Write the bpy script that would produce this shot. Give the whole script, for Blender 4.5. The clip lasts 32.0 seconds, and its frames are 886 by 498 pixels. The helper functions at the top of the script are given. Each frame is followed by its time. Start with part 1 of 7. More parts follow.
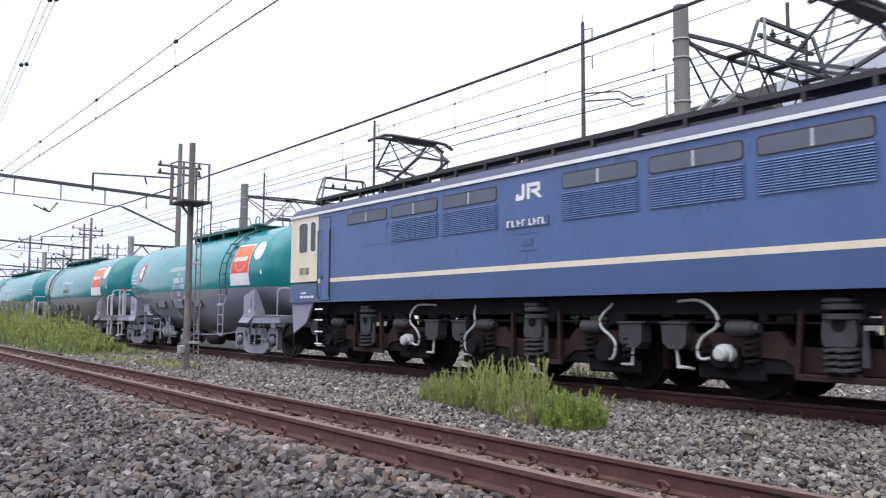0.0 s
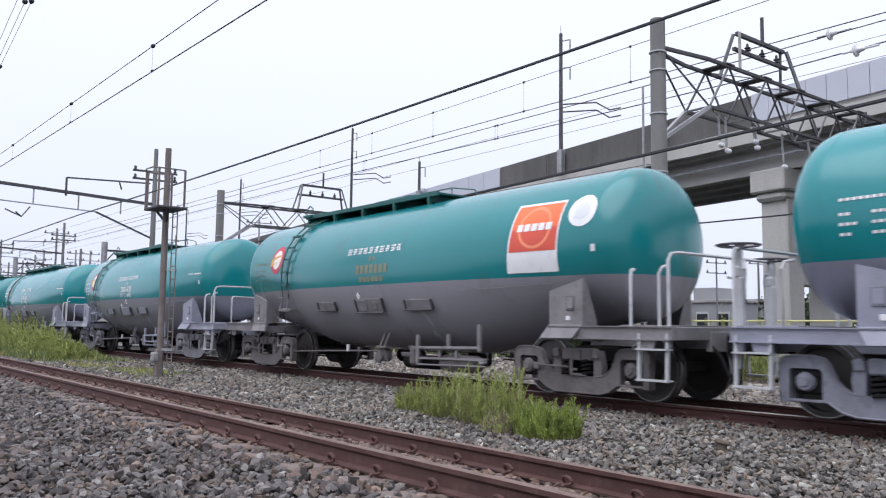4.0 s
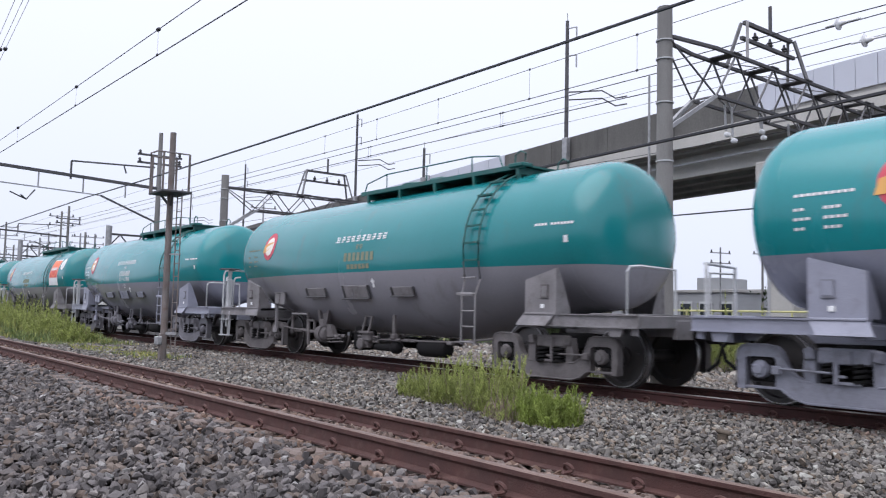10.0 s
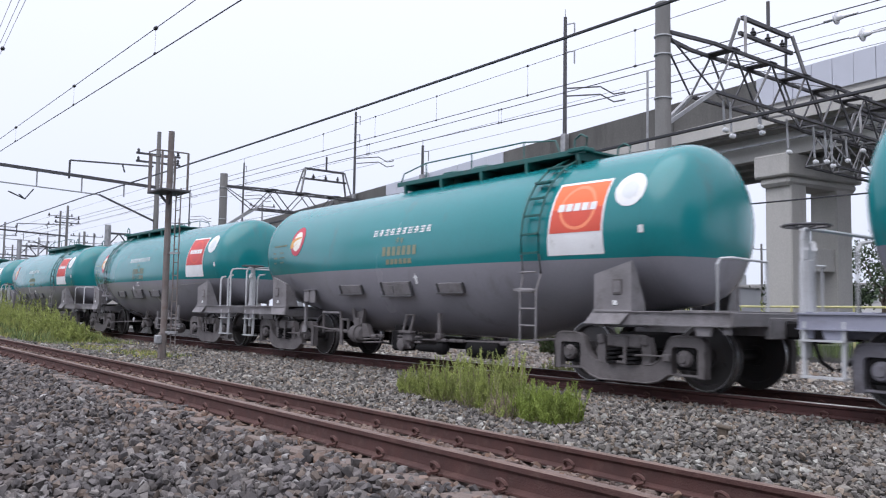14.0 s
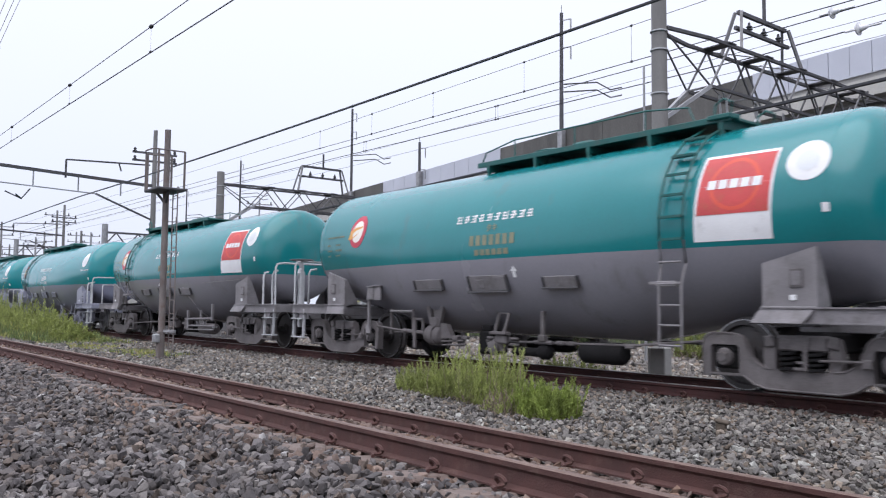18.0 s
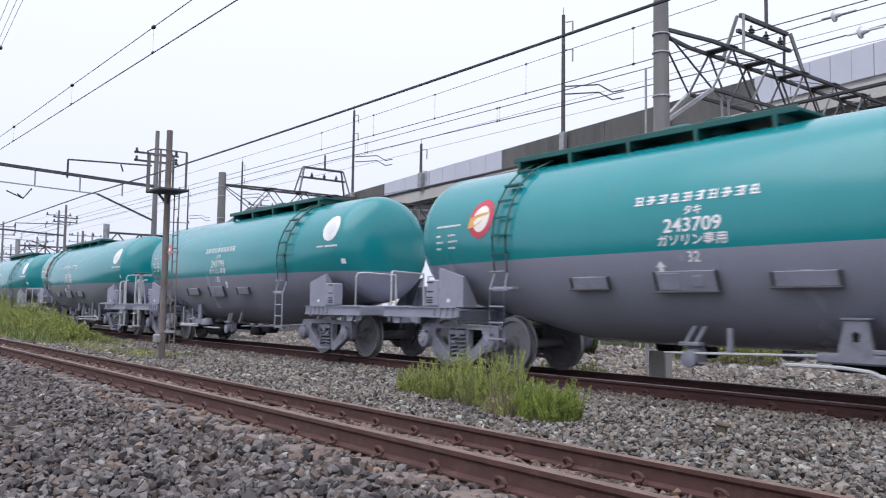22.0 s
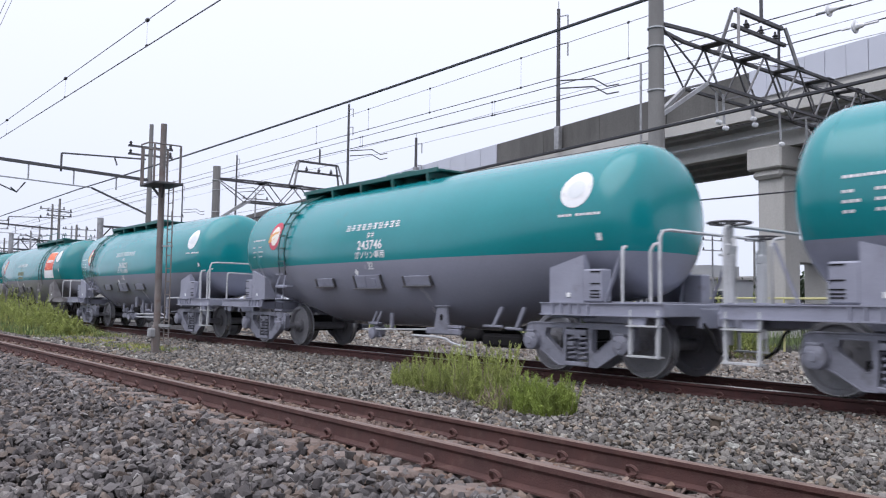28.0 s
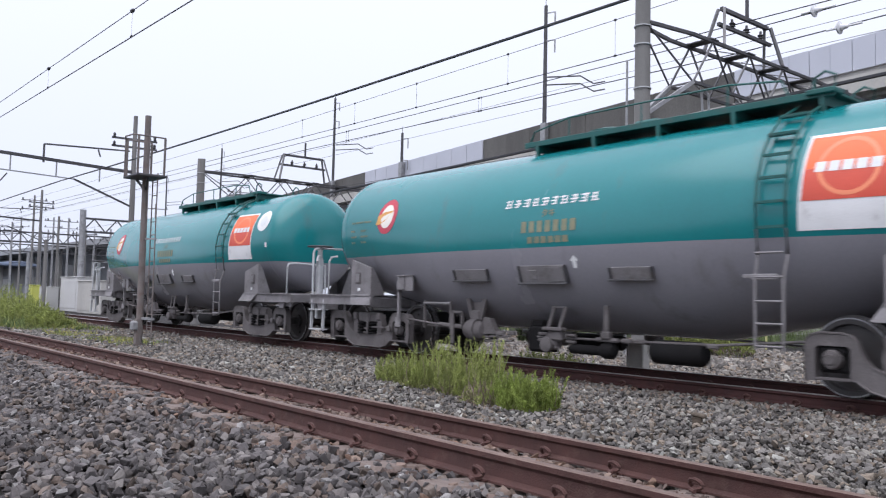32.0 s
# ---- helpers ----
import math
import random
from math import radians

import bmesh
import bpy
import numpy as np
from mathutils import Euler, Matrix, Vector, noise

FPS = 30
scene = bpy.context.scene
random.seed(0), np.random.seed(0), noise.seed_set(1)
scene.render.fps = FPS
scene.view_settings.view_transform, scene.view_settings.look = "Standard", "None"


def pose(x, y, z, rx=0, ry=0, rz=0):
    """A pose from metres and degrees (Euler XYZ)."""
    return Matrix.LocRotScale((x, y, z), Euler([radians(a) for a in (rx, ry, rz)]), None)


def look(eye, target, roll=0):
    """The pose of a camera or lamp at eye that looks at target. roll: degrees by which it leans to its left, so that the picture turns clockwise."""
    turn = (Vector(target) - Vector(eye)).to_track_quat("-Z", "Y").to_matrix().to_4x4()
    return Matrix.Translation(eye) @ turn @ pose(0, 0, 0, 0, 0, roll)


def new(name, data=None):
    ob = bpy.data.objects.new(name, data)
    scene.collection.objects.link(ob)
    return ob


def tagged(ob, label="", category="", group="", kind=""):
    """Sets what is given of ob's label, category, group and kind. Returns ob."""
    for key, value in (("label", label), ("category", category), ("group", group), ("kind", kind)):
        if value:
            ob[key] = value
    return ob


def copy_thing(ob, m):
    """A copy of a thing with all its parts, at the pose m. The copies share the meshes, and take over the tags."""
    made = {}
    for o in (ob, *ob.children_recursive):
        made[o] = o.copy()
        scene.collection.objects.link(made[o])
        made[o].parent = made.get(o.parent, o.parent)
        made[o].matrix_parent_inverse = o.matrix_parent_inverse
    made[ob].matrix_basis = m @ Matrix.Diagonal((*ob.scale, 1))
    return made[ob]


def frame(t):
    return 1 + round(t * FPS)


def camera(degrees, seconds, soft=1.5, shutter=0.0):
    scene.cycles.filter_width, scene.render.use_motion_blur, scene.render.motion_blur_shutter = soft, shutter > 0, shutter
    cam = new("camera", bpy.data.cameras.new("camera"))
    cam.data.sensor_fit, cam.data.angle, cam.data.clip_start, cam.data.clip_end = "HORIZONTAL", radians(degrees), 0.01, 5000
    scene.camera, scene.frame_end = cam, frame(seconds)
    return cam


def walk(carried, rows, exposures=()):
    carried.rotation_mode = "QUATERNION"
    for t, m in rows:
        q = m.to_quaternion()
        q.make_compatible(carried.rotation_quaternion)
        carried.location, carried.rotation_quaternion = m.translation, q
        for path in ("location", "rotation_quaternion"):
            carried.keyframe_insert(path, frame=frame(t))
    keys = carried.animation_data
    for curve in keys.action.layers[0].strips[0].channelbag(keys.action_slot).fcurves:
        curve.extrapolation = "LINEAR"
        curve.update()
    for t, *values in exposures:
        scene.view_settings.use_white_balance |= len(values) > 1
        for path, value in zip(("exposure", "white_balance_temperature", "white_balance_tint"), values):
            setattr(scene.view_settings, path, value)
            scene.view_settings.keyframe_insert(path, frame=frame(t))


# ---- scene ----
cam = camera(56.29, 32.0, soft=1.15, shutter=0.2)
EYE = Vector((0.0, 0.0, 0.955))


def aim(yaw, pitch, roll):
    """Camera pose: yaw from the line of the track, pitch up, roll, in degrees."""
    a, b = radians(yaw), radians(pitch)
    way = Vector((-math.cos(a) * math.cos(b), math.sin(a) * math.cos(b), math.sin(b)))
    return look(EYE, EYE + way * 10, roll)


# seconds, yaw, pitch, roll of the hand-held camera
walk(cam, [(t, aim(*a)) for t, *a in (
    (0, 37.00, 4.78, 0.30), (0.5, 37.67, 5.13, 0.43), (1, 38.00, 5.34, 0.53), (1.5, 38.18, 5.44, 0.61),
    (2, 38.34, 5.43, 0.59), (2.5, 38.48, 5.42, 0.65), (3, 38.57, 5.42, 0.71), (3.5, 38.60, 5.42, 0.69),
    (5.5, 38.34, 5.13, 0.83), (6, 38.19, 5.03, 0.93), (6.5, 38.11, 4.96, 1.02), (7, 38.10, 4.89, 1.07),
    (7.5, 38.12, 4.79, 1.13), (8, 38.11, 4.67, 1.14), (8.5, 38.09, 4.60, 1.23), (9, 38.12, 4.57, 1.30),
    (9.5, 38.22, 4.54, 1.30), (10, 38.34, 4.49, 1.31), (10.5, 38.41, 4.43, 1.29), (11, 38.48, 4.38, 1.17),
    (11.5, 38.51, 4.35, 1.18), (12, 38.54, 4.34, 1.14), (12.5, 38.54, 4.35, 1.07), (13, 38.48, 4.35, 1.07),
    (13.5, 38.42, 4.33, 1.00), (14, 38.40, 4.29, 0.94), (14.5, 38.48, 4.27, 0.89), (16.5, 38.45, 4.10, 0.58),
    (17, 38.46, 4.07, 0.57), (17.5, 38.51, 4.07, 0.56), (18, 38.57, 4.07, 0.53), (18.5, 38.61, 4.08, 0.54),
    (19, 38.62, 4.11, 0.58), (19.5, 38.64, 4.10, 0.61), (20, 38.63, 4.12, 0.62), (20.5, 38.55, 4.13, 0.64),
    (21, 38.46, 4.12, 0.65), (21.5, 38.43, 4.14, 0.73), (22, 38.49, 4.18, 0.78), (22.5, 38.56, 4.20, 0.78),
    (23, 38.60, 4.19, 0.75), (23.5, 38.64, 4.12, 0.70), (24, 38.67, 4.06, 0.81), (24.5, 38.72, 4.02, 0.83),
    (25, 38.78, 4.02, 0.82), (25.5, 38.86, 3.99, 0.86), (27.5, 38.84, 3.79, 0.82), (28, 38.85, 3.78, 0.80),
    (28.5, 38.90, 3.80, 0.86), (29, 38.92, 3.77, 0.75), (29.5, 38.86, 3.72, 0.78), (30, 38.80, 3.67, 0.84),
    (30.5, 38.75, 3.63, 0.93), (31, 38.82, 3.61, 1.00), (31.5, 39.08, 3.56, 1.16), (32, 39.88, 3.48, 1.27),
)], exposures=((0.0, 0.54, 6020, 17), (2.0, 0.36, 6020, 17), (32.0, 0.36, 6020, 17)))

# ---- light ----
world = bpy.data.worlds.new("overcast_sky")
scene.world = world
world.use_nodes = True
wn, wl = world.node_tree.nodes, world.node_tree.links
sky = wn.new("ShaderNodeTexSky")
sky.sky_type, sky.sun_disc = "NISHITA", False
sky.sun_elevation, sky.sun_rotation = radians(58), radians(150)
sky.air_density, sky.dust_density = 1.0, 6.0
cloud = wn.new("ShaderNodeMixRGB")
cloud.inputs["Fac"].default_value = 0.93
wco = wn.new("ShaderNodeTexCoord")
wsep = wn.new("ShaderNodeSeparateXYZ")
wl.new(wco.outputs["Generated"], wsep.inputs["Vector"])
wup = wn.new("ShaderNodeMapRange")      # an overcast sky is brightest overhead
wup.inputs["From Max"].default_value = 0.75
wl.new(wsep.outputs["Z"], wup.inputs["Value"])
veil = wn.new("ShaderNodeMixRGB")
veil.inputs["Color1"].default_value, veil.inputs["Color2"].default_value = (6.7, 7.1, 7.7, 1), (9.8, 10.0, 10.4, 1)
wl.new(wup.outputs["Result"], veil.inputs["Fac"])
wl.new(veil.outputs["Color"], cloud.inputs["Color2"])
wl.new(sky.outputs["Color"], cloud.inputs["Color1"])
wl.new(cloud.outputs["Color"], wn["Background"].inputs["Color"])
wn["Background"].inputs["Strength"].default_value = 0.1
sun = new("sun", bpy.data.lights.new("sun", "SUN"))
sun.data.energy, sun.data.angle, sun.data.color = 1.75, radians(75), (1.0, 0.97, 0.92)
sun.matrix_world = look((2, -5, 22), (0, 3, 0))


# ---- materials ----
def material(name, color, rough=0.6, metal=0.0, vary=0.12, scale=3.0, fine=60.0, bump=0.15, dirt=None, dirt_amount=0.0, streak=1.0,
             island=0.0, pick=0.0, spec=0.5):
    """A procedural surface: base colour with broad and fine variation, optional dirt and per-piece variation."""
    m = bpy.data.materials.new(name)
    m.use_nodes = True
    n, l = m.node_tree.nodes, m.node_tree.links
    b = n["Principled BSDF"]
    b.inputs["Roughness"].default_value, b.inputs["Metallic"].default_value = rough, metal
    b.inputs["Specular IOR Level"].default_value = spec
    co = n.new("ShaderNodeTexCoord")
    mp = n.new("ShaderNodeMapping")
    mp.inputs["Scale"].default_value = (1, 1, 1.0 / streak)
    l.new(co.outputs["Object"], mp.inputs["Vector"])
    broad, grain = n.new("ShaderNodeTexNoise"), n.new("ShaderNodeTexNoise")
    broad.inputs["Scale"].default_value, broad.inputs["Detail"].default_value = scale, 6
    grain.inputs["Scale"].default_value, grain.inputs["Detail"].default_value = fine, 3
    l.new(mp.outputs["Vector"], broad.inputs["Vector"])
    l.new(co.outputs["Object"], grain.inputs["Vector"])
    ramp = n.new("ShaderNodeMapRange")
    ramp.inputs["From Min"].default_value, ramp.inputs["From Max"].default_value = 0.3, 0.7
    ramp.inputs["To Min"].default_value, ramp.inputs["To Max"].default_value = 1 - vary, 1 + vary
    l.new(broad.outputs["Fac"], ramp.inputs["Value"])
    g2 = n.new("ShaderNodeMapRange")
    g2.inputs["From Min"].default_value, g2.inputs["From Max"].default_value = 0.3, 0.7
    g2.inputs["To Min"].default_value, g2.inputs["To Max"].default_value = 1 - vary * 0.6, 1 + vary * 0.6
    l.new(grain.outputs["Fac"], g2.inputs["Value"])
    mul = n.new("ShaderNodeMath")
    mul.operation = "MULTIPLY"
    l.new(ramp.outputs["Result"], mul.inputs[0])
    l.new(g2.outputs["Result"], mul.inputs[1])
    val = mul.outputs[0]
    if island or pick:
        src = n.new("ShaderNodeNewGeometry").outputs["Random Per Island"] if island else n.new("ShaderNodeObjectInfo").outputs["Random"]
        k = n.new("ShaderNodeMapRange")
        k.inputs["To Min"].default_value, k.inputs["To Max"].default_value = 1 - (island or pick), 1 + (island or pick)
        l.new(src, k.inputs["Value"])
        mm = n.new("ShaderNodeMath")
        mm.operation = "MULTIPLY"
        l.new(val, mm.inputs[0])
        l.new(k.outputs["Result"], mm.inputs[1])
        val = mm.outputs[0]
    sc = n.new("ShaderNodeVectorMath")
    sc.operation = "SCALE"
    sc.inputs[0].default_value = color[:3]
    l.new(val, sc.inputs["Scale"])
    out = sc.outputs["Vector"]
    if dirt:
        dn = n.new("ShaderNodeTexNoise")
        dn.inputs["Scale"].default_value, dn.inputs["Detail"].default_value, dn.inputs["Roughness"].default_value = scale * 1.7, 8, 0.65
        l.new(mp.outputs["Vector"], dn.inputs["Vector"])
        dr = n.new("ShaderNodeMapRange")
        dr.inputs["From Min"].default_value, dr.inputs["From Max"].default_value = 0.62 - 0.4 * dirt_amount, 0.85 - 0.3 * dirt_amount
        dr.inputs["To Max"].default_value = min(1.0, 0.4 + dirt_amount)
        l.new(dn.outputs["Fac"], dr.inputs["Value"])
        mx = n.new("ShaderNodeMixRGB")
        mx.inputs["Color2"].default_value = (*dirt, 1)
        l.new(dr.outputs["Result"], mx.inputs["Fac"])
        l.new(out, mx.inputs["Color1"])
        out = mx.outputs["Color"]
    l.new(out, b.inputs["Base Color"])
    if bump:
        bp = n.new("ShaderNodeBump")
        bp.inputs["Strength"].default_value, bp.inputs["Distance"].default_value = bump, 0.02
        l.new(grain.outputs["Fac"], bp.inputs["Height"])
        l.new(bp.outputs["Normal"], b.inputs["Normal"])
    rr = n.new("ShaderNodeMapRange")
    rr.inputs["To Min"].default_value, rr.inputs["To Max"].default_value = max(0.02, rough - 0.12), min(1, rough + 0.12)
    l.new(broad.outputs["Fac"], rr.inputs["Value"])
    l.new(rr.outputs["Result"], b.inputs["Roughness"])
    return m


def tank_paint(name, teal, grey, grime, amount):
    """Two-tone tank enamel: teal above, grey below the paint line, with thin grime."""
    m = material(name, teal, rough=0.23, vary=0.05, scale=0.9, fine=25, bump=0.02, dirt=grime, dirt_amount=amount, streak=3.0)
    n, l = m.node_tree.nodes, m.node_tree.links
    b = n["Principled BSDF"]
    b.inputs["Coat Weight"].default_value, b.inputs["Coat Roughness"].default_value = 0.25, 0.18
    scale_node = [x for x in n if x.type == "VECT_MATH"][0]
    co = [x for x in n if x.type == "TEX_COORD"][0]
    sep = n.new("ShaderNodeSeparateXYZ")
    l.new(co.outputs["Object"], sep.inputs["Vector"])
    step = n.new("ShaderNodeMath")
    step.operation = "GREATER_THAN"
    step.inputs[1].default_value = PAINT_LINE
    l.new(sep.outputs["Z"], step.inputs[0])
    mix = n.new("ShaderNodeMixRGB")
    mix.inputs["Color1"].default_value, mix.inputs["Color2"].default_value = (*grey, 1), (*teal, 1)
    l.new(step.outputs[0], mix.inputs["Fac"])
    l.new(mix.outputs["Color"], scale_node.inputs[0])
    return m


PAINT_LINE = 1.70
GRIME = (0.09, 0.075, 0.06)
TANK_CLEAN = tank_paint("tank_enamel", (0.007, 0.220, 0.236), (0.250, 0.260, 0.318), GRIME, 0.02)
TANK_WORN = tank_paint("tank_enamel_worn", (0.008, 0.206, 0.220), (0.238, 0.240, 0.284), GRIME, 0.08)
TANK_DIRTY = tank_paint("tank_enamel_grimy", (0.010, 0.192, 0.202), (0.258, 0.254, 0.282), GRIME, 0.13)
# teal darkened so the colour carries the walkway's underside shadow
TEAL_PART_SHADED = material("teal_steel_shaded", (0.010, 0.098, 0.088), 0.45, vary=0.12, dirt=GRIME, dirt_amount=0.2)
FRAME_CLEAN = material("frame_grey_paint", (0.268, 0.276, 0.335), 0.5, vary=0.1, dirt=GRIME, dirt_amount=0.12)
FRAME_DIRTY = material("frame_grey_grimy", (0.205, 0.195, 0.20), 0.65, vary=0.18, dirt=(0.06, 0.05, 0.042), dirt_amount=0.25)
BOGIE_CLEAN = material("bogie_grey_paint", (0.205, 0.21, 0.25), 0.55, vary=0.16, dirt=(0.05, 0.042, 0.042), dirt_amount=0.24)
BOGIE_WORN = material("bogie_grey_worn", (0.165, 0.160, 0.178), 0.6, vary=0.2, dirt=(0.05, 0.041, 0.038), dirt_amount=0.3)
# brake dust, plus a base darkened for the weak light below the frame
BOGIE_DIRTY_SHADE = material("bogie_brake_dust_shade", (0.125, 0.114, 0.113), 0.75, vary=0.25, dirt=(0.045, 0.036, 0.03), dirt_amount=0.25)
# black gear, with the shadow beneath the wagons worked into its colour
UNDER_SHADE = material("underframe_black_shade", (0.013, 0.0125, 0.013), 0.85, vary=0.25, dirt=(0.032, 0.026, 0.022), dirt_amount=0.1, spec=0.15)
WHEEL = material("wheel_steel", (0.045, 0.042, 0.042), 0.55, 0.1, vary=0.25, dirt=(0.05, 0.035, 0.028), dirt_amount=0.3)
WHEEL_GREY = material("wheel_grey_paint", (0.20, 0.20, 0.215), 0.5, vary=0.15, dirt=(0.06, 0.05, 0.045), dirt_amount=0.25)
TREAD = material("wheel_tread_polished", (0.45, 0.45, 0.46), 0.3, 0.9, vary=0.05)
RAILING = material("railing_pale_paint", (0.48, 0.49, 0.50), 0.5, vary=0.1, dirt=GRIME, dirt_amount=0.15)
WHITE = material("white_marking", (0.78, 0.79, 0.79), 0.5, vary=0.05, dirt=GRIME, dirt_amount=0.06)
FADED = material("faded_brown_marking", (0.24, 0.24, 0.15), 0.6, vary=0.2, dirt=(0.05, 0.16, 0.14), dirt_amount=0.3)
RED = material("red_emblem_paint", (0.52, 0.045, 0.075), 0.45, vary=0.06)
CREAM_EMB = material("white_emblem_paint", (0.80, 0.76, 0.68), 0.5, vary=0.06)
ORANGE = material("orange_panel_paint", (0.85, 0.17, 0.05), 0.4, vary=0.05)
ORANGE_RED = material("red_panel_paint", (0.66, 0.09, 0.05), 0.4, vary=0.06)
ORANGE_PALE = material("pale_orange_ring_paint", (0.85, 0.28, 0.14), 0.45, vary=0.06)
CRIMSON = material("crimson_panel_paint", (0.55, 0.065, 0.062), 0.45, vary=0.1, dirt=(0.4, 0.12, 0.06), dirt_amount=0.3)
YELLOW = material("yellow_emblem_paint", (0.66, 0.34, 0.08), 0.5, vary=0.06)
SKYBLUE = material("pale_grey_emblem_paint", (0.66, 0.69, 0.70), 0.5, vary=0.06)
# blue raised to include reflected sky; the lower-body blue is a darker version
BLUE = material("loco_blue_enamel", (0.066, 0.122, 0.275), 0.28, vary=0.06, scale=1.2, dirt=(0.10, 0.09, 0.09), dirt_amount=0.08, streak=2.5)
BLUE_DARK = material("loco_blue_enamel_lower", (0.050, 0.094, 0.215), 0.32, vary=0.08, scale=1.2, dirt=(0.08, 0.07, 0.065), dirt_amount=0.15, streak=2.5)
CREAM = material("loco_cream_enamel", (0.74, 0.66, 0.50), 0.35, vary=0.05, dirt=(0.25, 0.2, 0.15), dirt_amount=0.1, streak=2.5)
LOCO_BLACK = material("loco_underframe", (0.011, 0.0105, 0.0115), 0.8, vary=0.3, dirt=(0.022, 0.017, 0.015), dirt_amount=0.12, spec=0.12)
LOCO_RUST = material("loco_bogie_frame", (0.030, 0.017, 0.016), 0.8, vary=0.3, dirt=(0.06, 0.028, 0.022), dirt_amount=0.3, spec=0.2)
LOCO_GREY = material("loco_bogie_grey", (0.036, 0.035, 0.040), 0.7, vary=0.2, dirt=(0.08, 0.07, 0.06), dirt_amount=0.25)
ROOF_BLUE = material("loco_roof_paint", (0.062, 0.068, 0.125), 0.5, vary=0.12, scale=1.2, dirt=(0.07, 0.065, 0.065), dirt_amount=0.25)
ROOF_DARK = material("loco_roof_walkway", (0.035, 0.035, 0.037), 0.7, vary=0.2)
DARK_GLASS = material("dark_window_glass", (0.03, 0.035, 0.04), 0.08, vary=0.05, bump=0)
LOUVRE_GLASS = material("dusty_clerestory_glass", (0.10, 0.115, 0.145), 0.45, vary=0.1, bump=0)
HOSE = material("pale_cable_sheath", (0.42, 0.44, 0.42), 0.6, vary=0.15)
RUST = material("rail_rust", (0.070, 0.031, 0.026), 0.85, vary=0.2, scale=6, fine=90, bump=0.3, dirt=(0.13, 0.085, 0.068), dirt_amount=0.25)
RAIL_TOP = material("rail_head_dull", (0.165, 0.115, 0.095), 0.6, 0.2, vary=0.15, dirt=(0.105, 0.058, 0.044), dirt_amount=0.4)
RUST_DARK = material("rail_rust_dark", (0.056, 0.020, 0.018), 0.8, vary=0.25, scale=6, fine=90, bump=0.3)
RAIL_SHINE = material("rail_head_worn", (0.35, 0.33, 0.32), 0.35, 0.85, vary=0.1)
SLEEPER = material("concrete_sleeper", (0.165, 0.13, 0.112), 0.85, vary=0.2, dirt=(0.11, 0.075, 0.06), dirt_amount=0.4)


def stone_mix(name, single_stones, tint=(1.0, 1.0, 1.0)):
    """Crushed stone: each piece one of several greys and browns, with broad rusty stains."""
    how = {"pick": 0.28} if single_stones else {"island": 0.28}
    m = material(name, (0.13, 0.12, 0.116), 0.88, vary=0.22, scale=0.9, fine=70, bump=0.25, dirt=(0.155, 0.112, 0.086), dirt_amount=0.16, **how)
    n, l = m.node_tree.nodes, m.node_tree.links
    src = n.new("ShaderNodeObjectInfo").outputs["Random"] if single_stones else n.new("ShaderNodeNewGeometry").outputs["Random Per Island"]
    wide = n.new("ShaderNodeMath")
    wide.operation = "MULTIPLY"
    wide.inputs[1].default_value = 37.7
    part_of = n.new("ShaderNodeMath")
    part_of.operation = "FRACT"
    l.new(src, wide.inputs[0])
    l.new(wide.outputs[0], part_of.inputs[0])
    ramp = n.new("ShaderNodeValToRGB")
    ramp.color_ramp.interpolation = "CONSTANT"
    tones = ((0.0, (0.116, 0.104, 0.100)), (0.28, (0.060, 0.053, 0.051)), (0.46, (0.152, 0.121, 0.099)), (0.60, (0.136, 0.121, 0.112)), (0.80, (0.19, 0.172, 0.157)), (0.90, (0.110, 0.083, 0.066)),
             (0.96, (0.24, 0.228, 0.215)))
    els = ramp.color_ramp.elements
    tones = [(a, tuple(p * q for p, q in zip(b, tint))) for a, b in tones]
    els[0].position, els[0].color = 0.0, (*tones[0][1], 1)
    els[1].position, els[1].color = tones[1][0], (*tones[1][1], 1)
    for pos, col in tones[2:]:
        e = els.new(pos)
        e.color = (*col, 1)
    l.new(part_of.outputs[0], ramp.inputs["Fac"])
    l.new(ramp.outputs["Color"], [x for x in n if x.type == "VECT_MATH"][0].inputs[0])
    return m


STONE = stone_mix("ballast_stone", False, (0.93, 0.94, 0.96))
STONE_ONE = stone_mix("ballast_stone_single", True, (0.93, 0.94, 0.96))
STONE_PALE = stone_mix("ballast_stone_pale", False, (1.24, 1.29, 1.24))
# pale stone tinted up further to offset the train's shadow on it
STONE_FAR = stone_mix("ballast_stone_far_lift", False, (1.45, 1.49, 1.42))
STONE_RUSTY = stone_mix("ballast_stone_rusty", False, (1.12, 0.90, 0.78))
CONCRETE = material("concrete_weathered", (0.33, 0.325, 0.31), 0.9, vary=0.14, scale=0.7, fine=18, bump=0.2, dirt=(0.17, 0.165, 0.155), dirt_amount=0.2, streak=4)
CONCRETE_DARK = material("concrete_stained_dark", (0.115, 0.112, 0.105), 0.9, vary=0.2, scale=0.6, fine=12, bump=0.2, dirt=(0.06, 0.06, 0.055), dirt_amount=0.3, streak=5)
CONCRETE_PALE = material("concrete_pale", (0.46, 0.45, 0.42), 0.9, vary=0.1, scale=0.5, fine=12, bump=0.1, dirt=(0.3, 0.29, 0.26), dirt_amount=0.15, streak=4)
POLE_GREY = material("concrete_pole", (0.205, 0.20, 0.192), 0.85, vary=0.15, scale=2, fine=40, dirt=(0.14, 0.135, 0.125), dirt_amount=0.3, streak=6)
PANEL_PALE = material("noise_panel_pale", (0.52, 0.54, 0.60), 0.55, vary=0.06, scale=0.4, bump=0.02)
GALV = material("galvanised_steel", (0.34, 0.345, 0.35), 0.5, 0.55, vary=0.2, dirt=(0.16, 0.14, 0.13), dirt_amount=0.25)
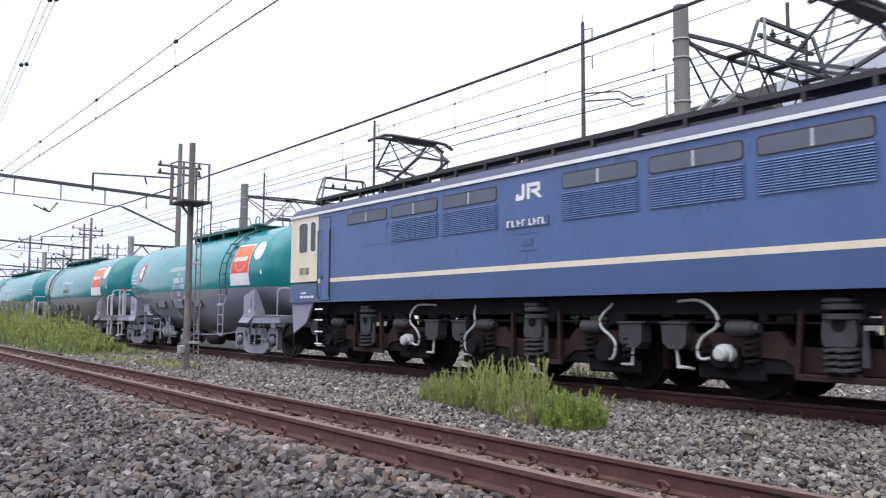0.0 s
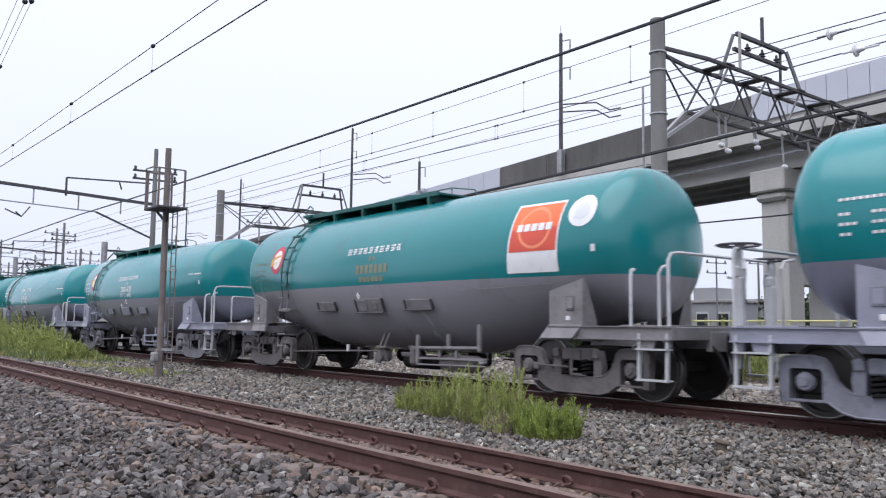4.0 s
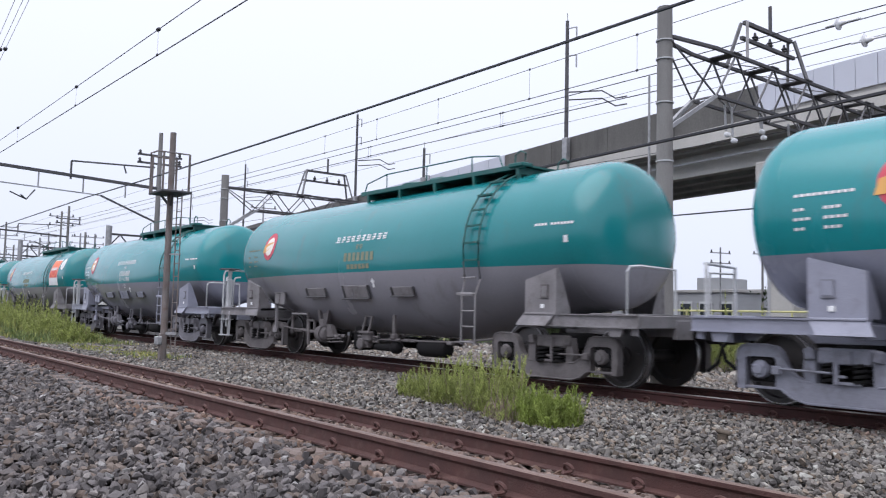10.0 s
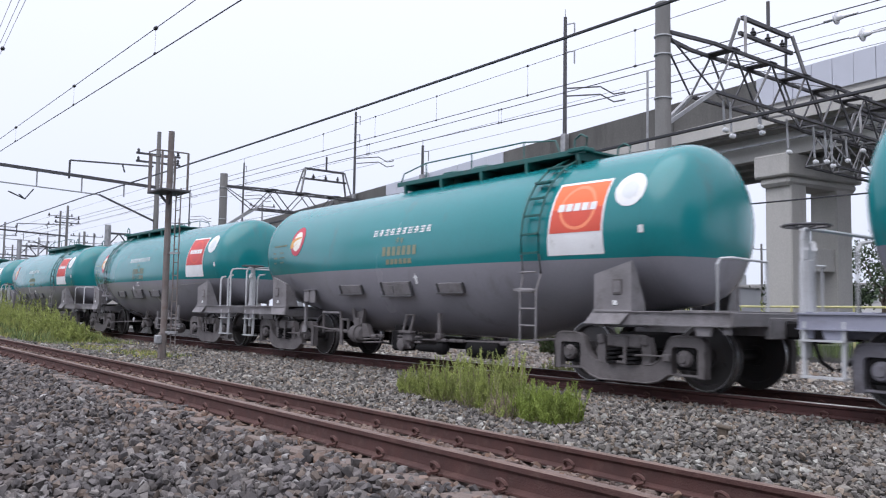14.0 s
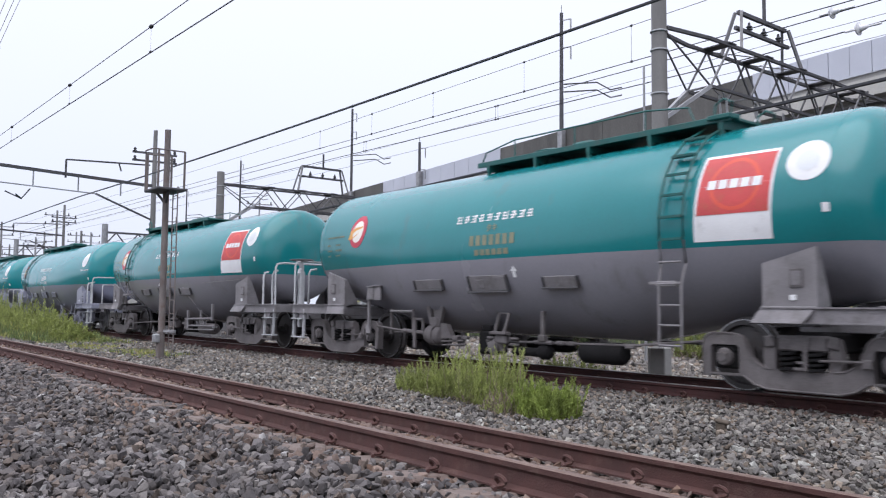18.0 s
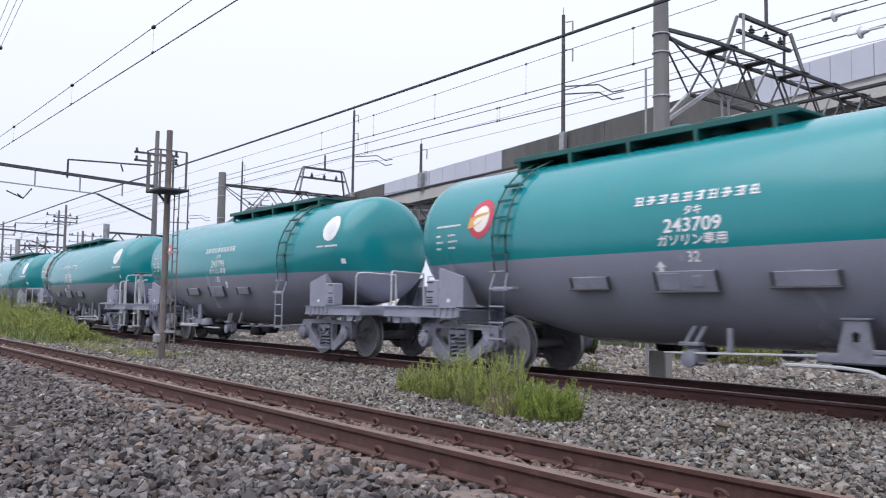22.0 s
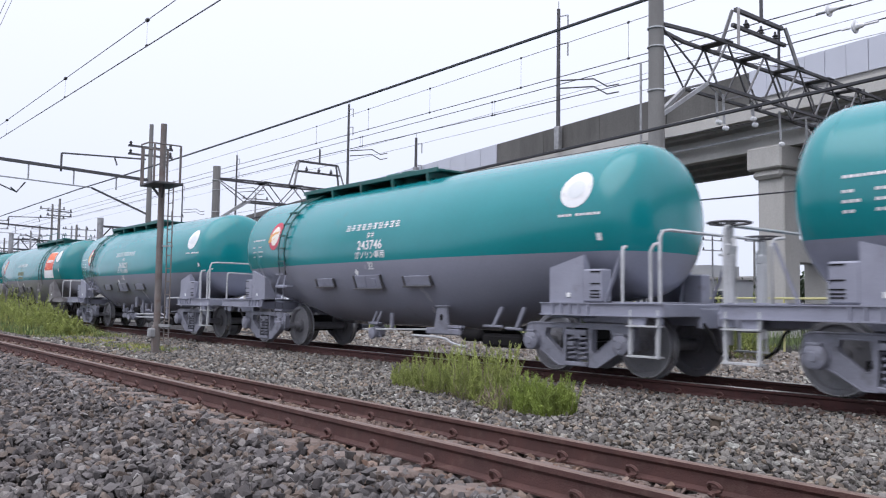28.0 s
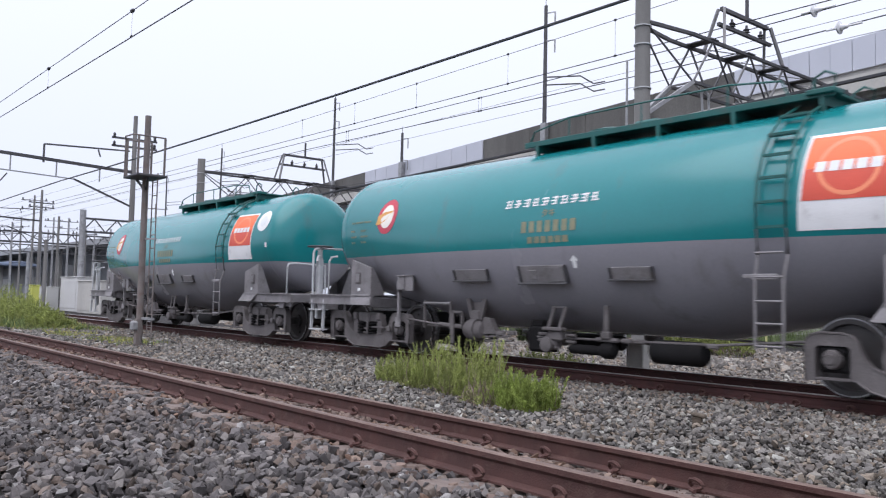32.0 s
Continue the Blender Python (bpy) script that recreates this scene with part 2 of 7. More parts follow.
STEEL_DARK = material("weathered_steel_dark", (0.085, 0.085, 0.09), 0.6, 0.4, vary=0.2, dirt=(0.12, 0.08, 0.06), dirt_amount=0.2)
STEEL_MID = material("weathered_steel_grey", (0.185, 0.185, 0.19), 0.6, 0.2, vary=0.25, dirt=(0.12, 0.10, 0.09), dirt_amount=0.3)
STEEL_BROWN = material("weathered_post_brown", (0.17, 0.15, 0.14), 0.75, vary=0.2, dirt=(0.14, 0.09, 0.07), dirt_amount=0.35)
WIRE = material("dark_wire", (0.05, 0.05, 0.055), 0.5, 0.5, vary=0.1)
WIRE_PALE = material("pale_wire", (0.62, 0.60, 0.64), 0.5, 0.0, vary=0.1)
FENCE_YELLOW = material("pale_yellow_paint", (0.50, 0.48, 0.22), 0.5, vary=0.12)
PORCELAIN = material("white_porcelain", (0.72, 0.73, 0.74), 0.2, vary=0.05)
"""foliage"""
LEAF = material("weed_leaf", (0.262, 0.300, 0.085), 0.8, vary=0.35, scale=5, island=0.3)
LEAF_DEEP = material("weed_leaf_deep", (0.225, 0.285, 0.058), 0.8, vary=0.35, scale=6, island=0.35)
LEAF_SHRUB = material("shrub_leaf", (0.085, 0.115, 0.05), 0.8, vary=0.35, scale=4, island=0.35)
LEAF_DRY = material("weed_dry_stem", (0.235, 0.18, 0.145), 0.8, vary=0.25, island=0.3)
GRASS = material("trackside_grass", (0.13, 0.18, 0.058), 0.7, vary=0.35, scale=1.2, island=0.45)
GRASS_YELLOW = material("flowering_grass", (0.27, 0.265, 0.075), 0.7, vary=0.3, scale=1.2, island=0.4)
TREE_LEAF = material("tree_leaf", (0.035, 0.06, 0.022), 0.7, vary=0.35, island=0.5)
BARK = material("bark", (0.10, 0.08, 0.06), 0.9, vary=0.25)
# near-black bed: the shade in the gaps between stones, put into its colour
GAP_SHADE = material("ballast_bed_gap_shade", (0.015, 0.013, 0.012), 0.95, vary=0.4, scale=14, fine=45, bump=0.9, dirt=(0.024, 0.019, 0.016), dirt_amount=0.25)
BUILDING = material("far_building_grey", (0.30, 0.31, 0.32), 0.85, vary=0.1, scale=0.3)
BUILDING_PALE = material("far_building_pale", (0.55, 0.55, 0.54), 0.85, vary=0.1, scale=0.3)
BLUE_SHEET = material("blue_grey_sheeting", (0.16, 0.20, 0.28), 0.6, vary=0.12)
SIGN_YELLOW = material("yellow_board", (0.52, 0.54, 0.12), 0.5, vary=0.06)


# ---- mesh kit ----
class Kit:
    """Gathers simple solids into one mesh."""

    def __init__(self):
        self.v, self.f = [], []

    def add(self, verts, faces):
        o = len(self.v)
        self.v += [tuple(p) for p in verts]
        self.f += [tuple(i + o for i in q) for q in faces]
        return self

    def box(self, c, s, bevel=0.0, rz=0.0, ry=0.0, rx=0.0):
        hx, hy, hz = (q / 2 for q in s)
        b = min(bevel, hx * 0.9, hy * 0.9, hz * 0.9)
        if b <= 0:
            vs = [Vector((x, y, z)) for x in (-hx, hx) for y in (-hy, hy) for z in (-hz, hz)]
            fs = [(0, 1, 3, 2), (4, 6, 7, 5), (0, 4, 5, 1), (2, 3, 7, 6), (0, 2, 6, 4), (1, 5, 7, 3)]
        else:
            vs, fs = CHAMFER[0], CHAMFER[1]
            vs = [Vector((q[0] * (hx - b) + q[3] * b, q[1] * (hy - b) + q[4] * b, q[2] * (hz - b) + q[5] * b)) for q in vs]
        m = Matrix.Translation(c) @ Euler((radians(rx), radians(ry), radians(rz))).to_matrix().to_4x4()
        return self.add([m @ p for p in vs], fs)

    def rod(self, a, b, r, n=8, r2=None, caps=True):
        a, b = Vector(a), Vector(b)
        q = (b - a).to_track_quat("Z", "Y")
        r2 = r if r2 is None else r2
        vs = []
        for p, rr in ((a, r), (b, r2)):
            vs += [p + q @ Vector((rr * math.cos(2 * math.pi * i / n), rr * math.sin(2 * math.pi * i / n), 0)) for i in range(n)]
        fs = [(i, (i + 1) % n, n + (i + 1) % n, n + i) for i in range(n)]
        if caps:
            fs += [tuple(range(n - 1, -1, -1)), tuple(range(n, 2 * n))]
        return self.add(vs, fs)

    def bar(self, a, b, w, h=None):
        """A square bar from a to b."""
        a, b = Vector(a), Vector(b)
        h = h or w
        q = (b - a).to_track_quat("X", "Z")
        d = (b - a).length
        vs = [a + q @ Vector((x, y, z)) for x in (0, d) for y in (-w / 2, w / 2) for z in (-h / 2, h / 2)]
        return self.add(vs, [(0, 1, 3, 2), (4, 6, 7, 5), (0, 4, 5, 1), (2, 3, 7, 6), (0, 2, 6, 4), (1, 5, 7, 3)])

    def tube(self, path, r, n=6):
        path = [Vector(p) for p in path]
        rings = []
        for i, p in enumerate(path):
            d = (path[min(i + 1, len(path) - 1)] - path[max(i - 1, 0)]).normalized()
            q = d.to_track_quat("Z", "Y")
            rings += [p + q @ Vector((r * math.cos(2 * math.pi * k / n), r * math.sin(2 * math.pi * k / n), 0)) for k in range(n)]
        fs = [(i * n + k, i * n + (k + 1) % n, (i + 1) * n + (k + 1) % n, (i + 1) * n + k) for i in range(len(path) - 1) for k in range(n)]
        m = len(path) - 1
        fs += [tuple(range(n - 1, -1, -1)), tuple(m * n + k for k in range(n))]
        return self.add(rings, fs)

    def lathe(self, profile, n=24, axis="x", c=(0, 0, 0), ring=False):
        """profile: (along, radius) turned about an axis through c."""
        vs = []
        for a, r in profile:
            for k in range(n):
                u, w = r * math.cos(2 * math.pi * k / n), r * math.sin(2 * math.pi * k / n)
                p = {"x": (a, u, w), "y": (u, a, w), "z": (u, w, a)}[axis]
                vs.append((p[0] + c[0], p[1] + c[1], p[2] + c[2]))
        fs = [(i * n + k, i * n + (k + 1) % n, (i + 1) * n + (k + 1) % n, (i + 1) * n + k) for i in range(len(profile) - 1) for k in range(n)]
        m = (len(profile) - 1) * n
        if ring:
            fs += [(m + k, m + (k + 1) % n, (k + 1) % n, k) for k in range(n)]
        else:
            fs += [tuple(range(n - 1, -1, -1)), tuple(m + k for k in range(n))]
        return self.add(vs, fs)

    def plate(self, outline, y0, y1):
        """A flat polygon in x and z, thick from y0 to y1."""
        n = len(outline)
        vs = [(x, y0, z) for x, z in outline] + [(x, y1, z) for x, z in outline]
        fs = [tuple(range(n)), tuple(range(2 * n - 1, n - 1, -1))] + [(i, n + i, n + (i + 1) % n, (i + 1) % n) for i in range(n)]
        return self.add(vs, fs)

    def extrude_x(self, outline, x0, x1):
        """A flat polygon in y and z, long from x0 to x1."""
        n = len(outline)
        vs = [(x0, y, z) for y, z in outline] + [(x1, y, z) for y, z in outline]
        fs = [tuple(range(n)), tuple(range(2 * n - 1, n - 1, -1))] + [(i, n + i, n + (i + 1) % n, (i + 1) % n) for i in range(n)]
        return self.add(vs, fs)

    def moved(self, m):
        self.v = [tuple(m @ Vector(p)) for p in self.v]
        return self

    def mesh(self, name, mat, smooth=True):
        me = bpy.data.meshes.new(name)
        me.from_pydata(self.v, [], self.f)
        bm = bmesh.new()
        bm.from_mesh(me)
        bmesh.ops.recalc_face_normals(bm, faces=bm.faces)
        bm.to_mesh(me)
        bm.free()
        me.materials.append(mat)
        if smooth:
            me.shade_smooth()
            me.set_sharp_from_angle(angle=radians(34))
        return me


def chamfer_unit():
    bm = bmesh.new()
    bmesh.ops.create_cube(bm, size=2)
    bmesh.ops.bevel(bm, geom=bm.edges[:], offset=0.5, segments=1, affect="EDGES")
    vs = []
    for p in bm.verts:
        core = [math.copysign(1, q) for q in p.co]
        out = [math.copysign(1, q) if abs(q) > 0.9 else 0.0 for q in p.co]
        vs.append((*core, *out))
    bm.verts.index_update()
    fs = [tuple(q.index for q in f.verts) for f in bm.faces]
    bm.free()
    return vs, fs


CHAMFER = chamfer_unit()
LETTERS = {}     # words already drawn


def text_kit(words, size, cx, cz, wide=1.0):
    """Flat lettering about cx, cz in the x-z plane."""
    if words not in LETTERS:
        cu = bpy.data.curves.new("words", "FONT")
        cu.body, cu.size, cu.align_x, cu.align_y = words, 1.0, "CENTER", "CENTER"
        cu.resolution_u = 3
        cu.offset = 0.014
        ob = bpy.data.objects.new("words", cu)
        scene.collection.objects.link(ob)
        me = bpy.data.meshes.new_from_object(ob.evaluated_get(bpy.context.evaluated_depsgraph_get()))
        LETTERS[words] = [(p.co.x, p.co.y) for p in me.vertices], [tuple(p.vertices) for p in me.polygons]
        bpy.data.objects.remove(ob)
        bpy.data.meshes.remove(me)
    points, faces = LETTERS[words]
    k = Kit()
    k.v = [(x * size * wide + cx, 0, z * size + cz) for x, z in points]
    k.f = list(faces)
    return k


for words in ("タキ", "ガソリン専用", "32", "1000-76", "1000-835", "1000-880", "1000-869", "1000-780", "243709", "243795", "243768", "243765", "243746", "243820"):
    text_kit(words, 1.0, 0, 0)


def part(name, kit, mat, parent, label="", smooth=True):
    ob = new(name, kit.mesh(name, mat, smooth))
    ob.parent = parent
    return tagged(ob, label)


def thing(name, label, category, m=None, group="", kind=""):
    ob = new(name)
    ob.matrix_basis = m or Matrix()
    return tagged(ob, label, category, group, kind)


def single(name, kit, mat, label, category, group="", kind="", smooth=True, m=None):
    ob = new(name, kit.mesh(name, mat, smooth))
    ob.matrix_basis = m or Matrix()
    return tagged(ob, label, category, group, kind)


def quads_mesh(name, V, mat):
    """A mesh of loose quads from an array (n, 4, 3)."""
    me = bpy.data.meshes.new(name)
    n = len(V)
    me.vertices.add(4 * n)
    me.vertices.foreach_set("co", V.astype(np.float32).ravel())
    me.loops.add(4 * n)
    me.loops.foreach_set("vertex_index", np.arange(4 * n, dtype=np.int32))
    me.polygons.add(n)
    me.polygons.foreach_set("loop_start", np.arange(0, 4 * n, 4, dtype=np.int32))
    me.polygons.foreach_set("loop_total", np.full(n, 4, dtype=np.int32))
    me.update(calc_edges=True)
    me.shade_flat()
    me.materials.append(mat)
    return me


def softened(path, times=2):
    """Rounds the corners of a path."""
    path = [Vector(p) for p in path]
    for _ in range(times):
        out = [path[0]]
        for a, b in zip(path, path[1:]):
            out += [a.lerp(b, 0.25), a.lerp(b, 0.75)]
        path = out + [path[-1]]
    return path


# ---- layout ----
TRACK_Y = 9.70            # centre of the train's track; rail tops at z = 0
NEAR_Y, NEAR_SLOPE, NEAR_Z, CANT = 3.645, -0.0135, 0.0925, 0.084   # nearer track: centre at x = 0, heading, rail tops, cross-fall
PITCH = 13.57             # length of a wagon over couplers


def near_y(x):
    return NEAR_Y + NEAR_SLOPE * x


def run(t):
    """How far the train has come along its track."""
    u = (t - 16) / 16
    return 118.41 * u + 8.5779 * u ** 2 - 0.7084 * u ** 3 + 1.0572 * u ** 4 - 1.1276 * u ** 5 - 1.1835 * u ** 6


# ---- ground ----
def ground_z(x, y):
    """Height of the ballast surface."""
    c = near_y(x)
    pts = ((-400, -0.9), (-9, -0.6), (-3, -0.12), (c - 2.6, -0.06), (c - 1.6, -0.03), (c - 0.9, -0.012), (c + 0.9, -0.155), (c + 1.5, -0.15), (7.2, -0.15), (8.5, -0.17), (11.0, -0.17),
           (12.2, -0.30), (14.5, -0.42), (400, -0.42))
    for (y0, z0), (y1, z1) in zip(pts, pts[1:]):
        if y <= y1:
            return z0 + (z1 - z0) * (y - y0) / max(y1 - y0, 1e-6)
    return -0.42


def build_ground():
    xs = [-1500, -500, -260] + [-200 + 10 * i for i in range(16)] + [-40 + 0.5 * i for i in range(106)] + [20, 60, 200, 800]
    ys = [-500, -60, -12, -4, -2] + [-1 + 0.25 * i for i in range(0, 68)] + [17, 20, 26, 34, 50, 120, 500, 2000]
    vs, fs = [], []
    for x in xs:
        for y in ys:
            z = ground_z(x, y)
            if -42 < x < 14 and -1 < y < 16:
                z += 0.03 * noise.noise((x * 1.3, y * 1.3, 0)) + 0.012 * noise.noise((x * 5, y * 5, 3))
            vs.append((x, y, z - 0.045 if -46 < x < 14 and 0 < y < 16 else z - 0.02))
    n = len(ys)
    for i in range(len(xs) - 1):
        for j in range(n - 1):
            fs.append((i * n + j, (i + 1) * n + j, (i + 1) * n + j + 1, i * n + j + 1))
    k = Kit()
    k.v, k.f = vs, fs
    return single("ground", k, GAP_SHADE, "grey crushed-stone ballast bed around the railway tracks", "ground", kind="structure")


def stone_shapes(count, rng):
    """Irregular angular stones about 1 across: (corners, triangles) of convex lumps."""
    shapes = []
    for _ in range(count):
        pts = np.array([(x, y, z) for x in (-1, 1) for y in (-1, 1) for z in (-1, 1)], float)
        pts = pts[rng.permutation(8)[:rng.integers(6, 9)]]
        pts = pts * 0.30 + rng.uniform(-0.15, 0.15, size=pts.shape)
        more = rng.normal(size=(8, 3))
        more *= 0.47 / np.linalg.norm(more, axis=1)[:, None]
        pts = np.concatenate([pts, more]) * rng.uniform(0.8, 1.2, size=3) * np.array([1.32, 1.0, 0.74])
        bm = bmesh.new()
        for p in pts:
            bm.verts.new(p)
        bmesh.ops.convex_hull(bm, input=bm.verts[:])
        bmesh.ops.delete(bm, geom=[q for q in bm.verts if not q.link_faces], context="VERTS")
        bmesh.ops.triangulate(bm, faces=bm.faces[:])
        bmesh.ops.recalc_face_normals(bm, faces=bm.faces[:])
        bm.verts.index_update()
        shapes.append((np.array([q.co[:] for q in bm.verts]), np.array([[q.index for q in f.verts] for f in bm.faces])))
        bm.free()
    return shapes


def turns(n, rng):
    """Rotations of stones that lie mostly flat."""
    a, b, c = rng.uniform(0, 2 * np.pi, n), rng.normal(0, 0.62, n), rng.normal(0, 0.62, n)
    ca, sa, cb, sb, cc, sc = np.cos(a), np.sin(a), np.cos(b), np.sin(b), np.cos(c), np.sin(c)
    return np.stack([np.stack([ca * cb, ca * sb * sc - sa * cc, ca * sb * cc + sa * sc], -1),
                     np.stack([sa * cb, sa * sb * sc + ca * cc, sa * sb * cc - ca * sc], -1),
                     np.stack([-sb, cb * sc, cb * cc], -1)], 1)


def scatter_stones(name, rects, label, ground, mat):
    """Loose stones over rectangles (x0, x1, y0, y1, number per square metre, size)."""
    rng = np.random.default_rng(11)
    shapes = stone_shapes(28, rng)
    V, F, off = [], [], 0
    for x0, x1, y0, y1, dens, size in rects:
        n = int((x1 - x0) * (y1 - y0) * dens)
        px, py = rng.uniform(x0, x1, n), rng.uniform(y0, y1, n)
        keep = np.ones(n, bool)
        for side in (-0.566, 0.566):       # none on the rails
            keep &= np.abs(py - (NEAR_Y + NEAR_SLOPE * px) - side) > 0.10
            keep &= np.abs(py - TRACK_Y - side) > 0.08
        off_side = NEAR_Y + NEAR_SLOPE * px - py          # sleeper ends lie nearly bare
        bare = (np.abs((px + 46) % 0.585 - 0.585 * ((px + 46) % 0.585 > 0.29)) < 0.10) & (off_side > 0.62) & (off_side < 0.98)
        keep &= ~(bare & (rng.random(n) < 0.55))
        px, py = px[keep], py[keep]
        n = len(px)
        pz = np.array([ground_z(a, b) for a, b in zip(px, py)]) + rng.uniform(-0.05, 0.024, n)
        s = size * rng.uniform(0.65, 1.35, n)
        R = turns(n, rng)
        pick = rng.integers(0, len(shapes), n)
        spot = np.stack([px, py, pz], 1)
        for q, (base, faces) in enumerate(shapes):
            at = np.nonzero(pick == q)[0]
            v = np.einsum("nij,kj->nki", R[at], base) * s[at][:, None, None] + spot[at][:, None, :]
            V.append(v.reshape(-1, 3))
            F.append((faces[None] + (off + np.arange(len(at))[:, None, None] * len(base))).reshape(-1, 3))
            off += len(at) * len(base)
    V, F = np.concatenate(V), np.concatenate(F)
    me = bpy.data.meshes.new(name)
    me.vertices.add(len(V))
    me.vertices.foreach_set("co", V.astype(np.float32).ravel())
    me.loops.add(F.size)
    me.loops.foreach_set("vertex_index", F.astype(np.int32).ravel())
    me.polygons.add(len(F))
    me.polygons.foreach_set("loop_start", np.arange(0, F.size, 3, dtype=np.int32))
    me.polygons.foreach_set("loop_total", np.full(len(F), 3, dtype=np.int32))
    me.update(calc_edges=True)
    me.shade_flat()
    me.materials.append(mat)
    ob = new(name, me)
    ob.parent = ground
    return tagged(ob, label, kind="stuff")


ground = build_ground()
scatter_stones("ballast", [
    (-7.5, 1.5, 0.6, 3.0, 520, 0.056), (-12, -7.5, 0.9, 3.1, 470, 0.057), (-20, -12, 1.0, 3.4, 240, 0.078), (-34, -20, 1.5, 3.6, 110, 0.09),
    (-9, 6, -3.0, 0.6, 160, 0.065), (1.5, 8, 0.6, 3.0, 220, 0.062)],
    "loose grey and brown crushed stones", ground, STONE)
scatter_stones("pale_ballast", [
    (-10, 1.0, 4.3, 6.6, 560, 0.050), (-10, 0.5, 6.6, 9.2, 520, 0.052), (-18, -10, 4.4, 9.2, 380, 0.064), (-32, -18, 4.4, 9.2, 130, 0.085), (-46, -32, 4.5, 9.0, 60, 0.11), (1.0, 8, 4.3, 9.2, 160, 0.062),
    ],
    "paler grey crushed stones between the tracks", ground, STONE_PALE)
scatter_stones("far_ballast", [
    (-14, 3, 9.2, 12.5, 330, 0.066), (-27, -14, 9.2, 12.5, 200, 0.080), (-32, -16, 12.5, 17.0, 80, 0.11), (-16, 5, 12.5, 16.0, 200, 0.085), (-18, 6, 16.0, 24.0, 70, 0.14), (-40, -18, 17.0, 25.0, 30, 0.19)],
    "pale crushed stones behind the train", ground, STONE_FAR)
scatter_stones("rusty_ballast", [
    (-8.5, 8.0, 3.0, 4.3, 520, 0.054), (-16, -8.5, 3.1, 4.5, 320, 0.062), (-34, -16, 3.2, 4.7, 110, 0.08), (-10, 1.5, 2.55, 3.05, 170, 0.06), (-10, 1.0, 4.25, 4.6, 150, 0.055), (-12, 2, 8.6, 9.2, 130, 0.055)],
    "rust-stained crushed stones along the rails", ground, STONE_RUSTY)


# ---- tracks ----
RAIL = ((-0.0635, 0.0), (0.0635, 0.0), (0.0635, 0.012), (0.012, 0.03), (0.009, 0.10), (0.032, 0.118), (0.0325, 0.145), (0.024, 0.153), (-0.024, 0.153),
        (-0.0325, 0.145), (-0.032, 0.118), (-0.009, 0.10), (-0.012, 0.03), (-0.0635, 0.012))


def rail(name, parent, m, x0, x1, mat, head, label=""):
    """One rail along its own x axis, its foot at the origin of m."""
    k = Kit()
    k.extrude_x(RAIL, x0, x1)
    me = k.mesh(name, mat, smooth=False)
    me.materials.append(head)
    for p in me.polygons:
        if p.normal.z > 0.3 and p.center.z > 0.13:
            p.material_index = 1
    ob = new(name, me)
    ob.parent = parent
    ob.matrix_basis = m
    return tagged(ob, label)


def near_frame(x):
    """Pose on the centre of the nearer track at x, leaning with its cross-fall."""
    return Matrix.Translation((x, near_y(x), NEAR_Z - 0.153)) @ Matrix.Rotation(math.atan(NEAR_SLOPE), 4, "Z") @ Matrix.Rotation(-CANT, 4, "X")


near_track = thing("near_track", "rusty disused railway track on concrete sleepers in ballast", "railway track", kind="structure")
main_track = thing("main_track", "railway track under the freight train with dark red rusty rails", "railway track", kind="structure")
for side in (-0.566, 0.566):
    rail("rail", near_track, near_frame(0) @ Matrix.Translation((0, side, 0)), -150, 40, RUST, RAIL_TOP)
    rail("rail", main_track, Matrix.Translation((0, TRACK_Y + side, -0.153)), -420, 140, RUST_DARK, RAIL_SHINE)

sleeper_kit = Kit().box((0, 0, 0), (0.24, 2.0, 0.16), 0.02)
sleeper_mesh = sleeper_kit.mesh("sleeper", SLEEPER)
clip_kit = Kit().box((0, 0, 0.008), (0.10, 0.17, 0.016), 0.004)
for q in (-1, 1):
    clip_kit.tube(softened([(-0.05, q * 0.055, 0.03), (-0.06, q * 0.075, 0.055), (-0.03, q * 0.09, 0.076), (0.02, q * 0.09, 0.068), (0.04, q * 0.085, 0.042), (0.02, q * 0.10, 0.025), (-0.02, q * 0.13, 0.02),
                            (0.03, q * 0.15, 0.015)], 1), 0.0125, 6)
clip_mesh = clip_kit.mesh("rail_clip", RUST)


def sleepers(parent, at, x0, x1, step):
    x = x0
    while x < x1:
        ob = new("sleeper", sleeper_mesh)
        ob.parent = parent
        ob.matrix_basis = at(x) @ Matrix.Translation((0, 0, -0.082))
        if x > -26:
            for side in (-0.566, 0.566):
                c = new("rail_clip", clip_mesh)
                c.parent = ob
                c.matrix_basis = Matrix.Translation((0, side, 0.08))
        x += step


sleepers(near_track, near_frame, -46, 6, 0.585)
sleepers(main_track, lambda x: Matrix.Translation((x, TRACK_Y, -0.153)), -46, 6, 0.60)


# ---- tank wagons ----
TANK_TOP, TANK_END = 3.38, 5.78
SETTLE = 0.09     # how far the loaded body sits down on its springs


def tank_ring(x):
    """Centre height and radius of the tank at x along the wagon."""
    a = abs(x)
    r = 1.39 if a < 2.2 else 1.39 + (1.11 - 1.39) * (a - 2.2) / 3.0
    if a > 5.2:
        r = 1.11
    zc = TANK_TOP - r
    if a > 5.2:
        u = min((a - 5.2) / (TANK_END - 5.2), 1.0)
        r = 1.11 * max(1 - u ** 2.6, 0.0) ** (1 / 2.3)
    return zc, r


def on_tank(x, z, lift=0.004):
    """The point of the near flank of the tank at x and height z."""
    zc, r = tank_ring(x)
    d = z - zc
    return Vector((x, -math.sqrt(max((r + lift) ** 2 - d * d, 0.01)), z))


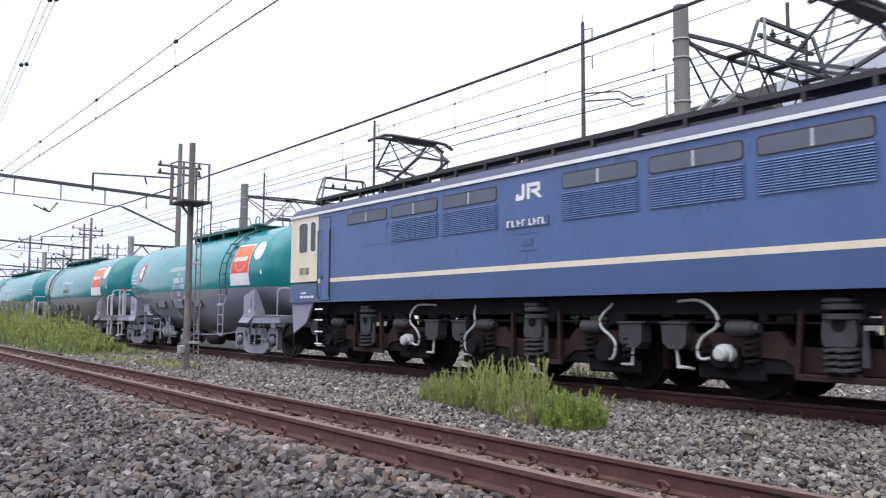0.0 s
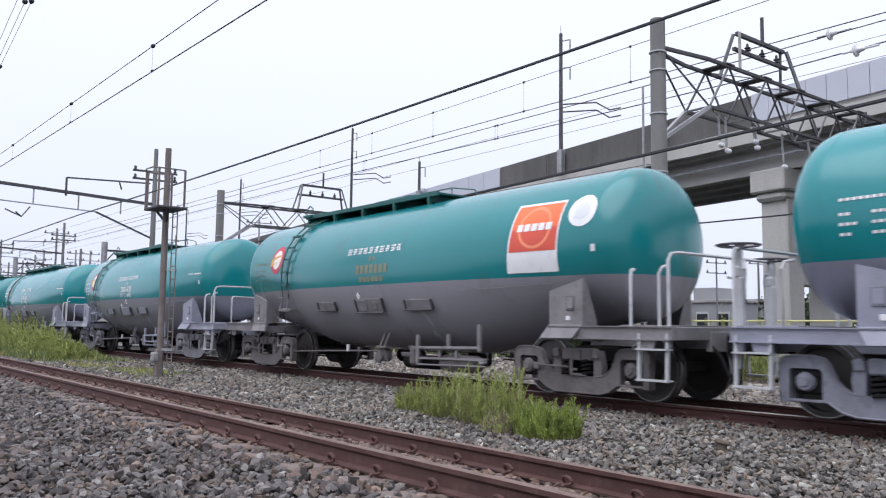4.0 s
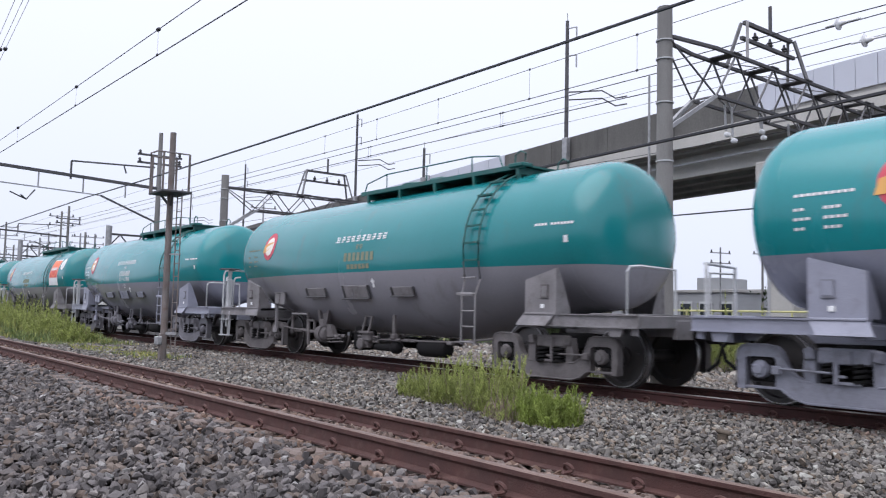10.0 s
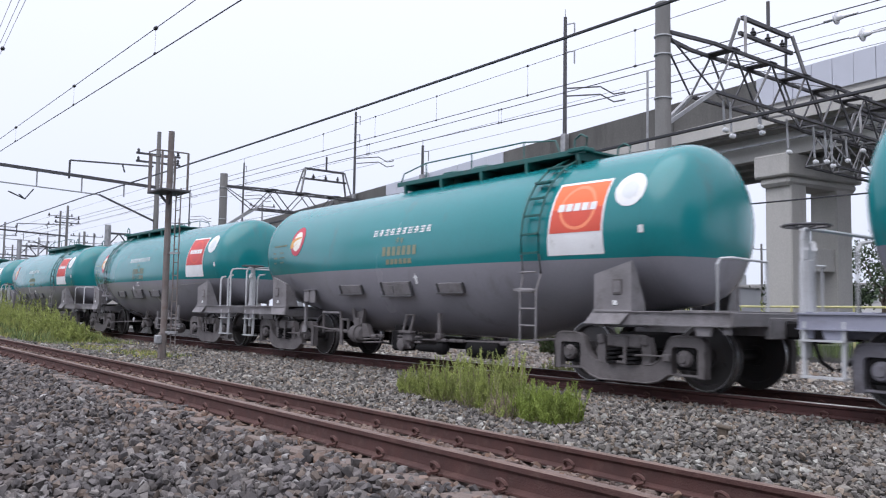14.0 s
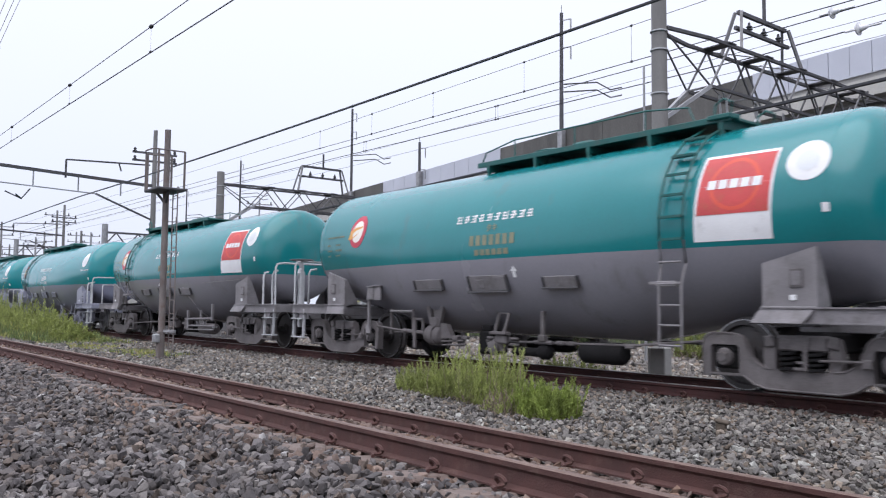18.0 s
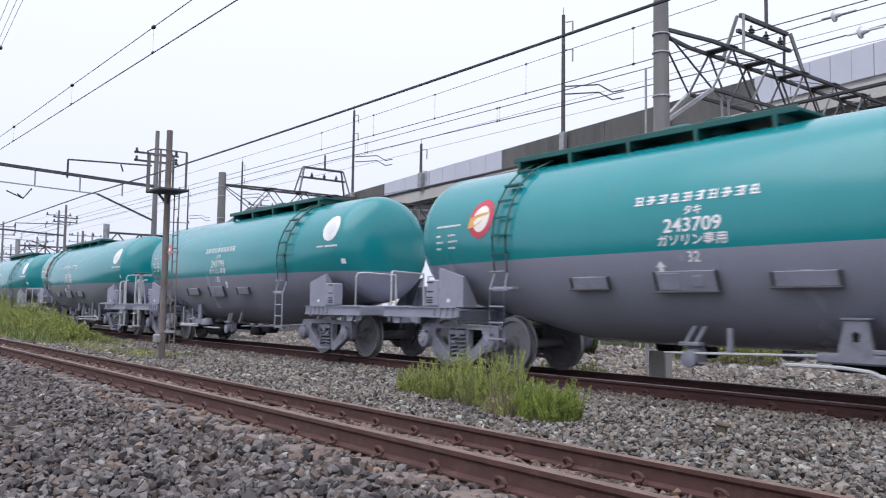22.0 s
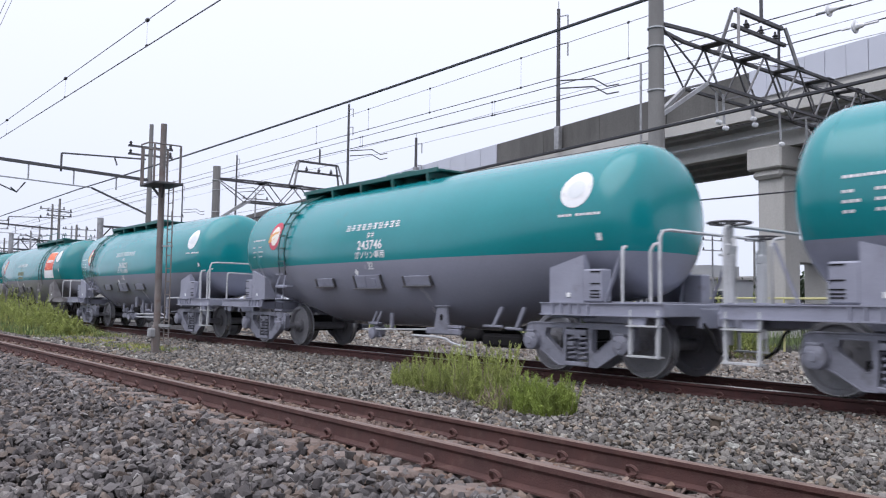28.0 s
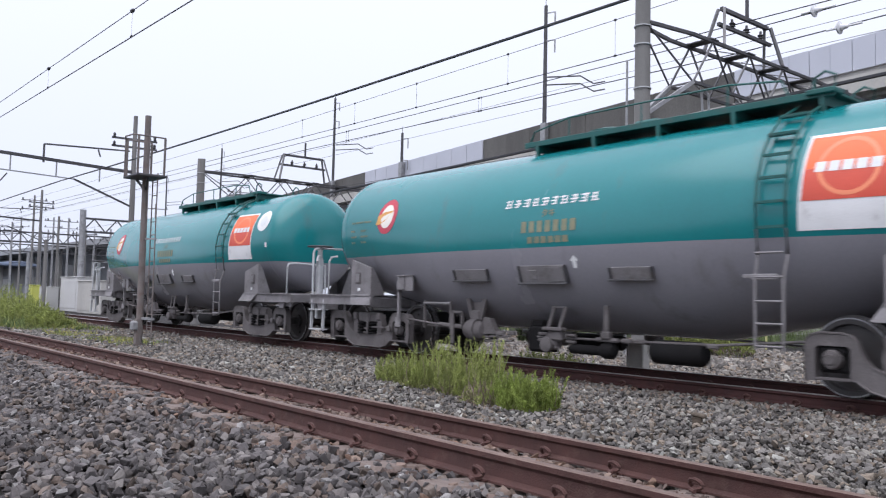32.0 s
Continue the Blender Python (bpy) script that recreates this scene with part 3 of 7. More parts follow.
def tank_kit():
    k = Kit()
    n = 56
    xs = [-TANK_END + q for q in (0.0, 0.002, 0.012, 0.03, 0.062, 0.11, 0.175, 0.26, 0.36, 0.48)] + [-5.2, -4.2, -3.2, -2.2, -1.1, 0]
    xs = xs + [-q for q in reversed(xs[:-1])]
    for x in xs:
        zc, r = tank_ring(x)
        for i in range(n):
            a = 2 * math.pi * i / n
            k.v.append((x, -r * math.cos(a), zc + r * math.sin(a)))
    for i in range(len(xs) - 1):
        for j in range(n):
            k.f.append((i * n + j, i * n + (j + 1) % n, (i + 1) * n + (j + 1) % n, (i + 1) * n + j))
    return k


WHEEL_PROFILE = ((-0.065, 0.10), (-0.065, 0.135), (-0.015, 0.14), (-0.01, 0.345), (-0.065, 0.36), (-0.065, 0.425), (0.035, 0.43), (0.045, 0.43), (0.05, 0.455), (0.07, 0.452),
                 (0.07, 0.36), (0.02, 0.345), (0.02, 0.14), (0.065, 0.135), (0.065, 0.10))


def wheel_meshes():
    k = Kit().lathe(WHEEL_PROFILE, 32, "y")
    for i in range(6):
        a = i * math.pi / 3
        k.rod((0.11 * math.cos(a), -0.075, 0.11 * math.sin(a)), (0.11 * math.cos(a), 0.0, 0.11 * math.sin(a)), 0.012, 5)
    for i in range(2):
        a = i * math.pi + 0.4
        k.box((0.25 * math.cos(a), -0.02, 0.25 * math.sin(a)), (0.06, 0.03, 0.03), 0.005)
    w = k.mesh("wheel", WHEEL)
    t = Kit().lathe(((-0.067, 0.413), (-0.067, 0.424), (0.035, 0.431), (0.035, 0.40)), 32, "y", ring=True).mesh("tread", TREAD)
    a = Kit().lathe(((-0.98, 0.06), (-0.75, 0.06), (-0.74, 0.085), (0.74, 0.085), (0.75, 0.06), (0.98, 0.06)), 14, "y").mesh("wheelset", WHEEL)
    return w, t, a


WHEEL_MESH, TREAD_MESH, AXLE_MESH = wheel_meshes()
WHEELS = []   # every turning wheelset: object, place on its vehicle, radius, vehicle direction


def wheelset(parent, x, z=0.43, scale=1.0):
    ob = new("wheelset", AXLE_MESH)
    ob.parent = parent
    ob.matrix_basis = Matrix.Translation((x, 0, z))
    for side in (-1, 1):
        w = new("wheel", WHEEL_MESH)
        w.parent = ob
        w.matrix_basis = Matrix.Translation((0, side * 0.56, 0)) @ Matrix.Rotation(0 if side < 0 else math.pi, 4, "Z") @ Matrix.Diagonal((scale, 1, scale, 1))
        t = new("tread", TREAD_MESH)
        t.parent = ob
        t.matrix_basis = w.matrix_basis.copy()
    return ob


def spring(k, x, y, z0, z1, r, turns_=4, wire=0.016):
    n = turns_ * 8
    k.tube([(x + r * math.cos(2 * math.pi * i / 8), y + r * math.sin(2 * math.pi * i / 8), z0 + (z1 - z0) * i / n) for i in range(n + 1)], wire, 5)


def bolts(k, cx, cz, y, side, r, n, size):
    for i in range(n):
        an = i * 2 * math.pi / n + 0.5
        p = (cx + r * math.cos(an), cz + r * math.sin(an))
        k.rod((p[0], y, p[1]), (p[0], y + side * 0.022, p[1]), size, 6)
    return k


def bogie_a(parent, cx, mat):
    """Cast frame with square-shouldered hoods over the axle boxes and a dropped belly."""
    wb = 0.94
    for side in (-1, 1):
        y = side * 0.99
        half = [(1.225, 0.19), (1.235, 0.52), (1.22, 0.62), (1.17, 0.675), (1.08, 0.695), (0.84, 0.695), (0.76, 0.675), (0.70, 0.62), (0.665, 0.53), (0.62, 0.44), (0.55, 0.37),
                (0.46, 0.325), (0.36, 0.31)]
        belly = [(0.40, 0.075), (0.56, 0.115), (0.70, 0.205), (0.755, 0.215), (0.755, 0.53), (0.79, 0.56), (1.09, 0.56), (1.125, 0.53), (1.125, 0.19)]
        out = half + [(-u, z) for u, z in reversed(half)] + [(-u, z) for u, z in reversed(belly)] + belly
        frame_part = part("side_frame", Kit().plate([(cx + u, z) for u, z in out], y - 0.055, y + 0.055), mat, parent)
        k = Kit()
        for q in (-1, 1):       # raised lips round the hoods and along the belly
            k.tube([(cx + q * u, y + side * 0.055, z) for u, z in half], 0.014, 5)
        k.tube([(cx + u, y + side * 0.055, z) for u, z in ((-0.70, 0.215), (-0.56, 0.125), (-0.40, 0.085), (0.40, 0.085), (0.56, 0.125), (0.70, 0.215))], 0.014, 5)
        part("frame_lip", k, mat, frame_part)
        for q in (-1, 1):
            part("pedestal_tie", Kit().box((cx + q * wb, y, 0.215), (0.37, 0.10, 0.03), 0.006), mat, parent)
            k = Kit().plate([(cx + q * u, z) for u, z in ((0.30, 0.31), (0.42, 0.31), (0.45, 0.45), (0.40, 0.66), (0.30, 0.66))], y - 0.05, y + 0.06)
            part("frame_column", k, mat, parent)
            k = Kit().box((cx + q * 0.36, y + side * 0.075, 0.62), (0.11, 0.05, 0.13), 0.015, ry=q * 10)
            part("wedge_cover", k, mat, parent)
        k = Kit().box((cx, y - side * 0.01, 0.605), (0.56, 0.16, 0.17), 0.02).box((cx, y + side * 0.085, 0.60), (0.20, 0.03, 0.15), 0.01)
        part("bolster_end", k, mat, parent)
        k = Kit().box((cx - 0.06, y + side * 0.10, 0.49), (0.05, 0.03, 0.36), 0.008).box((cx + 0.06, y + side * 0.08, 0.33), (0.26, 0.03, 0.035), 0.006)
        k.box((cx - 0.02, y + side * 0.09, 0.40), (0.12, 0.03, 0.03), 0.005)
        part("safety_strap", k, mat, parent)
        for q in (-1, 1):
            for d in (-0.07, 0.07):
                s = Kit()
                spring(s, cx + q * 0.16, y + d * 0.6, 0.31, 0.53, 0.085 if d > 0 else 0.055, 4, 0.02)
                part("coil_spring", s, UNDER_SHADE, parent)
            a = Kit().box((cx + q * wb, y - side * 0.01, 0.43), (0.32, 0.06, 0.30), 0.03)
            a.plate([(cx + q * wb + u, z) for u, z in ((-0.13, 0.50), (-0.08, 0.535), (0.08, 0.535), (0.13, 0.50), (0.12, 0.48), (-0.12, 0.48))], y, y + side * 0.05)
            # near-black adapter paints the dark of the recess behind the axle cap
            part("axle_box_adapter", a, UNDER_SHADE, parent)
            a = Kit().lathe(((-side * 0.04, 0.105), (side * 0.06, 0.105), (side * 0.085, 0.09), (side * 0.09, 0.06), (side * 0.11, 0.05)), 18, "y", (cx + q * wb, y, 0.42))
            bolts(a, cx + q * wb, 0.42, y + side * 0.08, side, 0.078, 3, 0.015)
            part("axle_box", a, mat, parent)
        k = Kit().rod((cx - 0.74, y + side * 0.12, 0.44), (cx - 0.12, y + side * 0.10, 0.43), 0.016, 6).box((cx - 0.72, y + side * 0.11, 0.42), (0.10, 0.05, 0.10), 0.012)
        part("brake_pull_rod", k, mat, parent)
    b = Kit().box((cx, 0, 0.60), (0.34, 1.82, 0.24), 0.03)
    for q in (-1, 1):
        b.box((cx + q * 0.49, 0, 0.36), (0.08, 1.5, 0.12), 0.01)
        for side in (-1, 1):
            b.box((cx + q * 0.46, side * 0.56, 0.42), (0.06, 0.12, 0.30), 0.01)
    part("bolster", b, UNDER_SHADE, parent)
    for q in (-1, 1):
        WHEELS.append([wheelset(parent, cx + q * wb), None, 0.43])


def bogie_b(parent, cx, mat):
    """Truss frame with triangular windows each side of an open spring nest."""
    wb = 0.82
    for side in (-1, 1):
        y = side * 0.99
        y0, y1 = y - 0.05, y + 0.05
        f = Kit().plate([(cx + u, z) for u, z in ((-0.98, 0.65), (-0.96, 0.68), (-0.91, 0.70), (-0.84, 0.71), (0.84, 0.71), (0.91, 0.70), (0.96, 0.68), (0.98, 0.65))], y0, y1)
        rims = []
        for q in (-1, 1):
            leg = [(0.98, 0.65), (0.985, 0.46), (0.97, 0.38), (0.92, 0.33), (0.72, 0.325), (0.64, 0.29), (0.36, 0.12), (0.20, 0.12), (0.20, 0.65), (0.265, 0.65), (0.26, 0.36), (0.285, 0.315), (0.34, 0.315),
                   (0.585, 0.50), (0.61, 0.56), (0.58, 0.65)]
            f.plate([(cx + q * u, z) for u, z in leg], y0, y1)
            rims.append([(0.265, 0.645), (0.26, 0.36), (0.285, 0.315), (0.34, 0.315), (0.585, 0.50), (0.61, 0.56), (0.58, 0.645), (0.265, 0.645)])
        f.box((cx, y, 0.155), (0.40, 0.18, 0.06), 0.01)
        frame_part = part("side_frame", f, mat, parent)
        k = Kit()
        for q, rim in zip((-1, 1), rims):
            k.tube([(cx + q * u, y + side * 0.05, z) for u, z in rim], 0.010, 5)
            k.tube([(cx + q * u, y + side * 0.05, z) for u, z in ((0.98, 0.64), (0.985, 0.46), (0.97, 0.38), (0.92, 0.33), (0.72, 0.325), (0.64, 0.29), (0.36, 0.125), (0.20, 0.125), (0.205, 0.645))], 0.010, 5)
        k.tube([(cx + u, y + side * 0.05, z) for u, z in ((-0.97, 0.67), (-0.92, 0.695), (-0.84, 0.705), (0.84, 0.705), (0.92, 0.695), (0.97, 0.67))], 0.014, 5)
        part("frame_lip", k, mat, frame_part)
        for q in (-1, 1):
            s = Kit()
            spring(s, cx + q * 0.095, y, 0.19, 0.52, 0.078, 5, 0.019)
            part("coil_spring", s, mat, parent)
            a = Kit().box((cx + q * wb, y + side * 0.01, 0.45), (0.30, 0.14, 0.24), 0.05)
            a.lathe(((side * 0.06, 0.135), (side * 0.15, 0.135), (side * 0.165, 0.115), (side * 0.17, 0.06), (side * 0.185, 0.05)), 18, "y", (cx + q * wb, y, 0.45))
            bolts(a, cx + q * wb, 0.45, y + side * 0.16, side, 0.10, 3, 0.017)
            a.box((cx + q * wb, y + side * 0.13, 0.585), (0.16, 0.07, 0.03), 0.008)
            part("axle_box", a, mat, parent)
        k = Kit().box((cx, y, 0.585), (0.38, 0.18, 0.08), 0.015).box((cx + 0.03, y + side * 0.08, 0.55), (0.12, 0.03, 0.10), 0.01).box((cx - 0.09, y + side * 0.08, 0.43), (0.10, 0.04, 0.06), 0.01)
        part("bolster_end", k, mat, parent)
    b = Kit().box((cx, 0, 0.56), (0.34, 1.9, 0.18), 0.03)
    for q in (-1, 1):
        b.box((cx + q * 0.42, 0, 0.36), (0.07, 1.5, 0.12), 0.01)
        for side in (-1, 1):
            b.box((cx + q * 0.36, side * 0.56, 0.42), (0.06, 0.12, 0.28), 0.01)
    part("bolster", b, UNDER_SHADE, parent)
    for q in (-1, 1):
        WHEELS.append([wheelset(parent, cx + q * wb), None, 0.43])


def lever_pair(w, x, z0, z1, dx, y, side, mat, gap=0.11):
    """Two flat release levers that lean together."""
    for d in (0, gap):
        k = Kit().plate([(x + d - 0.028, z0), (x + d + 0.028, z0), (x + d + dx + 0.028, z1), (x + d + dx - 0.028, z1)], side * (y - 0.015), side * (y + 0.015))
        part("release_lever", k, mat, w)
    k = Kit().box((x + gap / 2, side * y, z0 - 0.02), (gap + 0.16, 0.12, 0.05), 0.012)
    part("lever_foot", k, mat, w)


def outlet_valve(w, x, z, side, mat):
    """Cast discharge valve with a round blank cap towards the side."""
    k = Kit().box((x, side * 0.98, z + 0.04), (0.22, 0.20, 0.24), 0.05)
    k.lathe(((side * 0.96, 0.075), (side * 1.10, 0.08), (side * 1.11, 0.105), (side * 1.15, 0.105), (side * 1.165, 0.07)), 16, "y", (x, 0, z))
    bolts(k, x, z, side * 1.14, side, 0.085, 6, 0.012)
    k.rod((x - 0.16, side * 1.04, z - 0.05), (x + 0.16, side * 1.04, z - 0.05), 0.022, 6)
    part("discharge_valve", k, mat, w)


def post(w, x, z0, z1, wide, side, mat, y=1.06, name="hanger_post"):
    part(name, Kit().box((x, side * y, (z0 + z1) / 2), (wide, 0.05, z1 - z0), 0.006), mat, w)


def rodded(w, name, path, r, side, mat, y=1.06):
    part(name, Kit().tube([(x, side * (y if len(q) == 0 else q[0]), z) for x, z, *q in path], r, 7), mat, w)


def drum(w, name, x0, x1, z, r, side, mat, y=0.92):
    part(name, Kit().lathe(((x0, r * 0.35), (x0 + 0.03, r * 0.8), (x0 + 0.08, r), (x1 - 0.08, r), (x1 - 0.03, r * 0.8), (x1, r * 0.35)), 18, "x", (0, side * y, z)), mat, w)


def gear_a_lever_side(w, mat, frame_m):
    """Brake gear under the belly on the flank that carries the lever post."""
    s = 1
    k = Kit().bar((3.62, s * 1.14, 0.46), (3.62, s * 1.14, 1.10), 0.05).bar((3.66, s * 1.12, 0.62), (3.62, s * 1.16, 0.46), 0.09)
    lever = part("brake_lever_post", k, frame_m, w)
    part("lever_box", Kit().box((3.50, s * 1.15, 1.21), (0.19, 0.13, 0.23), 0.015).box((3.50, s * 1.15, 1.335), (0.22, 0.16, 0.02), 0.004).box((3.615, s * 1.15, 1.16), (0.05, 0.08, 0.18), 0.01), frame_m, lever)
    part("lever_card", Kit().box((3.33, s * 1.17, 1.21), (0.26, 0.03, 0.25), 0.004).box((3.33, s * 1.17, 1.345), (0.29, 0.07, 0.015), 0.002), frame_m, lever)
    rodded(w, "bracket_bar", [(2.32, 0.89), (2.98, 0.89)], 0.024, s, frame_m, 1.10)
    for x in (2.98, 2.32):
        post(w, x, 0.48, 0.93, 0.03, s, mat, 1.08)
    rodded(w, "bracket_stay", [(2.32, 0.52), (2.98, 0.52)], 0.016, s, mat, 1.02)
    rodded(w, "brake_rod", [(3.45, 0.62), (2.8, 0.57), (2.5, 0.55)], 0.016, s, mat, 1.10)
    rodded(w, "push_rod", [(2.62, 0.555), (2.04, 0.53)], 0.036, s, mat, 1.06)
    # arch, cylinder and the saddle that carries it
    k = Kit().box((2.26, s * 1.09, 0.52), (0.07, 0.05, 0.52), 0.01).box((2.15, s * 1.09, 0.76), (0.26, 0.05, 0.04), 0.008).box((2.05, s * 1.07, 0.66), (0.05, 0.05, 0.18), 0.008)
    part("cylinder_arch", k, mat, w)
    part("saddle_web", Kit().plate([(1.54, 0.97), (1.97, 0.97), (1.87, 0.64), (1.66, 0.64)], s * 0.97, s * 0.99), mat, w)
    for q in (-1, 1):
        u = 1.76
        k = Kit().plate([(u + q * 0.23, 0.98), (u + q * 0.14, 0.98), (u + q * 0.06, 0.64), (u + q * 0.12, 0.64)][::q], s * 0.99, s * 1.05)
        part("saddle_rib", k, mat, w)
    part("saddle_foot", Kit().box((1.76, s * 1.03, 0.72), (0.20, 0.09, 0.16), 0.02).box((1.76, s * 1.0, 1.03), (0.46, 0.03, 0.015), 0.003), mat, w)
    drum(w, "brake_cylinder", 1.58, 2.02, 0.50, 0.15, s, mat, 1.0)
    part("cylinder_band", Kit().lathe(((1.72, 0.155), (1.72, 0.175), (1.86, 0.175), (1.86, 0.155)), 20, "x", (0, s * 1.0, 0.50), ring=True), mat, w)
    part("cylinder_hopper", Kit().plate([(1.60, 0.70), (1.44, 0.68), (1.30, 0.46), (1.62, 0.44)], s * 0.96, s * 1.05), mat, w)
    for z in (0.47, 0.40, 0.34):
        rodded(w, "link_rod", [(1.58, z), (0.62 + z, z + 0.03)], 0.016, s, mat, 1.03)
    for x, z in ((1.22, 0.46), (0.98, 0.48)):
        part("link_pin", Kit().box((x, s * 1.03, z), (0.15, 0.06, 0.06), 0.012), mat, w)
    part("valve_block", Kit().box((0.57, s * 0.78, 0.42), (0.36, 0.36, 0.38), 0.04).box((0.57, s * 0.86, 0.64), (0.24, 0.16, 0.1), 0.02), UNDER_SHADE, w)
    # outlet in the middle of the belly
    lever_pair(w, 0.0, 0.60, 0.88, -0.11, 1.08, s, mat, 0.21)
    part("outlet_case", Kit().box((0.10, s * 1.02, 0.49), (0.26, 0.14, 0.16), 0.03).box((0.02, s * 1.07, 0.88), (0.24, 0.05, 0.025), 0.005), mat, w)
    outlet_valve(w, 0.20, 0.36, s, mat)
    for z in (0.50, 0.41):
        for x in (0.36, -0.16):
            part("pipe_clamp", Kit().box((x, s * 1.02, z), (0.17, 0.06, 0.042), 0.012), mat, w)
    drum(w, "drain_pipe", -0.86, -0.10, 0.32, 0.065, s, UNDER_SHADE, 1.0)
    drum(w, "drain_cap", -0.92, -0.66, 0.33, 0.11, s, UNDER_SHADE, 1.0)
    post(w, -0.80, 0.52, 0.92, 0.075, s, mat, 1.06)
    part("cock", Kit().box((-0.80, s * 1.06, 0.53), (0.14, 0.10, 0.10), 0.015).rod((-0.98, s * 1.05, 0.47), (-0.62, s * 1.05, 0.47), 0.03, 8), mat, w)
    drum(w, "air_reservoir", -2.20, -1.40, 0.36, 0.15, s, UNDER_SHADE, 0.90)
    for x in (-1.08, -1.28, -2.32):
        part("pipe_clamp", Kit().box((x, s * 0.98, 0.47), (0.16, 0.08, 0.06), 0.015), mat, w)
    rodded(w, "brake_pipe", [(0.5, 0.45), (-1.2, 0.47), (-2.4, 0.49), (-3.6, 0.60)], 0.017, s, mat, 0.99)


def gear_a_frame_side(w, mat, frame_m):
    """The other flank: a long railed rack beside the reservoir."""
    s = -1
    lever_pair(w, -0.09, 0.60, 0.84, 0.17, 1.06, s, mat, 0.14)
    outlet_valve(w, -0.04, 0.40, s, mat)
    rodded(w, "brake_rod", [(-3.5, 0.40), (-2.2, 0.45), (-0.1, 0.51)], 0.017, s, mat, 1.02)
    part("rod_clevis", Kit().box((-1.24, s * 1.03, 0.53), (0.07, 0.05, 0.14), 0.01), RAILING, w)
    part("valve_body", Kit().box((0.94, s * 1.02, 0.45), (0.20, 0.18, 0.32), 0.04).rod((0.78, s * 1.04, 0.60), (1.1, s * 1.04, 0.60), 0.03, 8).box((0.66, s * 1.0, 0.47), (0.30, 0.08, 0.08), 0.02), mat, w)
    post(w, 1.10, 0.34, 0.82, 0.08, s, frame_m, 1.10)
    post(w, 1.90, 0.60, 0.84, 0.07, s, frame_m, 1.07)
    post(w, 2.70, 0.58, 1.0, 0.08, s, frame_m, 1.10)
    rodded(w, "rack_rail", [(1.14, 0.60), (2.68, 0.63)], 0.028, s, frame_m, 1.10)
    for z0, z1, r in ((0.43, 0.46, 0.016), (0.42, 0.44, 0.012), (0.32, 0.35, 0.014)):
        rodded(w, "rack_rail", [(1.10, z0), (2.86, z1)], r, s, frame_m, 1.12 - (0.06 if z0 > 0.42 else 0.0))
    for x in (1.66, 2.10):
        post(w, x, 0.42, 0.58, 0.05, s, frame_m, 1.06)
    rodded(w, "rack_end", [(2.86, 0.56), (2.88, 0.36), (2.80, 0.34)], 0.02, s, mat, 1.08)
    drum(w, "air_reservoir", 1.55, 2.50, 0.36, 0.14, s, mat, 0.90)
    part("reservoir_valve", Kit().box((2.70, s * 1.03, 0.42), (0.12, 0.10, 0.08), 0.02), RAILING, w)
    drum(w, "air_reservoir", 0.25, 1.3, 0.34, 0.12, s, UNDER_SHADE, 0.72)


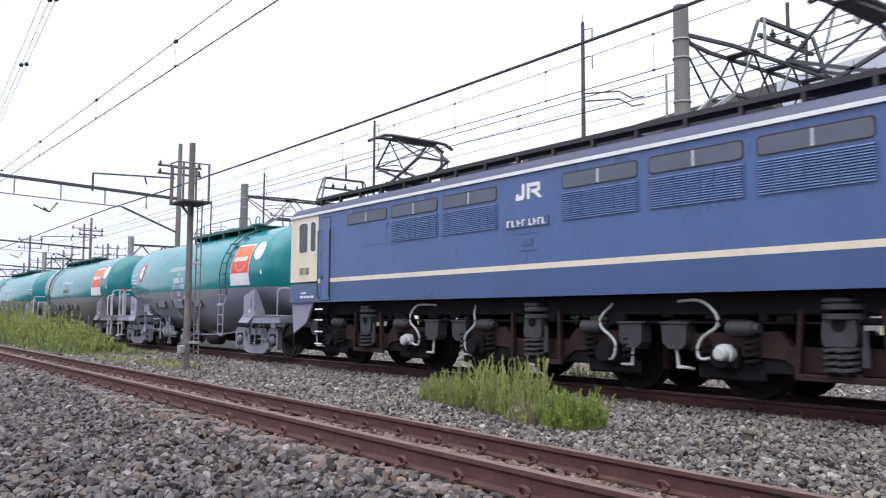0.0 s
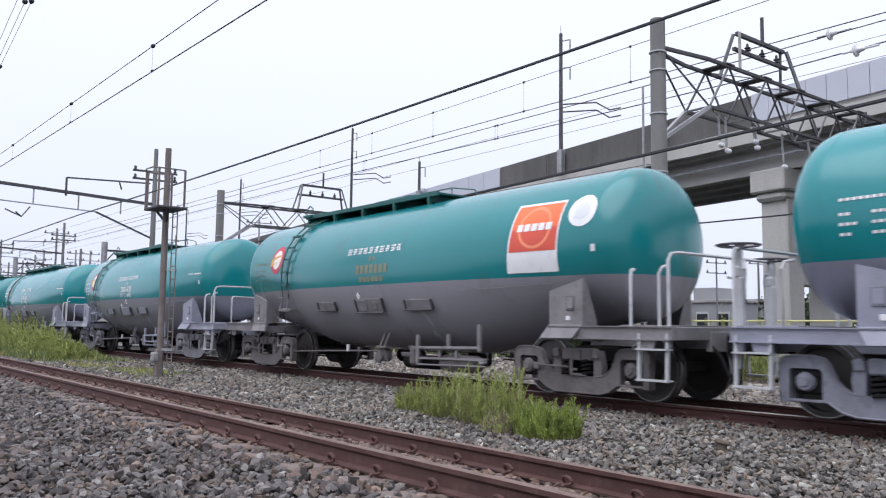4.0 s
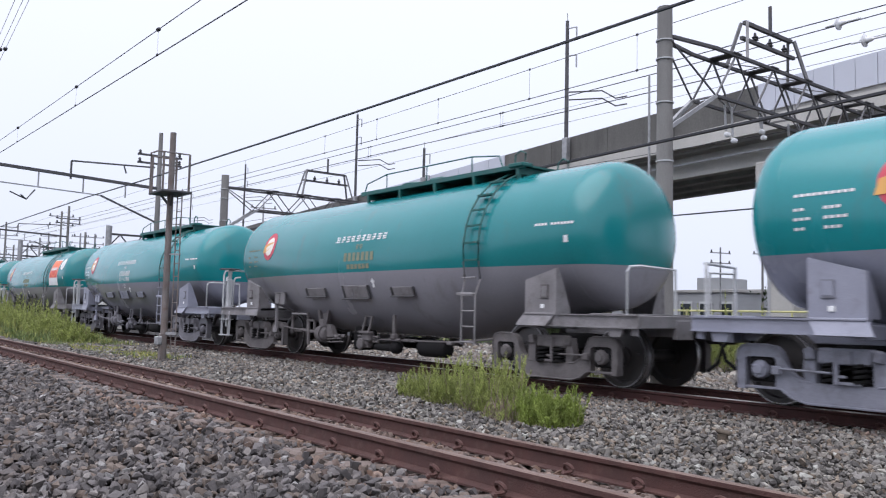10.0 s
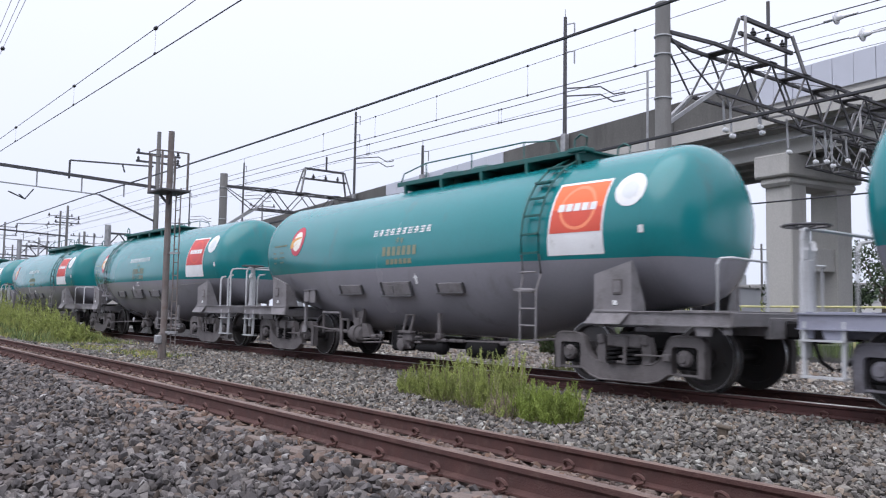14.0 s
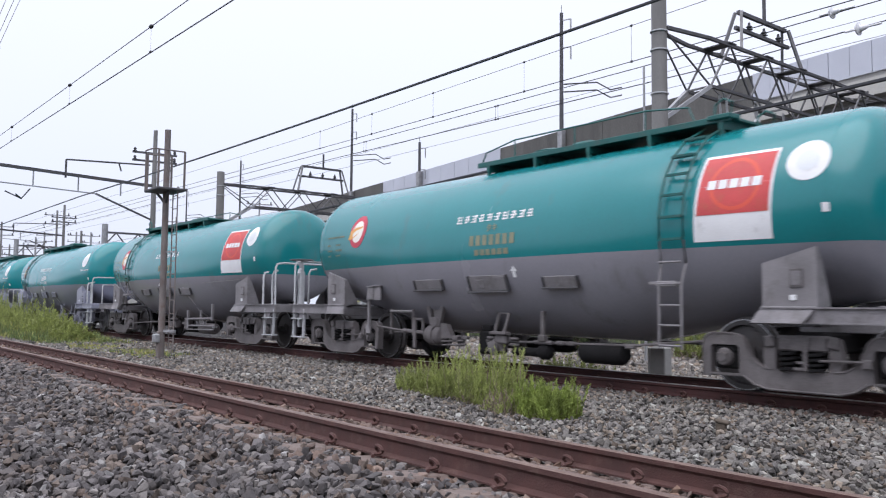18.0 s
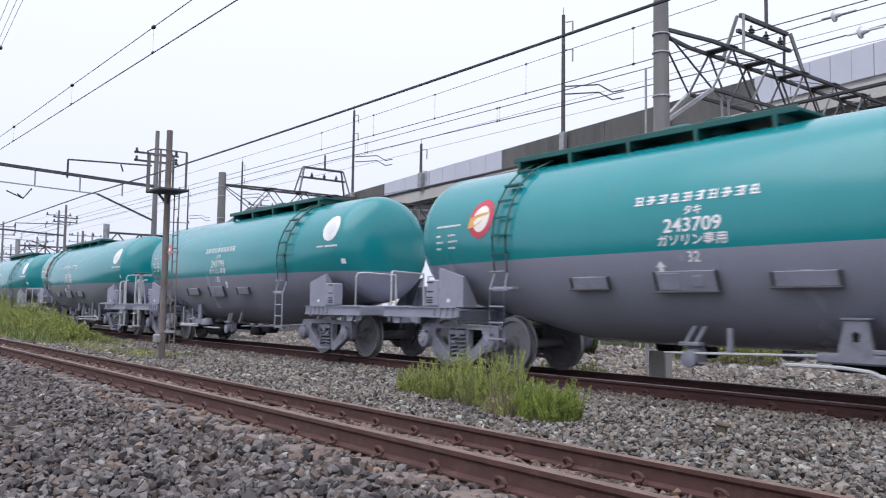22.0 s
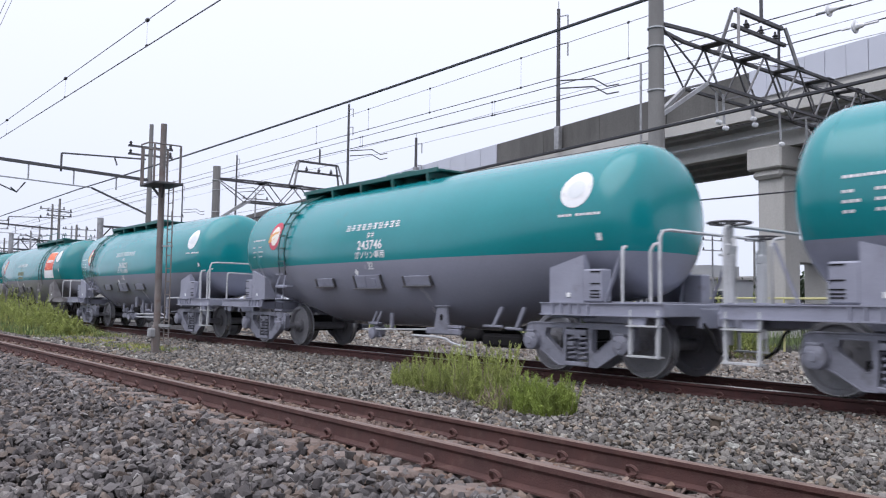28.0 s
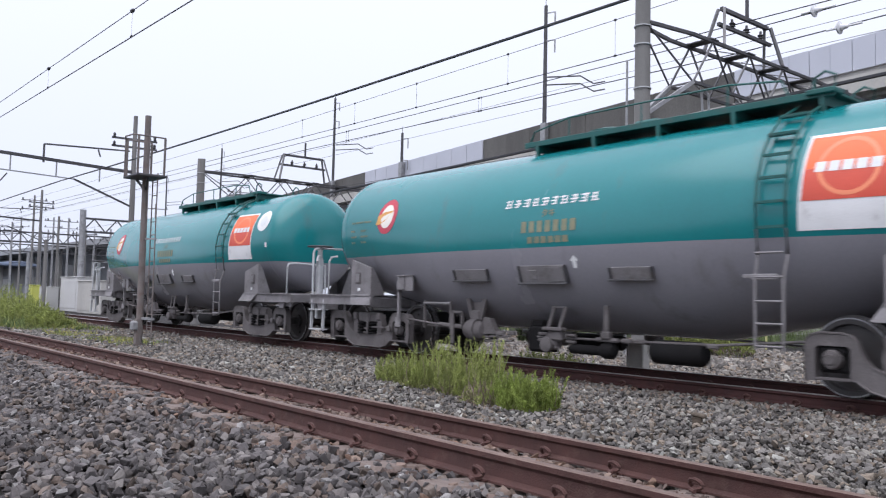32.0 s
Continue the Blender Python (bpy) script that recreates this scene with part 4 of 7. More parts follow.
def gear_b_piped(w, mat):
    """Second kind of wagon: pipe rack along a grey reservoir."""
    s = -1
    post(w, -0.74, 0.56, 0.84, 0.07, s, mat)
    post(w, -0.60, 0.52, 0.68, 0.06, s, mat)
    post(w, -0.40, 0.52, 0.70, 0.05, s, mat)
    part("valve_block", Kit().box((-0.58, s * 1.02, 0.44), (0.40, 0.16, 0.15), 0.03).box((-0.66, s * 1.06, 0.60), (0.26, 0.08, 0.03), 0.008), mat, w)
    lever_pair(w, -0.12, 0.60, 0.80, 0.13, 1.06, s, mat, 0.14)
    outlet_valve(w, -0.02, 0.40, s, mat)
    post(w, 0.48, 0.72, 1.03, 0.17, s, mat, 1.08)
    drum(w, "brake_cylinder", 0.22, 0.66, 0.63, 0.12, s, UNDER_SHADE, 0.98)
    post(w, 0.70, 0.58, 0.78, 0.18, s, mat, 0.98)
    post(w, 0.88, 0.56, 0.80, 0.09, s, mat)
    post(w, 1.07, 0.52, 0.95, 0.075, s, mat, 1.08)
    part("pipe_tee", Kit().box((0.52, s * 1.06, 0.46), (0.20, 0.16, 0.16), 0.04).rod((0.36, s * 1.06, 0.52), (0.56, s * 1.06, 0.52), 0.035, 8), mat, w)
    drum(w, "air_reservoir", 1.17, 2.14, 0.465, 0.16, s, mat, 0.94)
    for x in (1.34, 1.82):
        post(w, x, 0.60, 0.84, 0.085, s, mat, 1.08)
    part("reservoir_bracket", Kit().box((1.58, s * 1.09, 0.65), (0.40, 0.06, 0.06), 0.008), mat, w)
    rodded(w, "brake_pipe", softened([(0.66, 0.52), (2.2, 0.54), (2.80, 0.57), (3.12, 0.43)], 1), 0.019, s, RAILING, 1.12)
    rodded(w, "brake_pipe", [(0.66, 0.43), (3.15, 0.46)], 0.019, s, RAILING, 1.14)
    rodded(w, "brake_pipe", [(2.1, 0.40), (2.7, 0.41)], 0.016, s, RAILING, 1.10)
    post(w, 2.22, 0.54, 1.05, 0.095, s, mat, 1.09)
    post(w, 2.42, 0.56, 0.79, 0.15, s, mat, 1.04)
    post(w, 2.74, 0.42, 0.96, 0.05, s, mat, 0.98)
    post(w, 3.07, 0.42, 1.02, 0.105, s, mat, 1.10)
    rodded(w, "hand_rod", [(3.10, 1.0), (3.9, 1.02), (4.06, 1.02)], 0.02, s, RAILING, 1.12)
    k = Kit().box((4.10, s * 1.08, 1.06), (0.22, 0.10, 0.09), 0.02)
    for j in range(3):
        k.rod((4.0, s * 1.10, 1.02 + 0.06 * j), (4.24, s * 1.10, 1.02 + 0.06 * j), 0.022, 7)
    k.tube(softened([(4.0, s * 1.1, 1.18), (4.08, s * 1.1, 1.23), (4.30, s * 1.1, 1.24)], 1), 0.012, 5)
    part("reducing_valve", k, mat, w)
    rodded(w, "brake_rod", [(3.1, 0.62), (3.75, 0.66)], 0.014, s, mat, 1.0)
    part("equipment_box", Kit().box((2.92, s * 0.86, 0.34), (0.72, 0.3, 0.17), 0.03), UNDER_SHADE, w)


def gear_b_plain(w, mat):
    """Second kind of wagon: slotted bracket and leaning release levers."""
    s = -1
    k = Kit().plate([(1.56, 0.52), (1.94, 0.52), (1.88, 0.90), (1.64, 0.90)], s * 1.06, s * 1.10).box((1.76, s * 1.08, 0.915), (0.30, 0.09, 0.025), 0.005)
    br = part("valve_bracket", k, mat, w)
    part("bracket_slot", Kit().plate([(1.73, 0.68), (1.79, 0.68), (1.80, 0.76), (1.76, 0.79), (1.72, 0.76)], s * 1.101, s * 1.106), UNDER_SHADE, br)
    part("bracket_base", Kit().box((1.78, s * 1.02, 0.50), (0.90, 0.16, 0.11), 0.02).box((2.0, s * 1.05, 0.58), (0.5, 0.10, 0.05), 0.01), mat, w)
    rodded(w, "brake_pipe", softened([(1.0, 0.41), (1.85, 0.41), (2.10, 0.31), (2.45, 0.28)], 1), 0.021, s, RAILING, 1.13)
    rodded(w, "brake_pipe", [(-0.6, 0.46), (1.4, 0.52)], 0.016, s, RAILING, 1.08)
    for x, dx in ((3.00, 0.20), (3.52, 0.16)):
        part("release_lever", Kit().plate([(x - 0.035, 0.62), (x + 0.035, 0.62), (x + dx + 0.035, 0.92), (x + dx - 0.035, 0.92)], s * 1.05, s * 1.09), mat, w)
    rodded(w, "lever_bar", [(2.78, 0.62), (3.20, 0.62)], 0.022, s, mat, 1.07)
    rodded(w, "lever_bar", [(3.28, 0.60), (3.62, 0.59)], 0.022, s, mat, 1.07)
    part("equipment_box", Kit().box((3.12, s * 0.90, 0.40), (0.86, 0.3, 0.20), 0.04), UNDER_SHADE, w)
    drum(w, "brake_cylinder", 2.15, 2.62, 0.46, 0.10, s, UNDER_SHADE, 0.96)
    lever_pair(w, -0.30, 0.60, 0.80, 0.13, 1.06, s, mat, 0.14)
    outlet_valve(w, -0.22, 0.40, s, mat)
    post(w, 0.30, 0.50, 0.78, 0.07, s, mat)


def gear_b_far_side(w, mat):
    s = 1
    post(w, 2.82, 0.48, 0.95, 0.075, s, mat, 1.08)
    post(w, 2.24, 0.62, 0.90, 0.06, s, mat)
    part("pipe_tee", Kit().rod((2.05, s * 1.08, 0.61), (2.52, s * 1.08, 0.60), 0.04, 8).box((2.36, s * 1.08, 0.60), (0.07, 0.12, 0.20), 0.015).box((2.08, s * 1.05, 0.58), (0.16, 0.14, 0.18), 0.03), mat, w)
    post(w, 1.68, 0.62, 0.96, 0.21, s, mat, 1.09)
    part("post_head", Kit().box((1.68, s * 1.08, 0.985), (0.20, 0.08, 0.04), 0.008), mat, w)
    part("valve_block", Kit().box((1.68, s * 1.03, 0.55), (0.60, 0.18, 0.15), 0.03), mat, w)
    part("relay_cone", Kit().lathe(((0.0, 0.17), (0.05, 0.17), (0.16, 0.10), (0.18, 0.05)), 16, "z", (1.38, s * 1.0, 0.48)), mat, w)
    for z in (0.48, 0.44):
        rodded(w, "brake_pipe", [(2.95, z), (1.75, z + 0.01)], 0.02, s, RAILING, 1.12)
    rodded(w, "brake_pipe", [(1.5, 0.42), (0.5, 0.42)], 0.018, s, RAILING, 1.06)
    drum(w, "air_reservoir", 0.55, 1.60, 0.36, 0.13, s, UNDER_SHADE, 0.85)
    lever_pair(w, -0.12, 0.60, 0.80, -0.12, 1.06, s, mat, 0.13)
    outlet_valve(w, -0.08, 0.41, s, mat)
    part("release_lever", Kit().plate([(-0.62, 0.58), (-0.70, 0.58), (-0.84, 0.84), (-0.78, 0.84)], s * 1.04, s * 1.08), mat, w)
    part("equipment_box", Kit().box((-1.40, s * 0.92, 0.40), (0.36, 0.28, 0.20), 0.04), UNDER_SHADE, w)
    part("equipment_box", Kit().box((-2.00, s * 0.92, 0.45), (0.36, 0.28, 0.16), 0.04), UNDER_SHADE, w)
    rodded(w, "brake_rod", [(-0.7, 0.50), (-2.4, 0.53), (-3.75, 0.60)], 0.018, s, mat, 1.02)
    for x in (-1.30, -1.75, -2.3):
        part("pipe_clamp", Kit().box((x, s * 1.03, 0.55), (0.20, 0.05, 0.04), 0.008), mat, w)


def build_wagon(kind_b, piped=False):
    """Tank wagon with the ladder towards -x and the brake platform at +x; origin on the rails under its middle."""
    w = thing("tank_wagon", "teal and grey tank wagon", "tank wagon", group="train of tank wagons")
    frame_m = FRAME_CLEAN if kind_b else FRAME_DIRTY
    bogie_m = BOGIE_CLEAN if kind_b else BOGIE_DIRTY_SHADE
    part("tank", tank_kit(), TANK_CLEAN if kind_b else TANK_WORN, w)
    # seams and paint-line weld
    for x in (-5.2, 5.2):
        zc, r = tank_ring(x)
        part("weld_seam", Kit().lathe(((x - 0.012, r), (x - 0.008, r + 0.004), (x + 0.008, r + 0.004), (x + 0.012, r)), 56, "x", (0, 0, zc)), TANK_CLEAN if kind_b else TANK_WORN, w)
    # end frames
    for e in (-1, 1):
        k = Kit()
        for side in (-1, 1):
            k.box((e * 5.36, side * 1.21, 1.00), (2.06, 0.07, 0.17), 0.008)
            k.box((e * 5.36, side * 1.21, 1.08), (2.06, 0.13, 0.016), 0.0)
            k.box((e * 5.36, side * 1.21, 0.92), (2.06, 0.13, 0.016), 0.0)
            k.box((e * 6.30, side * 1.18, 0.90), (0.10, 0.04, 0.16), 0.006)
        k.box((e * 6.36, 0, 1.0), (0.08, 2.46, 0.17), 0.01)
        k.box((e * 6.37, 0, 0.90), (0.08, 0.9, 0.26), 0.01)
        k.box((e * 4.45, 0, 0.95), (0.10, 2.4, 0.16), 0.01)
        k.box((e * 5.3, 0, 0.93), (2.1, 0.55, 0.26), 0.01)
        part("end_frame", k, frame_m, w)
        part("deck_plate", Kit().box((e * 5.98, 0, 1.095), (0.80, 2.44, 0.015), 0.003), frame_m, w)
        for side in (-1, 1):
            s = Kit()
            y0, y1 = side * 1.06, side * 1.24
            s.plate([(e * 4.34, 1.09), (e * 4.96, 1.09), (e * 4.96, 1.73), (e * 4.34, 1.57)], side * 1.18, side * 1.235)
            for x, top in ((4.36, 1.56), (4.94, 1.70)):
                s.extrude_x([(side * 1.18, 1.09), (side * 1.18, top), (side * 1.12, top - 0.08), (side * 0.94, 1.16), (side * 0.94, 1.09)], e * x - 0.014, e * x + 0.014)
            part("saddle", s, frame_m, w)
            if kind_b:
                for j in range(5):
                    part("gusset", Kit().box((e * (4.42 + 0.16 * j), side * 1.25, 1.0), (0.02, 0.05, 0.15), 0.003), frame_m, w)
            else:
                s = Kit().add([(e * x, side * y, z) for x, y, z in ((4.24, 1.33, 0.915), (4.84, 1.33, 0.915), (4.96, 1.245, 1.10), (4.34, 1.245, 1.10),
                                                                     (4.24, 1.30, 0.905), (4.84, 1.30, 0.905), (4.96, 1.215, 1.09), (4.34, 1.215, 1.09))],
                              [(0, 1, 2, 3), (7, 6, 5, 4), (0, 4, 5, 1), (1, 5, 6, 2), (2, 6, 7, 3), (3, 7, 4, 0)])
                part("saddle_foot", s, frame_m, w)
                s = Kit().box((e * 4.74, side * 1.245, 1.40), (0.15, 0.014, 0.20), 0.004)
                holder = part("card_holder", s, bogie_m, w)
                part("card", Kit().box((e * 4.74, side * 1.254, 1.40), (0.11, 0.008, 0.15), 0.002), frame_m, holder)
            part("bracket_plate", Kit().box((e * 4.70, side * 1.245, 1.19), (0.07, 0.012, 0.06), 0.003), WHITE, w)
            part("end_gusset", Kit().plate([(e * 5.92, 0.80), (e * 6.10, 0.80), (e * 6.14, 0.92), (e * 5.88, 0.92)], side * 1.19, side * 1.23), frame_m, w)
        if kind_b:
            for q in (-1, 1):
                part("locker", Kit().box((e * 5.12, q * 1.14, 1.315), (0.32, 0.22, 0.44), 0.02), frame_m, w)
                k = Kit()
                for z in (1.16, 1.20, 1.245, 1.34, 1.50):
                    k.box((e * 5.18, q * 1.253, z), (0.16, 0.012, 0.016))
                part("locker_slot", k, UNDER_SHADE, w)
        # coupler
        c = Kit().box((e * 6.50, 0, 0.88), (0.40, 0.20, 0.22), 0.03)
        c.box((e * 6.70, 0.05, 0.88), (0.16, 0.30, 0.30), 0.05)
        part("coupler", c, UNDER_SHADE if not kind_b else frame_m, w)
        h = Kit().tube([(e * 6.38, -0.4, 0.85), (e * 6.52, -0.4, 0.7), (e * 6.60, -0.38, 0.5), (e * 6.76, -0.36, 0.40)], 0.025, 6)
        part("brake_hose", h, UNDER_SHADE, w)
    # top walkway
    k = Kit()
    for side in (-0.52, 0.52):
        k.box((-1.33, side, 3.60), (4.8, 0.05, 0.08), 0.005)
    k.box((-1.33, 0, 3.605), (4.8, 0.98, 0.03), 0.0)
    for x in (-3.6, -2.5, -1.4, -0.3, 0.8):
        k.box((x, 0, 3.53), (0.06, 1.1, 0.12), 0.0)
        for side in (-1, 1):
            k.box((x, side * 0.52, 3.46), (0.05, 0.05, 0.24), 0.0)
    part("roof_walkway", k, TEAL_PART_SHADED, w)
    k = Kit().lathe(((3.50, 0.30), (3.66, 0.30), (3.68, 0.34), (3.72, 0.34), (3.76, 0.2)), 20, "z", (-0.2, 0, 0))
    k.box((-0.9, 0, 3.70), (0.4, 0.3, 0.16), 0.03)
    part("manway", k, TEAL_PART_SHADED, w)
    k = Kit()
    for side in (-1, 1):
        if kind_b:
            break
        k.tube([(-3.72, side * 0.5, 3.6), (-3.74, side * 0.5, 3.80), (-3.62, side * 0.5, 3.86), (-3.5, side * 0.5, 3.80), (-3.48, side * 0.5, 3.6)], 0.016, 5)
        k.box((-3.6, side * 0.48, 3.62), (0.34, 0.24, 0.06), 0.01)
    if not kind_b:
        k.tube([(-3.2, 0.5, 3.62), (-3.1, 0.5, 3.84), (-2.4, 0.5, 3.92), (0.2, 0.5, 3.92), (0.9, 0.5, 3.80), (1.0, 0.5, 3.62)], 0.014, 5)
        for x in (-2.4, -1.1, 0.2):
            k.rod((x, 0.5, 3.6), (x, 0.5, 3.92), 0.012, 5)
    part("roof_handrail", k, TEAL_PART_SHADED, w)
    # side ladders
    for side in (-1, 1):
        k, low = Kit(), Kit()
        zs = [3.40, 3.20, 2.95, 2.70, 2.44, 2.17, 1.90]
        for x in (-3.42, -3.10):
            path = []
            for z in zs:
                p = on_tank(x, z, 0.07)
                path.append((x, p.y * -side, z))
            k.tube(path, 0.017, 5)
            path = [(x, on_tank(x, 1.9, 0.07).y * -side, 1.88), (x, on_tank(x, 1.7, 0.07).y * -side, 1.6), (x, side * 1.38, 1.35), (x, side * 1.38, 0.58)]
            low.tube(path, 0.017, 5)
        stay = Kit().box((-3.20, side * 1.36, 1.36), (0.30, 0.06, 0.07), 0.01).box((-3.0, side * 1.30, 1.37), (0.12, 0.14, 0.04), 0.005)
        lad, lower = part("ladder", k, TEAL_PART_SHADED, w), part("lower_ladder", low, frame_m, w)
        for z in zs[1:]:
            y = on_tank(-3.26, z, 0.07).y * -side
            part("rung", Kit().box((-3.26, y, z), (0.32, 0.10 if z > 2.7 else 0.035, 0.03), 0.0), TEAL_PART_SHADED, lad)
        for z in (1.62, 1.36, 1.10, 0.86, 0.62):
            part("rung", Kit().rod((-3.42, side * 1.385, z), (-3.10, side * 1.385, z), 0.014, 5), frame_m, lower)
        part("stay", stay, frame_m, lower)
        # card and marker frames on the flank; their dark edges draw the shadow outline
        for x, ww, hh in ((-1.32, 0.64, 0.17), (0.18, 0.86, 0.26), (1.66, 0.74, 0.18)):
            f = Kit()
            z = 1.42
            y = on_tank(x, z, 0.02).y * -side
            tilt = -20 * side
            f.box((x, y + side * 0.020, z - hh * 0.5), (ww + 0.03, 0.05, 0.02), 0.003, rx=tilt)
            for q in (-0.5, 0.5):
                f.box((x + q * ww, y + side * 0.016, z), (0.026, 0.045, hh), 0.003, rx=tilt)
            holder = part("flank_frame", f, STEEL_DARK, w)
            part("flank_lip", Kit().box((x, y + side * 0.012, z + hh * 0.5), (ww * (1.0 if x == 0.18 else 0.2), 0.03, 0.012), 0.002, rx=tilt), RAILING if x == 0.18 else frame_m, holder)
            f = Kit().box((x, y, z), (ww, 0.02, hh), 0.003, rx=tilt)
            if x == 0.18:
                f.box((x - ww * 0.27, y + side * 0.014, z), (ww * 0.36, 0.014, hh * 0.8), 0.003, rx=tilt).box((x + ww * 0.2, y + side * 0.012, z), (ww * 0.16, 0.03, hh * 0.5), 0.003, rx=tilt)
            part("flank_plate", f, frame_m, w)
        g = Kit().tube([(2.4, on_tank(2.4, 1.62, 0.02).y * -side, 1.62), (4.2, on_tank(4.2, 1.68, 0.02).y * -side, 1.68)], 0.006, 5)
        if not kind_b:
            part("grab_wire", g, frame_m, w)
    # brake platform end
    k = Kit()
    for y in (-1.22, 1.22):
        k.tube([(5.76, y, 1.05), (5.76, y, 1.72), (5.74, y * 0.97, 1.80), (5.70, y * 0.88, 1.82)], 0.022, 6)
        k.tube([(6.20, y, 1.05), (6.20, y, 1.74), (6.23, y * 0.975, 1.82), (6.28, y * 0.92, 1.84)], 0.022, 6)
    k.tube([(6.34, -1.22, 1.05), (6.34, -1.22, 1.90), (6.35, -1.18, 1.98), (6.36, -1.05, 2.0), (6.36, 1.05, 2.0), (6.35, 1.18, 1.98), (6.34, 1.22, 1.90), (6.34, 1.22, 1.05)], 0.022, 6)
    part("platform_railing", k, RAILING, w)
    if kind_b:
        for y in (-1.20, 1.20):
            part("rail_brace", Kit().bar((5.46, y, 1.08), (5.74, y, 1.76), 0.05, 0.02), frame_m, w)
    for y in (-1.22, 1.22):
        for x in (5.90, 6.32):
            part("step_hanger", Kit().bar((x, y, 1.0), (x, y * 1.02, 0.40), 0.03, 0.05), RAILING, w)
        for z in (0.42, 0.80):
            part("step", Kit().box((6.11, y, z), (0.46, 0.16, 0.02), 0.0), RAILING, w)
    hx, hy, hz = 6.38, 1.05, 2.03
    k = Kit().box((hx, hy, 1.36), (0.13, 0.11, 0.62), 0.02).rod((hx, hy, 1.0), (hx, hy, hz - 0.03), 0.05, 10).box((hx, hy, 1.72), (0.10, 0.14, 0.16), 0.03)
    column = part("handbrake_column", k, RAILING, w)
    part("column_foot", Kit().box((hx + 0.02, hy, 0.82), (0.09, 0.10, 0.42), 0.015), RAILING, column)
    k = Kit().lathe(((-0.012, 0.235), (0.0, 0.26), (0.012, 0.257), (0.018, 0.235)), 26, "z", (hx, hy, hz), ring=True)
    for q in range(5):
        k.rod((hx + 0.245 * math.cos(q * 1.2566), hy + 0.245 * math.sin(q * 1.2566), hz), (hx, hy, hz - 0.03), 0.014, 5)
    k.rod((hx, hy, hz - 0.06), (hx, hy, hz + 0.03), 0.05, 10)
    part("handbrake_wheel", k, STEEL_DARK, w)
    for q in (-1, 1):
        k = Kit().tube([(-6.20, q * 1.22, 1.05), (-6.20, q * 1.22, 1.64), (-6.22, q * 1.19, 1.71), (-6.30, q * 1.10, 1.72), (-6.34, q * 0.4, 1.70), (-6.34, q * 0.38, 1.1)], 0.02, 6)
        part("end_handrail", k, RAILING, w)
    for o in w.children_recursive:
        roof = o.name.split(".")[0] in ("roof_walkway", "manway", "roof_handrail")
        o.data.transform(Matrix.Translation((0, 0, -SETTLE - (0.14 if roof else 0.0))))
    if kind_b:
        (gear_b_piped if piped else gear_b_plain)(w, bogie_m)
        gear_b_far_side(w, bogie_m)
    else:
        gear_a_lever_side(w, bogie_m, frame_m)
        gear_a_frame_side(w, bogie_m, frame_m)
    for cx in (-4.68, 4.68):
        (bogie_b if kind_b else bogie_a)(w, cx, bogie_m)
    return w


MIDDLE = {0: 4.03, 1: 3.81}      # middle of each kind of wagon behind the leading coupler line
KIND_OF = {}


def flank(name, kit, mat, wagon, turned, lift=0.006, label=""):
    """Lays a flat drawing (x, -, z) on the near flank of the tank."""
    second_kind = KIND_OF[wagon.name]
    vs = []
    for x, y, z in kit.v:
        p = on_tank(x + 0.08, z, lift)
        p.x += 3.76 - MIDDLE[second_kind]
        vs.append((-p.x, -p.y, p.z - SETTLE) if turned else (p.x, p.y, p.z - SETTLE))
    kit.v = vs
    return part(name, kit, mat, wagon, label)


def disc(k, cx, cz, rx, rz, n=28, rings=5):
    o = len(k.v)
    k.v.append((cx, 0, cz))
    for q in range(1, rings + 1):
        for i in range(n):
            a = 2 * math.pi * i / n
            k.v.append((cx + rx * q / rings * math.cos(a), 0, cz + rz * q / rings * math.sin(a)))
    for i in range(n):
        k.f.append((o, o + 1 + i, o + 1 + (i + 1) % n))
        for q in range(rings - 1):
            a, b = o + 1 + q * n, o + 1 + (q + 1) * n
            k.f.append((a + i, b + i, b + (i + 1) % n, a + (i + 1) % n))
    return k


def sheet(k, x0, x1, z0, z1, lean=0.0, nx=6, nz=8):
    o = len(k.v)
    for i in range(nx + 1):
        for j in range(nz + 1):
            k.v.append((x0 + (x1 - x0) * i / nx + lean * j / nz, 0, z0 + (z1 - z0) * j / nz))
    for i in range(nx):
        for j in range(nz):
            a = o + i * (nz + 1) + j
            k.f.append((a, a + nz + 1, a + nz + 2, a + 1))
    return k


